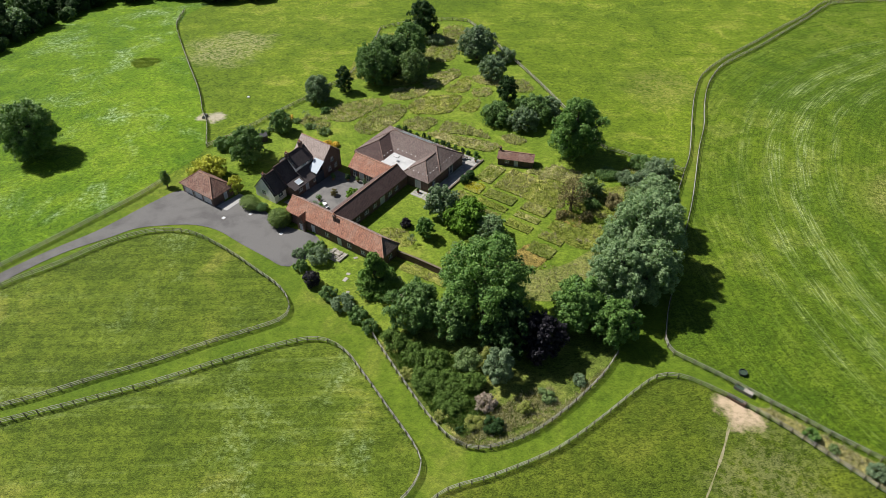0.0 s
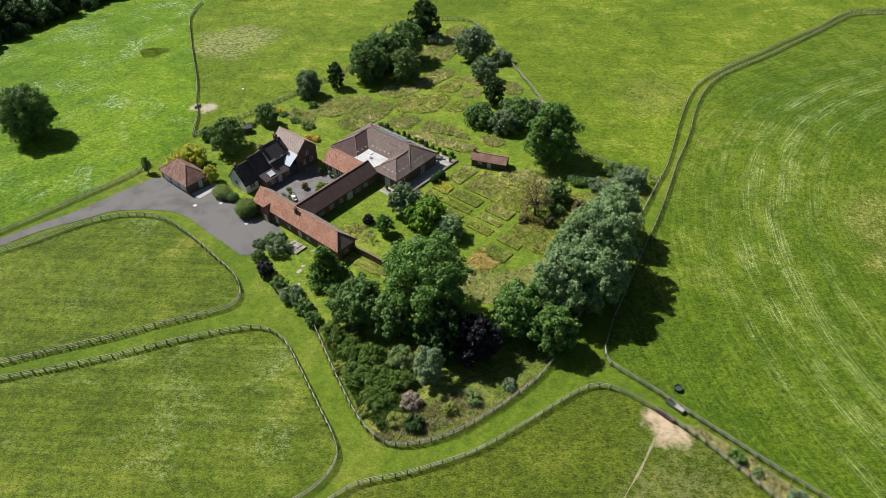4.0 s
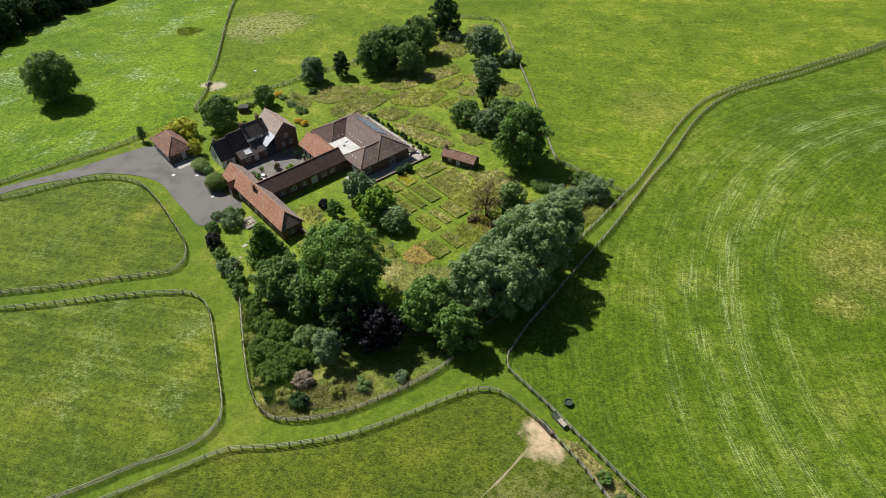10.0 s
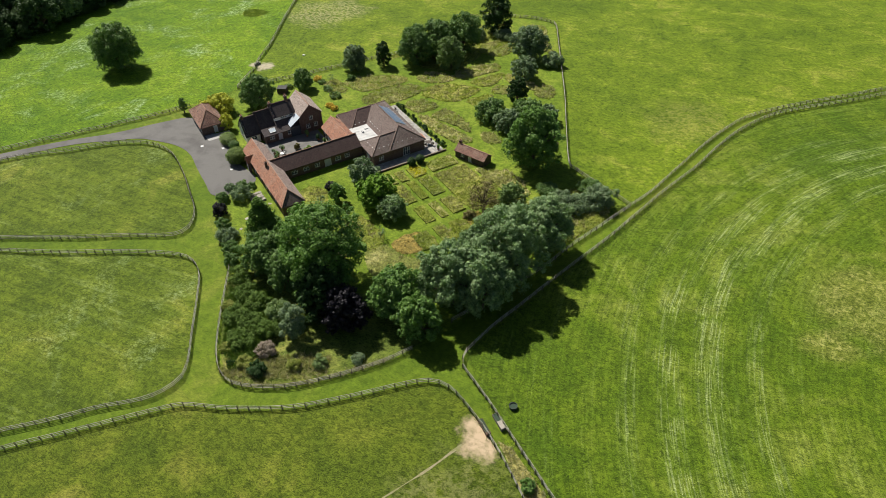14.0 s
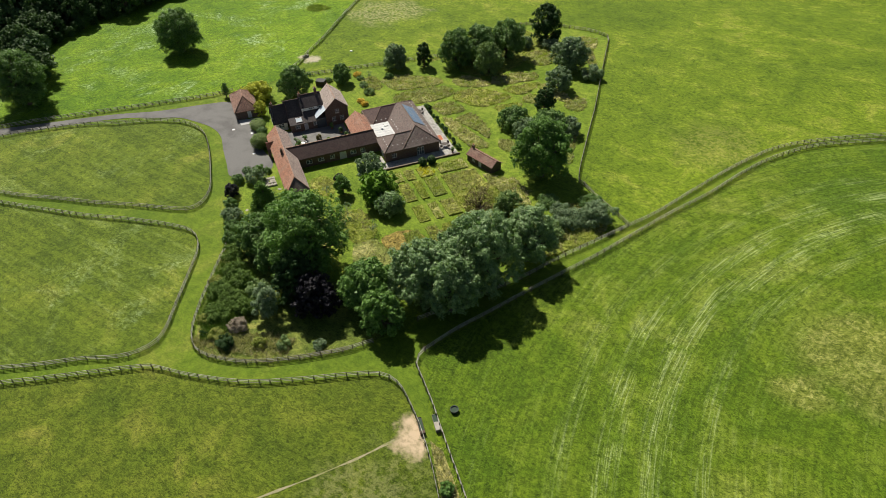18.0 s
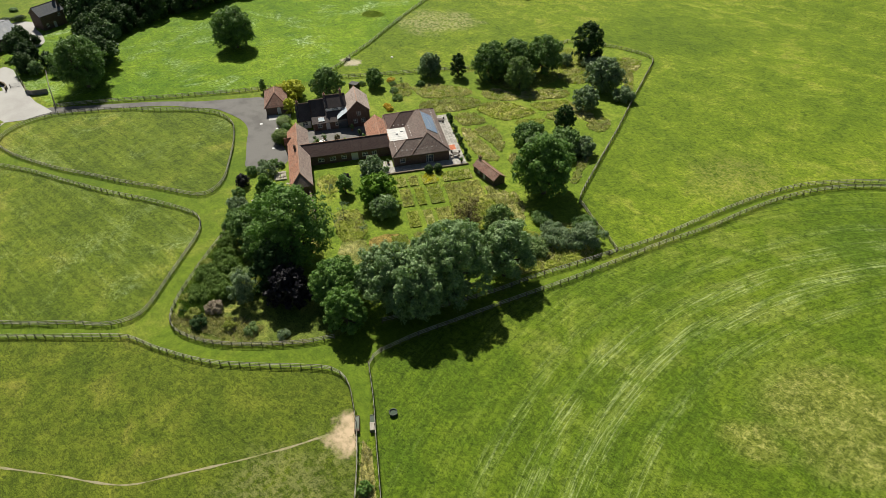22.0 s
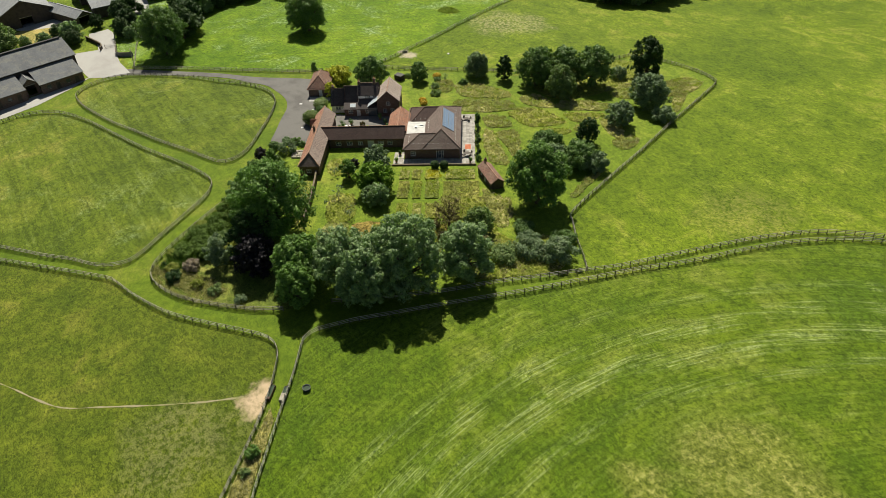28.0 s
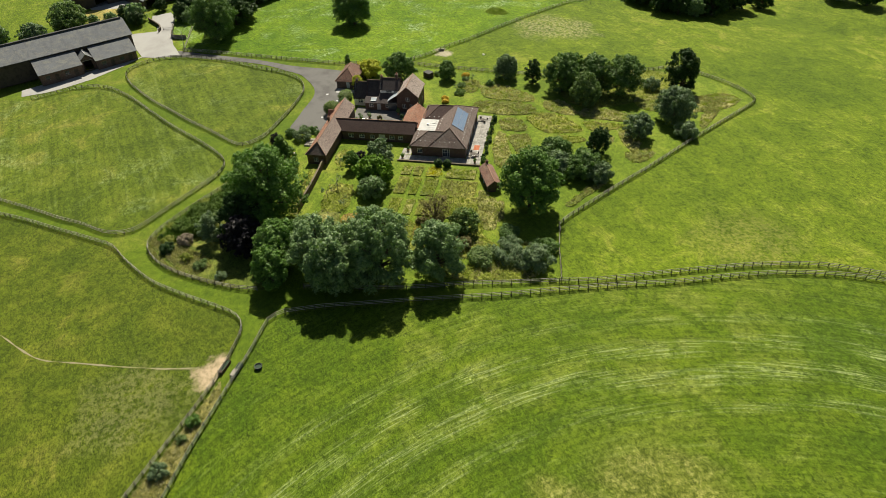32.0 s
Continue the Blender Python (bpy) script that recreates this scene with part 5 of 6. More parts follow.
for i, (u, v) in enumerate(((22.5, 29.4), (22.5, 31.6))):
    x, y = site(u, v)
    ball = thing("topiary", x, y, label="clipped round topiary ball by the terrace", category="topiary", group="topiary balls")
    bm = bmesh.new()
    tube(bm, (0, 0, -0.1), (0, 0, 0.9), 0.07, 0.05, 6)
    part("stem", bm, BARK, ball)
    lv, lf = leaf_cloud(np.random.default_rng(90 + i), [(np.array((0, 0, 1.0)), 1.0)], 2600, 0.17, 0, 0.3)
    part("foliage", from_arrays("foliage", lv, lf, YEW), None, ball)


def clipped(x, y, high, rx, ry, turn, material, seed, label):
    """A dense clipped dome of small leaves on a short stem."""
    t = thing("clipped_bush", x, y, turn, label=label, category="bush")
    bm = bmesh.new()
    tube(bm, (0, 0, -0.1), (0, 0, high * 0.6), 0.12, 0.06, 6)
    part("stem", bm, BARK, t)
    g = np.random.default_rng(seed)
    lobes = [(np.array((0, 0, 0.0)), 1.0)] + [(np.array((math.cos(a), math.sin(a), b)) * 0.25, 0.8) for a, b in ((0.3, 0.4), (2.2, 0.2), (4.4, 0.3))]
    lv, lf = leaf_cloud(g, lobes, int(1000 * rx * ry), 0.3 / max(rx, ry), 0, 0.25)
    lv = lv * np.array((rx, ry, high * 0.52)) + np.array((0, 0, high * 0.48))
    part("foliage", from_arrays("foliage", lv, lf, material), None, t)


clipped(-33.6, 110.2, 3.6, 2.4, 2.3, 0, HEDGE, 55, "large clipped round bush by the barn gable")
clipped(-40.9, 116.2, 2.4, 2.6, 1.9, AXIS, HEDGE, 56, "clipped cushion-shaped hedge bush beside the garage")
clipped(-38.4, 115.0, 1.8, 1.3, 1.2, 0, OAK, 57, "small clipped dark bush by the drive")
shrub(12.8, 64.0, 1.7, 1.3, REEDG, 70, "yellow-green bush in the rough grass", "bush", "bush", 0.26)
for i, (x, y, hgt, r, m, text) in enumerate(((-52.6, 139.7, 3.0, 2.2, OAK, "dark loose bush at the garden corner"), (-43.7, 146.0, 1.2, 1.1, WILLOW, "pale cream flowering clump by the fence"), (-42.8, 147.9, 1.0, 0.9, WILLOW, "pale flowering clump by the fence"), (-39.0, 153.3, 1.2, 1.2, AMBERF, "amber flowering clump by the fence"), (-36.8, 152.0, 0.9, 1.3, WILLOW, "soft pale perennial clump beside the lawn"), (-33.2, 149.0, 1.1, 1.3, WILLOW, "soft grey perennial clump"), (-28.8, 146.4, 1.2, 1.6, WILLOW, "silvery perennial clump beside the lawn"), (-26.3, 102.0, 1.6, 1.5, OAK, "dark low bush at the yard edge"), (-28.2, 100.6, 1.5, 1.4, SILVERL, "grey bush at the yard edge"), (-24.4, 103.0, 1.2, 1.1, OAK, "low dark bush at the barn corner"), (24.6, 111.2, 1.6, 1.3, BROWNL, "browning bush in rough grass"), (29.6, 110.2, 2.0, 1.4, BROWNL, "browning scrub under the thin tree"), (31.2, 114.6, 2.2, 1.8, OAK, "dark scrub bush under thin trees"), (36.8, 125.8, 1.7, 2.6, OAK, "dark scrub under the great tree"), (36.2, 115.0, 2.4, 2.2, BROWNL, "greyish browning scrub at the thicket edge"), (44.6, 129.2, 2.6, 2.6, OAK, "dark bramble by the garden fence"), (40.2, 123.6, 2.2, 2.4, SILVERL, "grey-green scrub in rough grass"))):
    shrub(x, y, hgt, r, m, 400 + i, text, "bush", "bush", 0.26)

# woodland and farm trees beyond
tree(-139.5, 47.5, 11.5, 7.0, WILLOW, 130, "broad pale grey-green tree behind the long barn", low=0.04, leaf=0.55)
tree(-133.0, 36.0, 8.5, 5.0, SILVERL, 131, "grey-green tree behind the long barn", low=0.04, leaf=0.55)
# darker copy of the oak leaf: the wood's deep shade is in its colour
WOODLEAF = leaves("shaded_woodland_leaves", (0.028, 0.066, 0.019), (0.095, 0.155, 0.048))
WOOD = [tree(-140, 150, 13, 6.0, WOODLEAF, 101, "dark woodland oak at the field edge", leaf=0.8, low=0.04, most=5200, limbs=7, group="woodland trees"),
        tree(-146, 172, 12, 5.4, YEW, 102, "dark woodland tree at the field edge", leaf=0.8, low=0.04, most=5200, limbs=7, group="woodland trees"),
        tree(-143, 160, 11, 5.2, ASHLEAF, 103, "grey-green woodland tree at the field edge", leaf=0.8, low=0.04, most=5200, limbs=7, group="woodland trees")]
rng = random.Random(5)
EDGE = [(-116, 100), (-138, 114), (-142, 130), (-146, 150), (-144, 166), (-143, 192), (-139, 208), (-136, 220), (-129, 246), (-102, 256), (-76, 251), (-60, 262)]
spots = []
for row, (back, s0) in enumerate(((0, 0.8), (8, 1.0), (17, 1.15), (27, 1.2))):
    for x, y in smooth_line([(x - back * (0.95 if y < 240 else 0.35), y + back * (0.3 if y < 215 else 0.95)) for x, y in EDGE[(1 if row else 0):]], 7.6 + row):
        spots.append((x + rng.uniform(-2, 2), y + rng.uniform(-2, 2), s0 * rng.uniform(0.75, 1.15)))
spots += [(-131, 84.5, 0.5), (-136, 88, 0.6), (-127, 86, 0.4), (-146, 68, 0.35), (-143, 66, 0.4), (-145, 79, 0.4), (-124, 99, 0.5), (-129, 91, 0.42), (-121, 90, 0.35), (-138.5, 69.5, 0.62), (-134.5, 69, 0.4), (-140.5, 61, 0.42), (-142, 55, 0.4), (-142, 24, 0.8), (-146, 46, 0.8), (-66, 300, 0.8), (-58, 334, 1.0), (-48, 338, 0.9), (-72, 285, 0.6), (-80, 270, 0.6), (-146, 88, 0.6), (-152, 92, 0.6), (-160, 92, 0.4), (-178, 120, 0.9), (-151.2, 89.5, 0.28), (-150.5, 95.6, 0.28), (-150, 114, 0.9), (-156, 117, 1.0), (-166, 117, 0.8)]
for x, y in smooth_line([(x + 3.5, y - 1.0) for x, y in EDGE[1:9]], 4.2):
    spots.append((x + rng.uniform(-1.2, 1.2), y + rng.uniform(-1.2, 1.2), rng.uniform(0.25, 0.42)))
for i, (x, y, s) in enumerate(spots):
    c = copy_thing(WOOD[2 if y < 62 and x < -130 or i % 7 == 3 else i % 2], pose(x, y, ground_z(x, y), 0, 0, rng.uniform(0, 360)))
    c.scale = (s * rng.uniform(0.95, 1.2), s * rng.uniform(0.95, 1.2), s)


# ---- rough grass: tufts in islands, beds, verges ----
def tufts(name, points, material, label, seed, tall=0.5, category="long grass", blades=6, wide=1.0):
    """Standing grass: bunches of bent blades at the given places."""
    rng = np.random.default_rng(seed)
    p = np.repeat(np.array(points).reshape(-1, 2), blades, 0)
    n = len(p)
    z = np.array([ground_z(a, b) for a, b in points]).repeat(blades) + 0.1
    base = np.stack([p[:, 0] + rng.normal(0, 0.12, n), p[:, 1] + rng.normal(0, 0.12, n), z], 1)
    a = rng.uniform(0, 6.283, n)
    w = rng.uniform(0.02, 0.055, n) * wide
    side = np.stack([np.cos(a) * w, np.sin(a) * w, np.zeros(n)], 1)
    lean = np.stack([rng.normal(0, 0.5, n), rng.normal(0, 0.5, n), rng.uniform(0.5, 1.1, n)], 1) * (tall * rng.uniform(0.6, 1.3, n))[:, None]
    v = np.stack([base - side, base + side, base + lean * 0.9 + side * 0.7, base + lean - side * 0.4], 1).reshape(-1, 3)
    return tagged(part(name, from_arrays(name, v, np.arange(n * 4).reshape(-1, 4), material), None, None), label, category, kind="stuff")


def in_ellipse(rng, x, y, rx, ry, turn, density):
    out = []
    for _ in range(int(density * rx * ry * 3.14)):
        a, q = rng.uniform(0, 6.283), math.sqrt(rng.random())
        ex, ey = rx * q * math.cos(a), ry * q * math.sin(a)
        c, s = math.cos(radians(turn)), math.sin(radians(turn))
        w = 1 + 0.18 * math.sin(3 * a + x)
        out.append((x + (ex * c - ey * s) * w, y + (ex * s + ey * c) * w))
    return out


def in_beds(rng, u0, u1, v0, v1, density):
    return [site(rng.uniform(u0, u1), rng.uniform(v0, v1)) for _ in range(int(density * (u1 - u0) * (v1 - v0)))]


rng = random.Random(11)
MEADOW = grass("meadow_island", (0.09, 0.12, 0.028), (0.22, 0.225, 0.08), (0.5, 0.43, 0.29), 1.0, None)
BED = grass("orchard_bed_grass", (0.11, 0.14, 0.024), (0.23, 0.24, 0.06), (0.44, 0.39, 0.18), 0.7, None)
DRYBED = grass("browned_bed_grass", (0.2, 0.16, 0.05), (0.3, 0.22, 0.08), (0.36, 0.26, 0.11), 0.9, None)


def inside(line, x, y):
    odd = False
    for (ax, ay), (bx, by) in zip(line, line[1:] + line[:1]):
        if (ay > y) != (by > y) and x < (bx - ax) * (y - ay) / (by - ay) + ax:
            odd = not odd
    return odd


def in_line(rng, line, density):
    xs, ys = [p[0] for p in line], [p[1] for p in line]
    out = []
    for _ in range(int(density * (max(xs) - min(xs)) * (max(ys) - min(ys)))):
        x, y = rng.uniform(min(xs), max(xs)), rng.uniform(min(ys), max(ys))
        if inside(line, x, y):
            out.append((x, y))
    return out


def standing(name, points, material, label, category, high, gap=0.9):
    """Uncut grass standing above the mown turf: a lumpy body with ragged flanks inside an outline."""
    line = smooth_line(points, gap, True)
    line = [(x + rng.uniform(-0.22, 0.22), y + rng.uniform(-0.22, 0.22)) for x, y in line]
    cx, cy = sum(p[0] for p in line) / len(line), sum(p[1] for p in line) / len(line)
    size = max(max(abs(p[0] - cx), abs(p[1] - cy)) for p in line)
    bm = bmesh.new()
    steps = [1.0, 1 - 0.35 / size] + [1 - k / max(3, int(size / 0.8)) for k in range(1, max(3, int(size / 0.8)))]
    loops = []
    for q in steps:
        ring_ = []
        for x, y in line:
            a, b = cx + (x - cx) * q, cy + (y - cy) * q
            lump = 0.02 if q == 1.0 else high * (0.55 + 0.45 * math.sin(a * 2.3 + 1.7 * math.sin(b * 1.9)) * math.sin(b * 2.1 + a)) + rng.uniform(-0.12, 0.12) * high
            ring_.append(bm.verts.new((a, b, ground_z(a, b) + 0.075 + lump)))
        loops.append(ring_)
    for a, b in zip(loops, loops[1:]):
        for i in range(len(line)):
            k = (i + 1) % len(line)
            bm.faces.new((a[i], a[k], b[k], b[i]))
    bm.faces.new(loops[-1])
    bmesh.ops.recalc_face_normals(bm, faces=bm.faces[:])
    if sum(f.normal.z * f.calc_area() for f in bm.faces) < 0:
        bmesh.ops.reverse_faces(bm, faces=bm.faces[:])
    tagged(part(name, bm, material, None), label, category, kind="structure")
    return line


ISLANDS = ([(-31.2, 154.5), (-29.3, 159.0), (-23.3, 162.7), (-17.8, 164.0), (-15.6, 161.7), (-19.5, 155.9), (-24.1, 151.5)],
           [(-22.0, 148.2), (-20.4, 153.7), (-16.0, 159.1), (-11.1, 160.9), (-9.1, 157.7), (-12.0, 150.5), (-17.7, 145.3)],
           [(-9.8, 149.3), (-9.0, 152.8), (-4.7, 153.3), (-1.2, 151.9), (-3.2, 147.6), (-5.8, 146.6)],
           [(-3.8, 145.4), (-0.8, 145.8), (4.7, 143.4), (10.1, 141.4), (13.4, 139.3), (11.5, 136.6), (5.0, 138.9), (0.0, 141.8)],
           [(-0.6, 146.5), (1.1, 151.1), (6.0, 149.0), (8.8, 146.8), (11.6, 142.4), (6.8, 144.0), (1.6, 145.3)],
           [(-8.2, 156.0), (-8.4, 160.9), (-4.5, 164.5), (1.3, 165.5), (5.0, 165.1), (4.8, 161.4), (1.5, 155.8), (-3.9, 155.0)],
           [(-13.9, 164.8), (-12.7, 169.4), (-6.1, 169.9), (-3.5, 168.1), (-6.6, 164.4), (-10.6, 163.2)],
           [(1.0, 168.1), (3.5, 172.4), (7.2, 176.9), (8.0, 173.1), (7.2, 167.9), (5.2, 166.9)],
           [(-3.9, 169.4), (-5.4, 174.3), (-0.9, 179.5), (2.9, 182.1), (5.6, 179.0), (3.0, 174.8), (-0.7, 170.2)],
           [(8.8, 173.8), (9.0, 177.2), (14.0, 175.8), (20.0, 170.8), (16.6, 169.8), (12.0, 171.3)],
           [(18.8, 128.0), (25.4, 129.3), (33.2, 124.0), (31.4, 121.6), (24.6, 124.5)],
           [(-36, 152), (-34, 155), (-29, 152), (-28.5, 149), (-33, 148.6)],
           [(8.6, 164.2), (8.4, 168.4), (12, 169.6), (14, 167.2), (12.4, 164.8)],
           [(19.0, 168.4), (20.6, 174.2), (23.6, 172.4), (24.6, 167.4), (21.4, 166.4)],
           [(14.2, 143.0), (17.2, 144.4), (20.2, 141.4), (18.6, 139.4), (15.6, 140.4)],
           [(26, 118), (29, 123), (34, 121), (40, 121.4), (40.5, 116), (36, 110.5), (31, 112)],
           [(22, 108), (26, 112), (31, 109.5), (33.5, 104), (29, 101), (24.5, 103)],
           [(-4, 188), (-6, 194), (-2, 201), (0, 208), (1.4, 216), (6.4, 217), (9.4, 210), (8.4, 200), (5, 194), (2.4, 188)])
MIXED = leaves("mixed_meadow_grass", (0.19, 0.185, 0.065), (0.6, 0.53, 0.36), 0.7, 0.38)
ISLANDS += ([(4.3, 157.2), (7.9, 162.4), (10.1, 161.7), (8.4, 156.1)],
            [(9.0, 202.5), (9.3, 206.9), (15.1, 197.9), (16.7, 193.7), (12.5, 197.3)],
            [(27.9, 153.2), (28.4, 156.3), (31.2, 149.2), (33.7, 142.6), (32.1, 142.4)],
            [(16.2, 119.4), (20.1, 125.6), (26.0, 123.4), (25.4, 118.0), (24.4, 113.8)],
            [(40.1, 124.6), (41.6, 129.0), (46.9, 127.6), (50.8, 122.5), (45.9, 111.6), (42.1, 107.7), (40.7, 110.1), (41.9, 114.6), (42.3, 121.3)],
            [(25.2, 128.8), (25.6, 130.5), (31.9, 126.2), (28.0, 125.9)],
            [(0.6, 99.4), (3.4, 103.0), (8.2, 100.9), (11.2, 98.9), (11.6, 96.5), (9.3, 93.6), (2.9, 96.8)],
            [(-13.2, 105.5), (-11.9, 108.6), (-8.0, 108.0), (-5.6, 104.6), (-7.4, 102.6), (-10.6, 103.4)],
            [(-8.6, 96.6), (-5.6, 97.4), (1.6, 92.4), (8.2, 88.9), (6.3, 87.2), (-1.0, 91.8)])
for i, pts in enumerate(ISLANDS):
    green = i in (5, 7, 15, 16, 18, 21, 22, 24, 25, 26)
    line = standing("meadow_island", pts, BED if green else MEADOW, "island of unmown seeding meadow grass", "meadow", 0.18 if i > 23 else 0.3)
    spots_ = [(x, y, noise.noise((x * 0.55, y * 0.55, i * 3.1))) for x, y in in_line(rng, line, 9)]
    tall = 0.3 if i > 23 else 0.46
    tufts("long_grass", [(x, y) for x, y, q in spots_ if q > (0.16 if green else -0.04)], MIXED if green or i % 3 else TANG, "tall straw-coloured seeding grass", 200 + i, tall, blades=4, wide=2.4)
    tufts("rank_grass", [(x, y) for x, y, q in spots_ if q < (0.02 if green else -0.16)], REEDG, "rank green grass among the seed heads", 800 + i, tall * 0.8, blades=4, wide=2.4)
patch("meadow_rough", [(-27.5, 172), (-24, 177), (-16.4, 171.8), (-7, 173.2), (-3.4, 184), (-4.4, 190), (-6, 204), (-16, 212), (-23.5, 202), (-26, 188)], BED, 0.1, "rough grass in the shade of the copse", "meadow")
patch("meadow_edge", [(9.4, 94.3), (12.4, 97.2), (13.8, 96.4), (18.5, 95.4), (24.0, 97.2), (30, 101), (31, 95), (25.8, 88.8), (20.5, 87.2), (13.9, 88.4)], MEADOW, 0.1, "sun-dried rough grass between lawn and trees", "meadow", gap=1.0)
tufts("long_grass", in_line(rng, [(9.4, 94.3), (13.4, 96.6), (24.0, 96.6), (30, 100), (31, 95), (25.8, 88.8), (13.9, 88.4)], 2.5), MIXED, "thin dry grass at the lawn edge", 235, 0.35)
tufts("long_grass", in_line(rng, [(-27.5, 172), (-24, 177), (-16.4, 171.8), (-7, 173.2), (-3.4, 184), (-6, 204), (-16, 212), (-23.5, 202), (-26, 188)], 2.5), REEDG, "rank grass round the copse", 236, 0.45)
def bed(u0, u1, v0, v1, material, label, high, seed):
    """A rectangular block of uncut grass with straight scythed flanks and an uneven top."""
    nu, nv = max(3, round((u1 - u0) / 0.45)), max(3, round((v1 - v0) / 0.45))
    g = random.Random(seed)
    bm = bmesh.new()
    rows = []
    for i in range(nu + 1):
        row = []
        for j in range(nv + 1):
            edge = i in (0, nu) or j in (0, nv)
            wob = 0.07 if edge else 0.15
            x, y = site(u0 + (u1 - u0) * i / nu + g.uniform(-wob, wob), v0 + (v1 - v0) * j / nv + g.uniform(-wob, wob))
            lump = noise.noise((x * 0.9, y * 0.9, seed)) * 0.3 + g.uniform(-0.16, 0.16)
            row.append(bm.verts.new((x, y, ground_z(x, y) + 0.07 + high * (0.55 + 0.8 * lump))))
        rows.append(row)
    for a, b in zip(rows, rows[1:]):
        for j in range(nv):
            bm.faces.new((a[j], b[j], b[j + 1], a[j + 1]))
    rim = rows[0][:-1] + [r[-1] for r in rows[:-1]] + rows[-1][:0:-1] + [r[0] for r in rows[:0:-1]]
    foot = [bm.verts.new((v.co.x, v.co.y, ground_z(v.co.x, v.co.y) + 0.05)) for v in rim]
    for i in range(len(rim)):
        k = (i + 1) % len(rim)
        bm.faces.new((rim[i], rim[k], foot[k], foot[i]))
    bmesh.ops.recalc_face_normals(bm, faces=bm.faces[:])
    return tagged(part("orchard_bed", bm, material, None), label, "grass bed", kind="structure")


BEDS = ((23.3, 27.5, 21.2, 23.6), (23.3, 27.6, 24.1, 26.3), (23.4, 27.6, 27.2, 30.6), (23.4, 27.7, 32.0, 38.9), (28.3, 35.5, 21.3, 23.9), (28.3, 35.6, 24.7, 26.7), (28.4, 35.7, 27.5, 30.7), (28.5, 35.8, 31.6, 39.8), (37.3, 43.2, 21.5, 24.1), (37.4, 43.3, 25.1, 27.1), (37.4, 43.4, 27.9, 31.2), (37.6, 43.5, 31.9, 40.4), (45.0, 50.4, 17.0, 20.6), (45.0, 50.4, 21.8, 24.4), (45.2, 50.4, 25.4, 27.8), (45.2, 50.6, 28.8, 33.0))
for i, (u0, u1, v0, v1) in enumerate(BEDS):
    bed(u0 + 0.15, u1 - 0.15, v0 + 0.1, v1 - 0.1, DRYBED if i == 15 else (BED if i % 3 else MEADOW), "rectangular bed of unmown grass and wildflowers", 0.42, 60 + i)
    tufts("bed_grass", in_beds(rng, u0 + 0.25, u1 - 0.25, v0 + 0.2, v1 - 0.2, 9), YELLOWF if i == 2 else (REEDG, MIXED, REEDG)[i % 3], "knee-high mixed grass and flowers in a bed", 240 + i, 0.5, blades=4, wide=2.2)
line = standing("orchard_bed", [(13.6, 97.7), (15.5, 102.0), (18.7, 103.0), (21.3, 101.7), (20.0, 97.7), (16.5, 95.8)], DRYBED, "oval bed of browned grass", "grass bed", 0.2)
tufts("bed_grass", in_line(rng, line, 5), BROWNL, "short browned grass in an oval bed", 265, 0.25)
tufts("flower_patch", in_line(rng, [site(23.4, 27.8), site(26.8, 27.8), site(26.8, 34), site(23.4, 34)], 2), YELLOWF, "yellow wildflowers among the bed grass", 266, 0.35)
tufts("wild_grass", in_ellipse(rng, 11, 63.2, 9, 2.4, 28, 16), MIXED, "pale rank grass in the wild garden corner", 270, 0.5)
tufts("wild_grass", in_line(rng, [(-9.5, 75.5), (-7.0, 72.0), (-1.0, 62.6), (3, 59.2), (6, 64), (5, 72), (-2, 77)], 14), WEEDS, "dense dark nettles filling the garden corner", 274, 0.9, blades=6)
tufts("verge_grass", in_line(rng, [(48.8, 64.2), (51.6, 63.6), (60.6, 56.5), (69.3, 49.9), (84.5, 36.6), (76, 36.6), (63.4, 49.4), (53.8, 59)], 7), MIXED, "dry weeds between two fence lines", 271, 0.5)
shrub(55.6, 58.6, 1.6, 1.3, MAPLE, 88, "green bush in the dry strip", "bush", "bush", 0.24)
shrub(58.0, 56.4, 1.0, 0.9, WILLOW, 89, "small pale bush in the dry strip", "bush", "bush", 0.22)
VERGE = leaves("uncut_verge_grass", (0.09, 0.13, 0.02), (0.24, 0.27, 0.07), 0.7)
tufts("fence_grass", FENCE_GRASS, VERGE, "uncut grass growing under the rail fences", 272, 0.38, blades=3)
tufts("garden_edge_grass", [(x + rng.uniform(-0.4, 0.4), y + rng.uniform(-0.4, 0.4)) for x, y in smooth_line([(1.2, 59.4), (4.2, 57.9), (8.3, 58.3), (13.5, 60.4), (18.5, 63.9), (23, 67.9), (26.6, 71.6)], 0.1)], MIXED, "uncut dry grass along the garden fence", 273, 0.6)


# ---- the farm beyond the drive ----
TRIM.update(window=BOARD, door=BOARD)
s = thing("stable_block", -102.5, 66.0, 100.5, label="long grey sheeted barn with two lean-to stables", category="barn")
# the front runs along -x from the near corner; -y points out of it
STABLE = [(1.6, 1.0, 1.2, 1.1, "window"), (4.2, 0, 1.2, 2.1, "door"), (7.2, 1.0, 1.2, 1.1, "window"), (9.8, 0, 1.2, 2.1, "door")]
for x0 in (-12.4, -29.2):
    block(s, x0, x0 + 12.4, 0, 7.0, 3.1, BRICK, front=STABLE, sides="frl")
    slope(s, [(x0 - 0.3, -0.5, 3.0), (x0 + 12.7, -0.5, 3.0), (x0 + 12.7, 7.2, 5.3), (x0 - 0.3, 7.2, 5.3)], SHEET, 0.1)
wall(s, pose(-16.8, 2.0, 0), 4.4, 3.4, BRICK, [(0.9, 0, 2.6, 2.9, "opening")], 1.5)
roofed(s, -16.8, -12.4, 2.0, 7.2, 3.4, 5.0, "y", SHEET, METAL, (0, 0), 0.3)
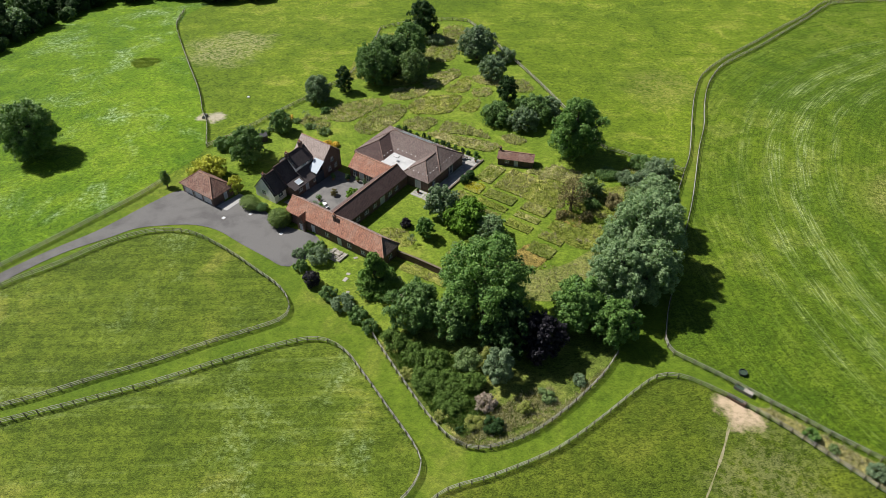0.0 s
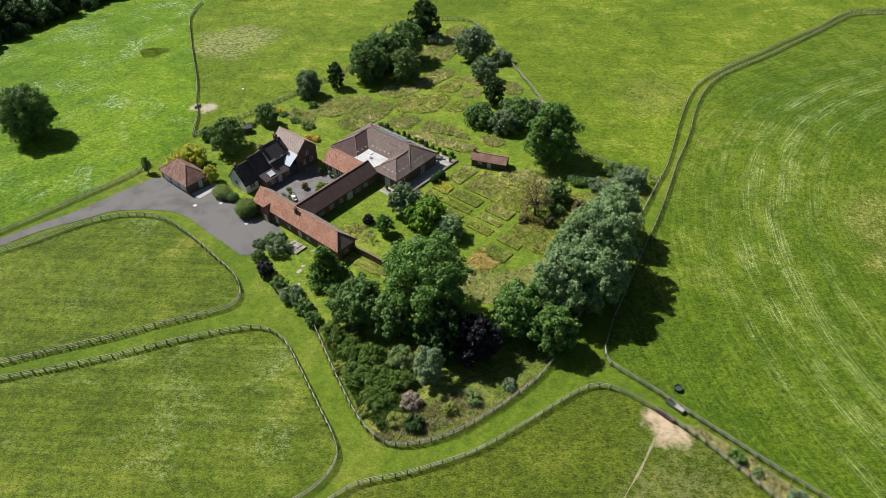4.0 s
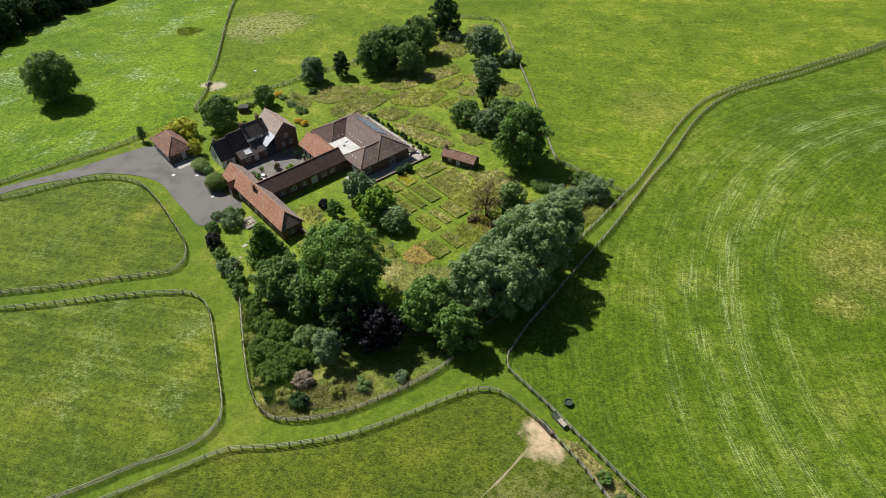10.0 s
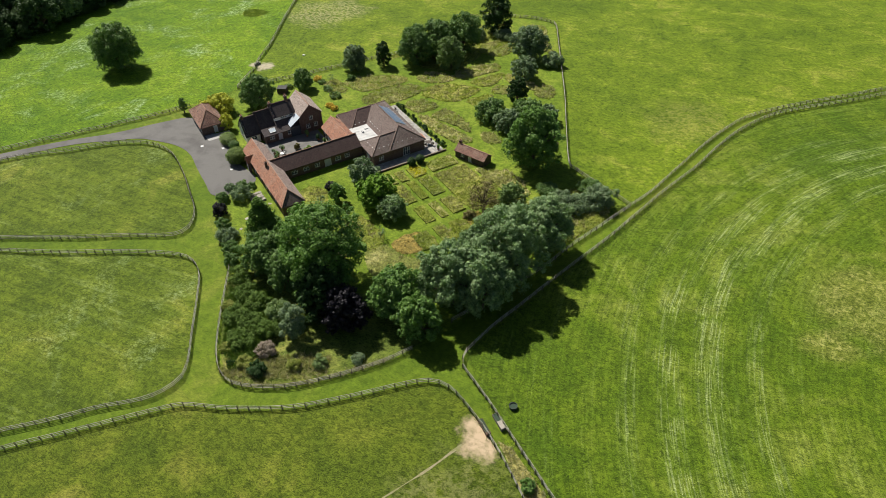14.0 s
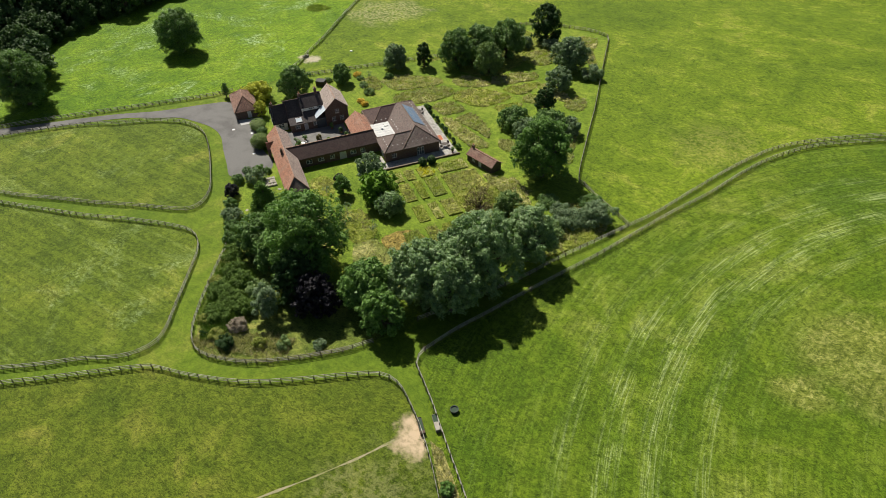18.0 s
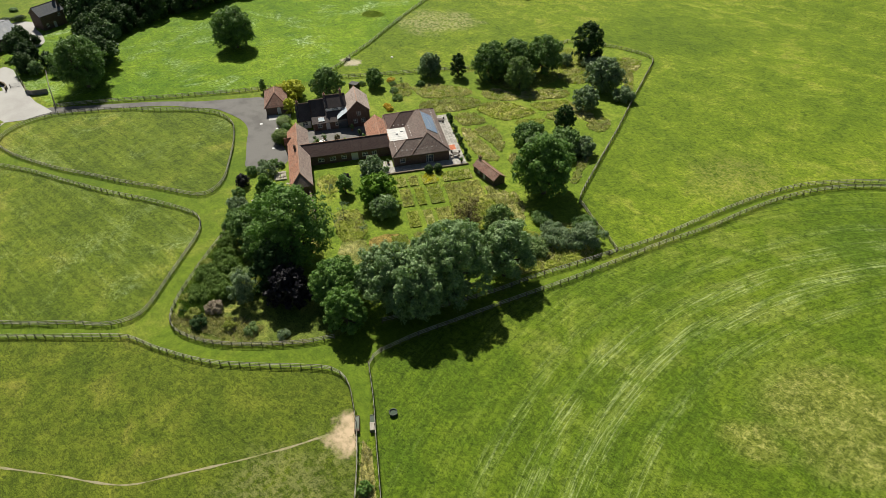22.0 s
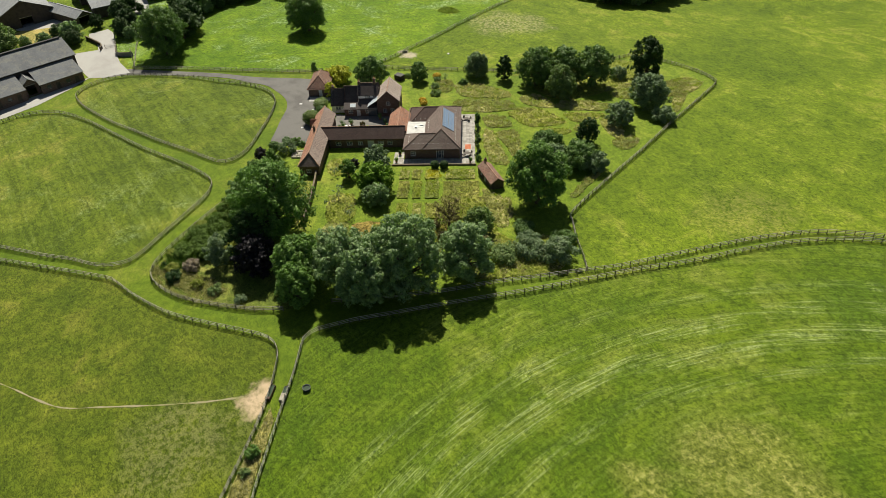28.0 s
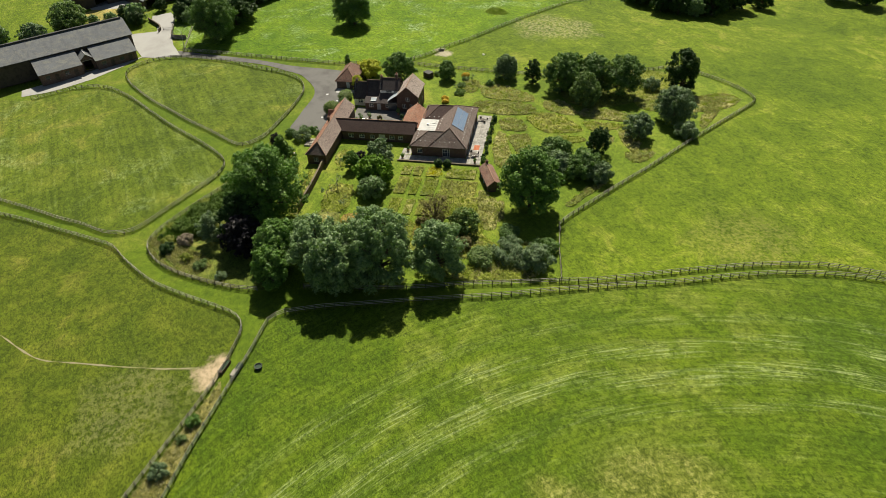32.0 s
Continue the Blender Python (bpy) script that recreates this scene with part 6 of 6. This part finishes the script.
block(s, -42.0, 1.5, 7.2, 24.0, 6.0, BOARD, gables=(0, 3.0, 0, 3.0))
roofed(s, -42.0, 1.5, 7.2, 24.0, 6.0, 9.0, "x", SHEET, METAL, (0, 0), 0.4)
part("vent_ridge", box(-41.5, 1.2, 15.2, 16.0, 9.0, 9.35), SLATE, s, "raised ridge vent")
for x, y, turn, w, l, eave, top, label in ((-180, 57.5, 6, 32, 19, 4.6, 9.0, "big dark-walled grey-roofed farm barn"), (-160.3, 72.6, 22.7, 20, 6.0, 3.3, 4.9, "narrow sheeted farm shed"), (-163.2, 86.9, 88, 12.4, 18, 4.0, 6.2, "wide low grey sheeted farm shed"), (-181.2, 86.2, 88, 13.6, 17, 4.2, 6.4, "grey sheeted farm shed behind its neighbour")):
    fb = thing("farm_shed", x, y, turn, label=label + " of the next yard", category="barn")
    block(fb, -w / 2, w / 2, -l / 2, l / 2, eave, BOARD, right=[(l / 2 - 2.5, 0, 4, 3.0, "opening")], gables=(0, top - eave, 0, top - eave))
    roofed(fb, -w / 2, w / 2, -l / 2, l / 2, eave, top, "x", SHEET_PALE, METAL, (0, 0), 0.4)
TRIM.update(window=WHITE, door=GREYDOOR)
fh = thing("brick_house", -164.8, 106.3, 97.0, label="two-storey brick house with a slate roof", category="house")
block(fh, -4.3, 4.3, -3.4, 3.4, 5.2, BRICK, front=[(1.2, 0.9, 1.0, 1.2, "window"), (3.9, 0, 1.0, 2.1, "door"), (6.2, 3.4, 1.0, 1.1, "window")], gables=(0, 2.4, 0, 2.4))
roofed(fh, -4.3, 4.3, -3.4, 3.4, 5.2, 7.6, "x", SLATE, RIDGE_DARK, (0, 0), 0.3)
chimney(fh, 3.9, 0, 6.4, 9.0)
chimney(fh, 3.9, -2.2, 5.2, 8.4)
for i, (hx_, hy_, ht_) in enumerate(((-201, 92.6, 0), (-196.5, 92.8, 0), (-192, 93.2, 0), (-187.5, 93.6, 0), (-183.2, 94.2, 10), (-179.4, 96.2, 60), (-177.6, 100.2, 80))):
    clipped(hx_, hy_, 2.2, 2.6, 1.3, ht_, YEW, 500 + i, "clipped dark hedge round the house lawn")
clipped(-190, 103, 1.3, 2.0, 1.3, 20, MAPLE, 510, "low clipped bush on the house lawn")


COPING = plain("mossy_brick_coping", (0.17, 0.125, 0.1), 0.9, var=0.3, scale=1.5, fine=7, second=(0.13, 0.13, 0.07))


def garden_wall(points, high, label, material=BRICK, name="garden_wall", gap=2.0, thick=0.3):
    """A coped wall in straight lengths."""
    line = smooth_line(points, gap)
    cx, cy = line[len(line) // 2]
    t = thing(name, cx, cy, label=label, category="wall")
    base = t.matrix_basis.translation
    for (ax, ay), (bx, by) in zip(line, line[1:]):
        d = Vector((bx - ax, by - ay))
        yaw = math.degrees(math.atan2(d.y, d.x))
        z = min(ground_z(ax, ay), ground_z(bx, by)) - base.z
        m = pose(ax - base.x, ay - base.y, z, 0, 0, yaw)
        bm = box(0, d.length, -thick / 2, thick / 2, -0.3, high - 0.1)
        bm.normal_update()
        uv_box(bm)
        part("wall_length", placed(bm, m), material, t)
        part("coping", placed(box(0, d.length, -thick / 2 - 0.05, thick / 2 + 0.05, high - 0.096, high, 0.02), m), COPING, t)
    return t


garden_wall([site(25.2, 1.6), site(30, 2.0), site(37, 2.2), site(44.5, 2.2)], 1.7, "old brick garden wall running from the barn")
garden_wall([(-136.4, 73.3), (-130.5, 75.1), (-125.5, 76.2), (-122.6, 75.0)], 1.3, "curved low wall at the yard entrance", BOARD, "yard_wall")
garden_wall([site(21.2, 19.0), site(21.2, 39.2)], 0.45, "low retaining wall round the terrace", BRICK, "terrace_wall", 3.0)
fence([(-135, 82.4), (-128, 81), (-121.5, 79.6)], "pale timber yard fence", gap=1.6)
fence([(-126, 88.4), (-116.7, 85.2), (-108, 82.6), (-101.3, 80.6)], "pale timber fence beside the great oak", gap=2.0)
GREYBOARD = plain("grey_weathered_boards", (0.2, 0.2, 0.2), 0.85, var=0.25, scale=0.8, fine=6, second=(0.13, 0.13, 0.135))
garden_wall([(-119.8, 79.6), (-114.4, 78.6), (-111.2, 82.8)], 1.5, "grey boarded pen beside the yard", GREYBOARD, "boarded_pen", 2.4, 0.12)



def field_gate(x, y, turn, wide=3.2, label="galvanised five-bar field gate"):
    gt = thing("field_gate", x, y, turn, label=label, category="gate")
    for sx in (0, wide):
        bm = bmesh.new()
        tube(bm, (sx, 0, -0.2), (sx, 0, 1.35), 0.1, 0.09, 8)
        part("gate_post", bm, POST, gt)
    for z in (0.25, 0.45, 0.66, 0.88, 1.12):
        bm = bmesh.new()
        tube(bm, (0.12, 0, z), (wide - 0.12, 0, z), 0.025, 0.025, 6)
        part("bar", bm, METAL, gt)
    bm = bmesh.new()
    tube(bm, (0.12, 0, 0.25), (wide - 0.12, 0, 1.12), 0.02, 0.02, 6)
    part("brace", bm, METAL, gt)
    return gt


field_gate(-124.0, 76.8, 70, 3.6)


def trough(x, y, turn, long, label, wide=0.6, high=0.55, lid=0.45, tank=None, top=None):
    """A galvanised tank on feet, open above, with water in it and a float box at one end."""
    t = thing("water_trough", x, y, turn, label=label, category="water trough", group="field troughs")
    w = wide / 2
    part("tank", boxes([(-long / 2, long / 2, -w, -w + 0.04, 0.08, high), (-long / 2, long / 2, w - 0.04, w, 0.08, high), (-long / 2, -long / 2 + 0.04, -w + 0.04, w - 0.04, 0.08, high), (long / 2 - 0.04, long / 2, -w + 0.04, w - 0.04, 0.08, high), (-long / 2, long / 2, -w, w, 0.04, 0.08)]), tank or TANK, t)
    part("water", box(-long / 2 + 0.04, long / 2 - 0.04, -w + 0.04, w - 0.04, 0.085, high - 0.1), WATER, t)
    for sx in (-long / 2 + 0.2, long / 2 - 0.2):
        part("foot", box(sx - 0.08, sx + 0.08, -w, w, -0.1, 0.04), STONE, t)
    part("float_box", box(long / 2 - lid, long / 2, -w - 0.02, w + 0.02, high, high + 0.1, 0.02), top or TANK, t)
    return t


RUST = plain("rusted_tank_steel", (0.12, 0.075, 0.055), 0.8, 0.2, var=0.3, scale=2.5, fine=10, second=(0.07, 0.05, 0.042))
trough(48.0, 67.0, -42, 3.0, "long water trough with a pale lid across the fence line", 0.75, 0.65, 1.5, None, STONE)
trough(46.3, 65.3, -42, 3.0, "long rusty water trough beside bare earth", 0.75, 0.65, 0.45, RUST, RUST)
trough(-61.0, 155.2, 65, 1.8, "dark water trough on worn ground by the fence")
rt = thing("round_trough", 49.0, 70.5, label="round dark cattle trough standing in the hay field", category="water trough")
bm = bmesh.new()
ring = 20
for z0, z1, ra, rb in ((0.0, 0.6, 0.6, 0.68), (0.6, 0.6, 0.68, 0.6), (0.6, 0.12, 0.6, 0.56)):
    a = [bm.verts.new((ra * math.cos(6.2832 * i / ring), ra * math.sin(6.2832 * i / ring), z0)) for i in range(ring)]
    b2 = [bm.verts.new((rb * math.cos(6.2832 * i / ring), rb * math.sin(6.2832 * i / ring), z1)) for i in range(ring)]
    for i in range(ring):
        bm.faces.new((a[i], a[(i + 1) % ring], b2[(i + 1) % ring], b2[i]))
part("rim", bm, plain("green_black_plastic", (0.035, 0.05, 0.042), 0.6, var=0.2), rt)
bm = bmesh.new()
bm.faces.new([bm.verts.new((0.585 * math.cos(6.2832 * i / ring), 0.585 * math.sin(6.2832 * i / ring), 0.42)) for i in range(ring)])
part("water", bm, WATER, rt)


# ---- terrace, courtyard and yard details ----
terrace = tagged(new("terrace"), "paved stone terrace round the hall", "terrace", kind="structure")
tx, ty = site(8, 30)
terrace.matrix_basis = pose(tx, ty, BASE, 0, 0, AXIS)
rng = random.Random(21)
SLAB_MESH = unit_mesh("slab", box(-0.49, 0.49, -0.49, 0.49, -0.25, 0.0, 0.015), FLAG)


def pave(u0, u1, v0, v1, size, z=0.12):
    nu, nv = max(1, round((u1 - u0) / size)), max(1, round((v1 - v0) / size))
    du, dv = (u1 - u0) / nu, (v1 - v0) / nv
    for i in range(nu):
        for j in range(nv):
            u, v = u0 + (i + 0.5) * du, v0 + (j + 0.5) * dv
            p = part("slab", SLAB_MESH, None, terrace)
            x, y = site(u, v)
            p.matrix_basis = pose(u - 8, v - 30, max(ground_z(x, y) - BASE, -0.2) + z + rng.uniform(-0.01, 0.01), 0, 0, rng.choice((0, 90))) @ Matrix.Diagonal((du if du == dv else min(du, dv), min(du, dv), 1, 1))


pave(-4.4, 18.1, 35.3, 39.0, 0.75)
pave(18.15, 21.0, 19.2, 39.0, 0.73)
pave(15.0, 18.0, 19.2, 21.7, 0.78)


def pot_plant(u, v, high, r, material, seed, label, pot=True):
    x, y = site(u, v)
    z = ground_z(x, y) + 0.14
    t = thing("potted_plant", x, y, z=z, label=label, category="potted plant")
    if pot:
        bm = bmesh.new()
        tube(bm, (0, 0, 0), (0, 0, 0.45), 0.2, 0.28, 10)
        part("pot", bm, TERRACOTTA, t)
    g = np.random.default_rng(seed)
    lobes = [(np.array((g.uniform(-0.3, 0.3) * r, g.uniform(-0.3, 0.3) * r, 0.4 + high * q)), r * g.uniform(0.6, 0.9)) for q in (0.2, 0.4, 0.6, 0.75)]
    v_, f_ = leaf_cloud(g, lobes, 260, 0.2)
    part("foliage", from_arrays("foliage", v_, f_, material), None, t)
    return t


for i in range(13):
    x, y = site(-4.0 + 1.9 * i, 39.7 + 0.3 * math.sin(i * 2.1))
    shrub(x, y, 1.2 + 0.3 * math.sin(i * 1.7), 0.62 + 0.12 * math.cos(i), YEW if i % 3 else MAPLE, 300 + i, "small round shrub edging the terrace", "shrub", "shrub", 0.2, 1.2, group="terrace edging shrubs")
for i, (u, v, hgt, r, m) in enumerate(((1.0, 4.2, 1.2, 0.7, SILVERL), (2.4, 4.6, 1.0, 0.6, MAPLE), (3.6, 3.8, 1.3, 0.6, OAK), (0.2, 6.4, 0.9, 0.6, OAK), (6.2, 15.8, 1.0, 0.6, MAPLE), (4.8, 16.2, 1.2, 0.6, SILVERL), (2.6, 16.4, 0.9, 0.5, OAK), (0.4, 15.6, 1.1, 0.6, YEW), (-2.4, 13.8, 1.4, 0.6, OAK), (16.2, 20.6, 0.8, 0.4, OAK), (19.8, 20.0, 0.8, 0.5, MAPLE), (20.0, 37.8, 0.9, 0.5, OAK))):
    pot_plant(u, v, hgt, r, m, 330 + i, "leafy green plant in a terracotta pot")
x, y = site(5.6, 11.2)
shrub(x, y, 2.4, 1.5, LIME, 350, "bright bushy shrub in the courtyard bed", "bush", "bush", 0.28)
x, y = site(1.6, 9.6)
shrub(x, y, 1.8, 0.8, BROWNL, 351, "reddish shrub standing in the courtyard", "bush", "bush", 0.24)


def garden_table(u, v, turn, r=0.6, material=None, label="round pale metal garden table"):
    x, y = site(u, v)
    t = thing("garden_table", x, y, turn, ground_z(x, y) + 0.14, label, "table")
    bm = bmesh.new()
    tube(bm, (0, 0, 0.7), (0, 0, 0.74), r, r, 16)
    part("tabletop", bm, material or WHITE, t)
    bm = bmesh.new()
    tube(bm, (0, 0, 0.05), (0, 0, 0.7), 0.05, 0.05, 8)
    part("pedestal", bm, METAL, t)
    bm = bmesh.new()
    tube(bm, (0, 0, 0), (0, 0, 0.05), 0.3, 0.26, 12)
    part("foot", bm, METAL, t)
    return t


def garden_chair(u, v, turn, material, label="dark garden chair on the terrace"):
    x, y = site(u, v)
    t = thing("garden_chair", x, y, turn, ground_z(x, y) + 0.14, label, "chair", "garden chairs")
    for sx in (-0.24, 0.24):
        for sy in (-0.22, 0.22):
            part("leg", box(sx - 0.025, sx + 0.025, sy - 0.025, sy + 0.025, 0, 0.42), material, t)
    part("seat", box(-0.28, 0.28, -0.26, 0.26, 0.42, 0.48, 0.015), material, t)
    part("backrest", placed(box(-0.28, 0.28, -0.02, 0.03, 0, 0.5, 0.01), pose(0, 0.26, 0.46, -10, 0, 0)), material, t)
    return t


DARKWOOD = plain("dark_teak", (0.07, 0.055, 0.045), 0.7, var=0.25)
for u, v in ((-1.5, 36.8), (16.8, 37.0)):
    garden_table(u, v, 10, 0.65, DARKWOOD, "round dark teak table on the terrace")
    for k in range(4):
        a = k * 90 + 30
        garden_chair(u + math.cos(radians(a)) * 1.05, v + math.sin(radians(a)) * 1.05, a - 90 + AXIS, DARKWOOD)
garden_table(2.6, 5.4, 0, 0.55, WHITE, "round white table in the courtyard")
garden_chair(3.6, 5.2, 40, WHITE, "white garden chair in the courtyard")
garden_chair(1.8, 6.2, 200, WHITE, "white garden chair beside the table")


def bench(u, v, turn, label="weathered timber garden bench"):
    x, y = site(u, v)
    t = thing("bench", x, y, turn, ground_z(x, y) + 0.12, label, "bench")
    for sx in (-0.7, 0.7):
        part("bench_end", boxes([(sx - 0.04, sx + 0.04, -0.25, 0.25, 0, 0.42), (sx - 0.04, sx + 0.04, 0.2, 0.26, 0.42, 0.9)]), TIMBER, t)
    for k in range(4):
        part("slat", box(-0.75, 0.75, -0.24 + k * 0.12, -0.15 + k * 0.12, 0.424, 0.45), TIMBER, t)
    for k in range(3):
        part("back_slat", box(-0.75, 0.75, 0.15, 0.19, 0.52 + k * 0.13, 0.61 + k * 0.13), TIMBER, t)
    return t


bench(6.6, 7.4, AXIS + 90)
x, y = site(12.5, 37.2)
rug = thing("sun_mat", x, y, AXIS, ground_z(x, y) + 0.14, "faded orange cloth mat laid on the terrace", "mat")
part("cloth", box(-1.2, 1.2, -0.7, 0.7, 0, 0.05, 0.02), CUSHION, rug)
part("fringe", boxes([(-1.3, -1.2, -0.7, 0.7, 0.0, 0.02), (1.2, 1.3, -0.7, 0.7, 0.0, 0.02)]), WHITE, rug)

# stone steps and stepping stones beside the barn
for x, y, sx, sy, turn in ((-17.1, 99.5, 0.55, 0.35, 20), (-18.1, 95.0, 0.5, 0.4, -10), (-18.5, 93.5, 0.75, 0.5, 60), (-17.7, 90.1, 0.4, 0.4, 0)):
    st = thing("stepping_stone", x, y, turn, label="pale flat stepping stone in the lawn", category="stone", group="stepping stones")
    bm = box(-sx * 0.75, sx * 0.75, -sy * 0.75, sy * 0.75, -0.1, 0.14, 0.04)
    part("stone", bm, SLAB, st)
steps = thing("stone_steps", -20.6, 100.2, AXIS, label="weathered platform of uneven stones with two steps", category="steps")
for r in range(3):
    for c in range(4):
        x, y, z = -1.7 + 0.86 * c + rng.uniform(-0.07, 0.07), -0.55 + 0.72 * r + rng.uniform(-0.06, 0.06), 0.3 + rng.uniform(-0.06, 0.09)
        bm = box(-0.4, 0.4, -0.33, 0.33, -0.5, 0.0, 0.05)
        for v in bm.verts:
            v.co.x *= rng.uniform(0.86, 1.08)
            v.co.y *= rng.uniform(0.86, 1.08)
        part("stone", placed(bm, pose(x, y, z, rng.uniform(-4, 4), rng.uniform(-4, 4), rng.uniform(-9, 9))), STONE, steps)
for k in range(2):
    part("tread", box(-1.9, 1.2, -1.34 - 0.36 * k, -0.99 - 0.36 * k, -0.2, 0.2 - 0.13 * k, 0.03), STONE, steps)
part("kerb", box(1.32, 1.55, -1.4, 1.3, -0.1, 0.42, 0.03), STONE, steps)

# sheltered hollow in the clover field, marker stones
HOLLOW = grass("hollow_rushes", (0.075, 0.12, 0.008), (0.13, 0.18, 0.014), (0.2, 0.19, 0.04), 0.5, None)
patch("hollow", [(-92.6, 190.2), (-91, 193.2), (-88.6, 194.4), (-85.6, 193.2), (-83.8, 190.6), (-85.2, 187.6), (-88.6, 186.4), (-91.4, 187.6)], HOLLOW, 0.07, "round dark green hollow in the pasture", "hollow")
tufts("rushes", in_ellipse(random.Random(3), -88.2, 190.4, 4.4, 3.8, 0, 8), leaves("rush_blades", (0.09, 0.14, 0.012), (0.17, 0.22, 0.03), 0.7, 0.35), "dark rushes growing in a round hollow", 280, 0.22)
wm = thing("salt_lick", -52.2, 166.1, label="small white salt block in the grass", category="salt block")
part("block", box(-0.35, 0.35, -0.3, 0.3, -0.05, 0.3, 0.05), WHITE, wm)
part("tray", box(-0.42, 0.42, -0.37, 0.37, -0.08, -0.045), TIMBER, wm)


def sapling(x, y, high, seed, label="spindly young fruit tree with few leaves"):
    g = np.random.default_rng(seed)
    t = thing("sapling", x, y, label=label, category="tree", group="orchard saplings")
    bm = bmesh.new()
    tube(bm, (0, 0, -0.1), (0, 0, high * 0.75), 0.07, 0.03, 6)
    ends = []
    for _ in range(9):
        a, z = g.uniform(0, 6.283), high * g.uniform(0.3, 0.7)
        e = (math.cos(a) * high * 0.32, math.sin(a) * high * 0.32, z + high * g.uniform(0.15, 0.35))
        tube(bm, (0, 0, z), e, 0.025, 0.012, 5)
        ends.append((np.array(e), 0.35))
    part("trunk", bm, STONE, t)
    v_, f_ = leaf_cloud(g, ends, 160, 0.22)
    part("crown", from_arrays("crown", v_, f_, SILVERL), None, t)
    return t


for i, (x, y, hgt) in enumerate(((3.0, 99.5, 3.4), (5.2, 96.4, 3.0), (-6.2, 103.2, 2.2), (-34.5, 153.0, 2.4), (-30.8, 146.2, 2.6), (10.6, 98.4, 2.6))):
    sapling(x, y, hgt, 400 + i)
pole = thing("utility_pole", -100.9, 80.6, label="leaning grey timber pole by the yard", category="pole")
bm = bmesh.new()
tube(bm, (0, 0, -0.5), (-0.3, 0.5, 6.5), 0.13, 0.1, 8)
part("shaft", bm, TIMBER, pole)
part("crossarm", box(-0.8, 0.2, 0.42, 0.55, 6.0, 6.12), TIMBER, pole)

bin_ = thing("compost_bin", -43.8, 143.2, 20, label="dark timber compost bin by the fence", category="compost bin")
for k in range(6):
    part("board", box(-1.2, 1.2, -0.95, -0.9, 0.05 + 0.25 * k, 0.27 + 0.25 * k), BOARD, bin_)
    part("board", box(-1.2, 1.2, 0.9, 0.95, 0.05 + 0.25 * k, 0.27 + 0.25 * k), BOARD, bin_)
    part("board", box(-1.25, -1.2, -0.9, 0.9, 0.05 + 0.25 * k, 0.27 + 0.25 * k), BOARD, bin_)
    part("board", box(1.2, 1.25, -0.9, 0.9, 0.05 + 0.25 * k, 0.27 + 0.25 * k), BOARD, bin_)
part("cover", box(-1.3, 1.3, -1.0, 1.0, 1.55, 1.6, 0.02), BLACK, bin_)

patch("garage_apron", [site(u, v) for u, v in ((-16.5, -7.6), (-13.6, -7.4), (-13.8, -1.7), (-16.0, -1.6))], CONCRETE, 0.15, "pale concrete strip at the end of the garage", "apron", closed_smooth=False)
for x, y in ((-40.6, 113.6), (-33.0, 107.0), (-46.0, 112.4)):
    cover = thing("manhole_cover", x, y, AXIS, ground_z(x, y) + 0.12, "pale square manhole cover set in the tarmac", "manhole cover", "drive covers")
    part("frame", boxes([(-0.4, 0.4, -0.4, -0.33, 0.0, 0.03), (-0.4, 0.4, 0.33, 0.4, 0.0, 0.03), (-0.4, -0.33, -0.33, 0.33, 0.0, 0.03), (0.33, 0.4, -0.33, 0.33, 0.0, 0.03)]), STONE, cover)
    part("plate", box(-0.32, 0.32, -0.32, 0.32, 0.0, 0.024, 0.005), GREYDOOR, cover)
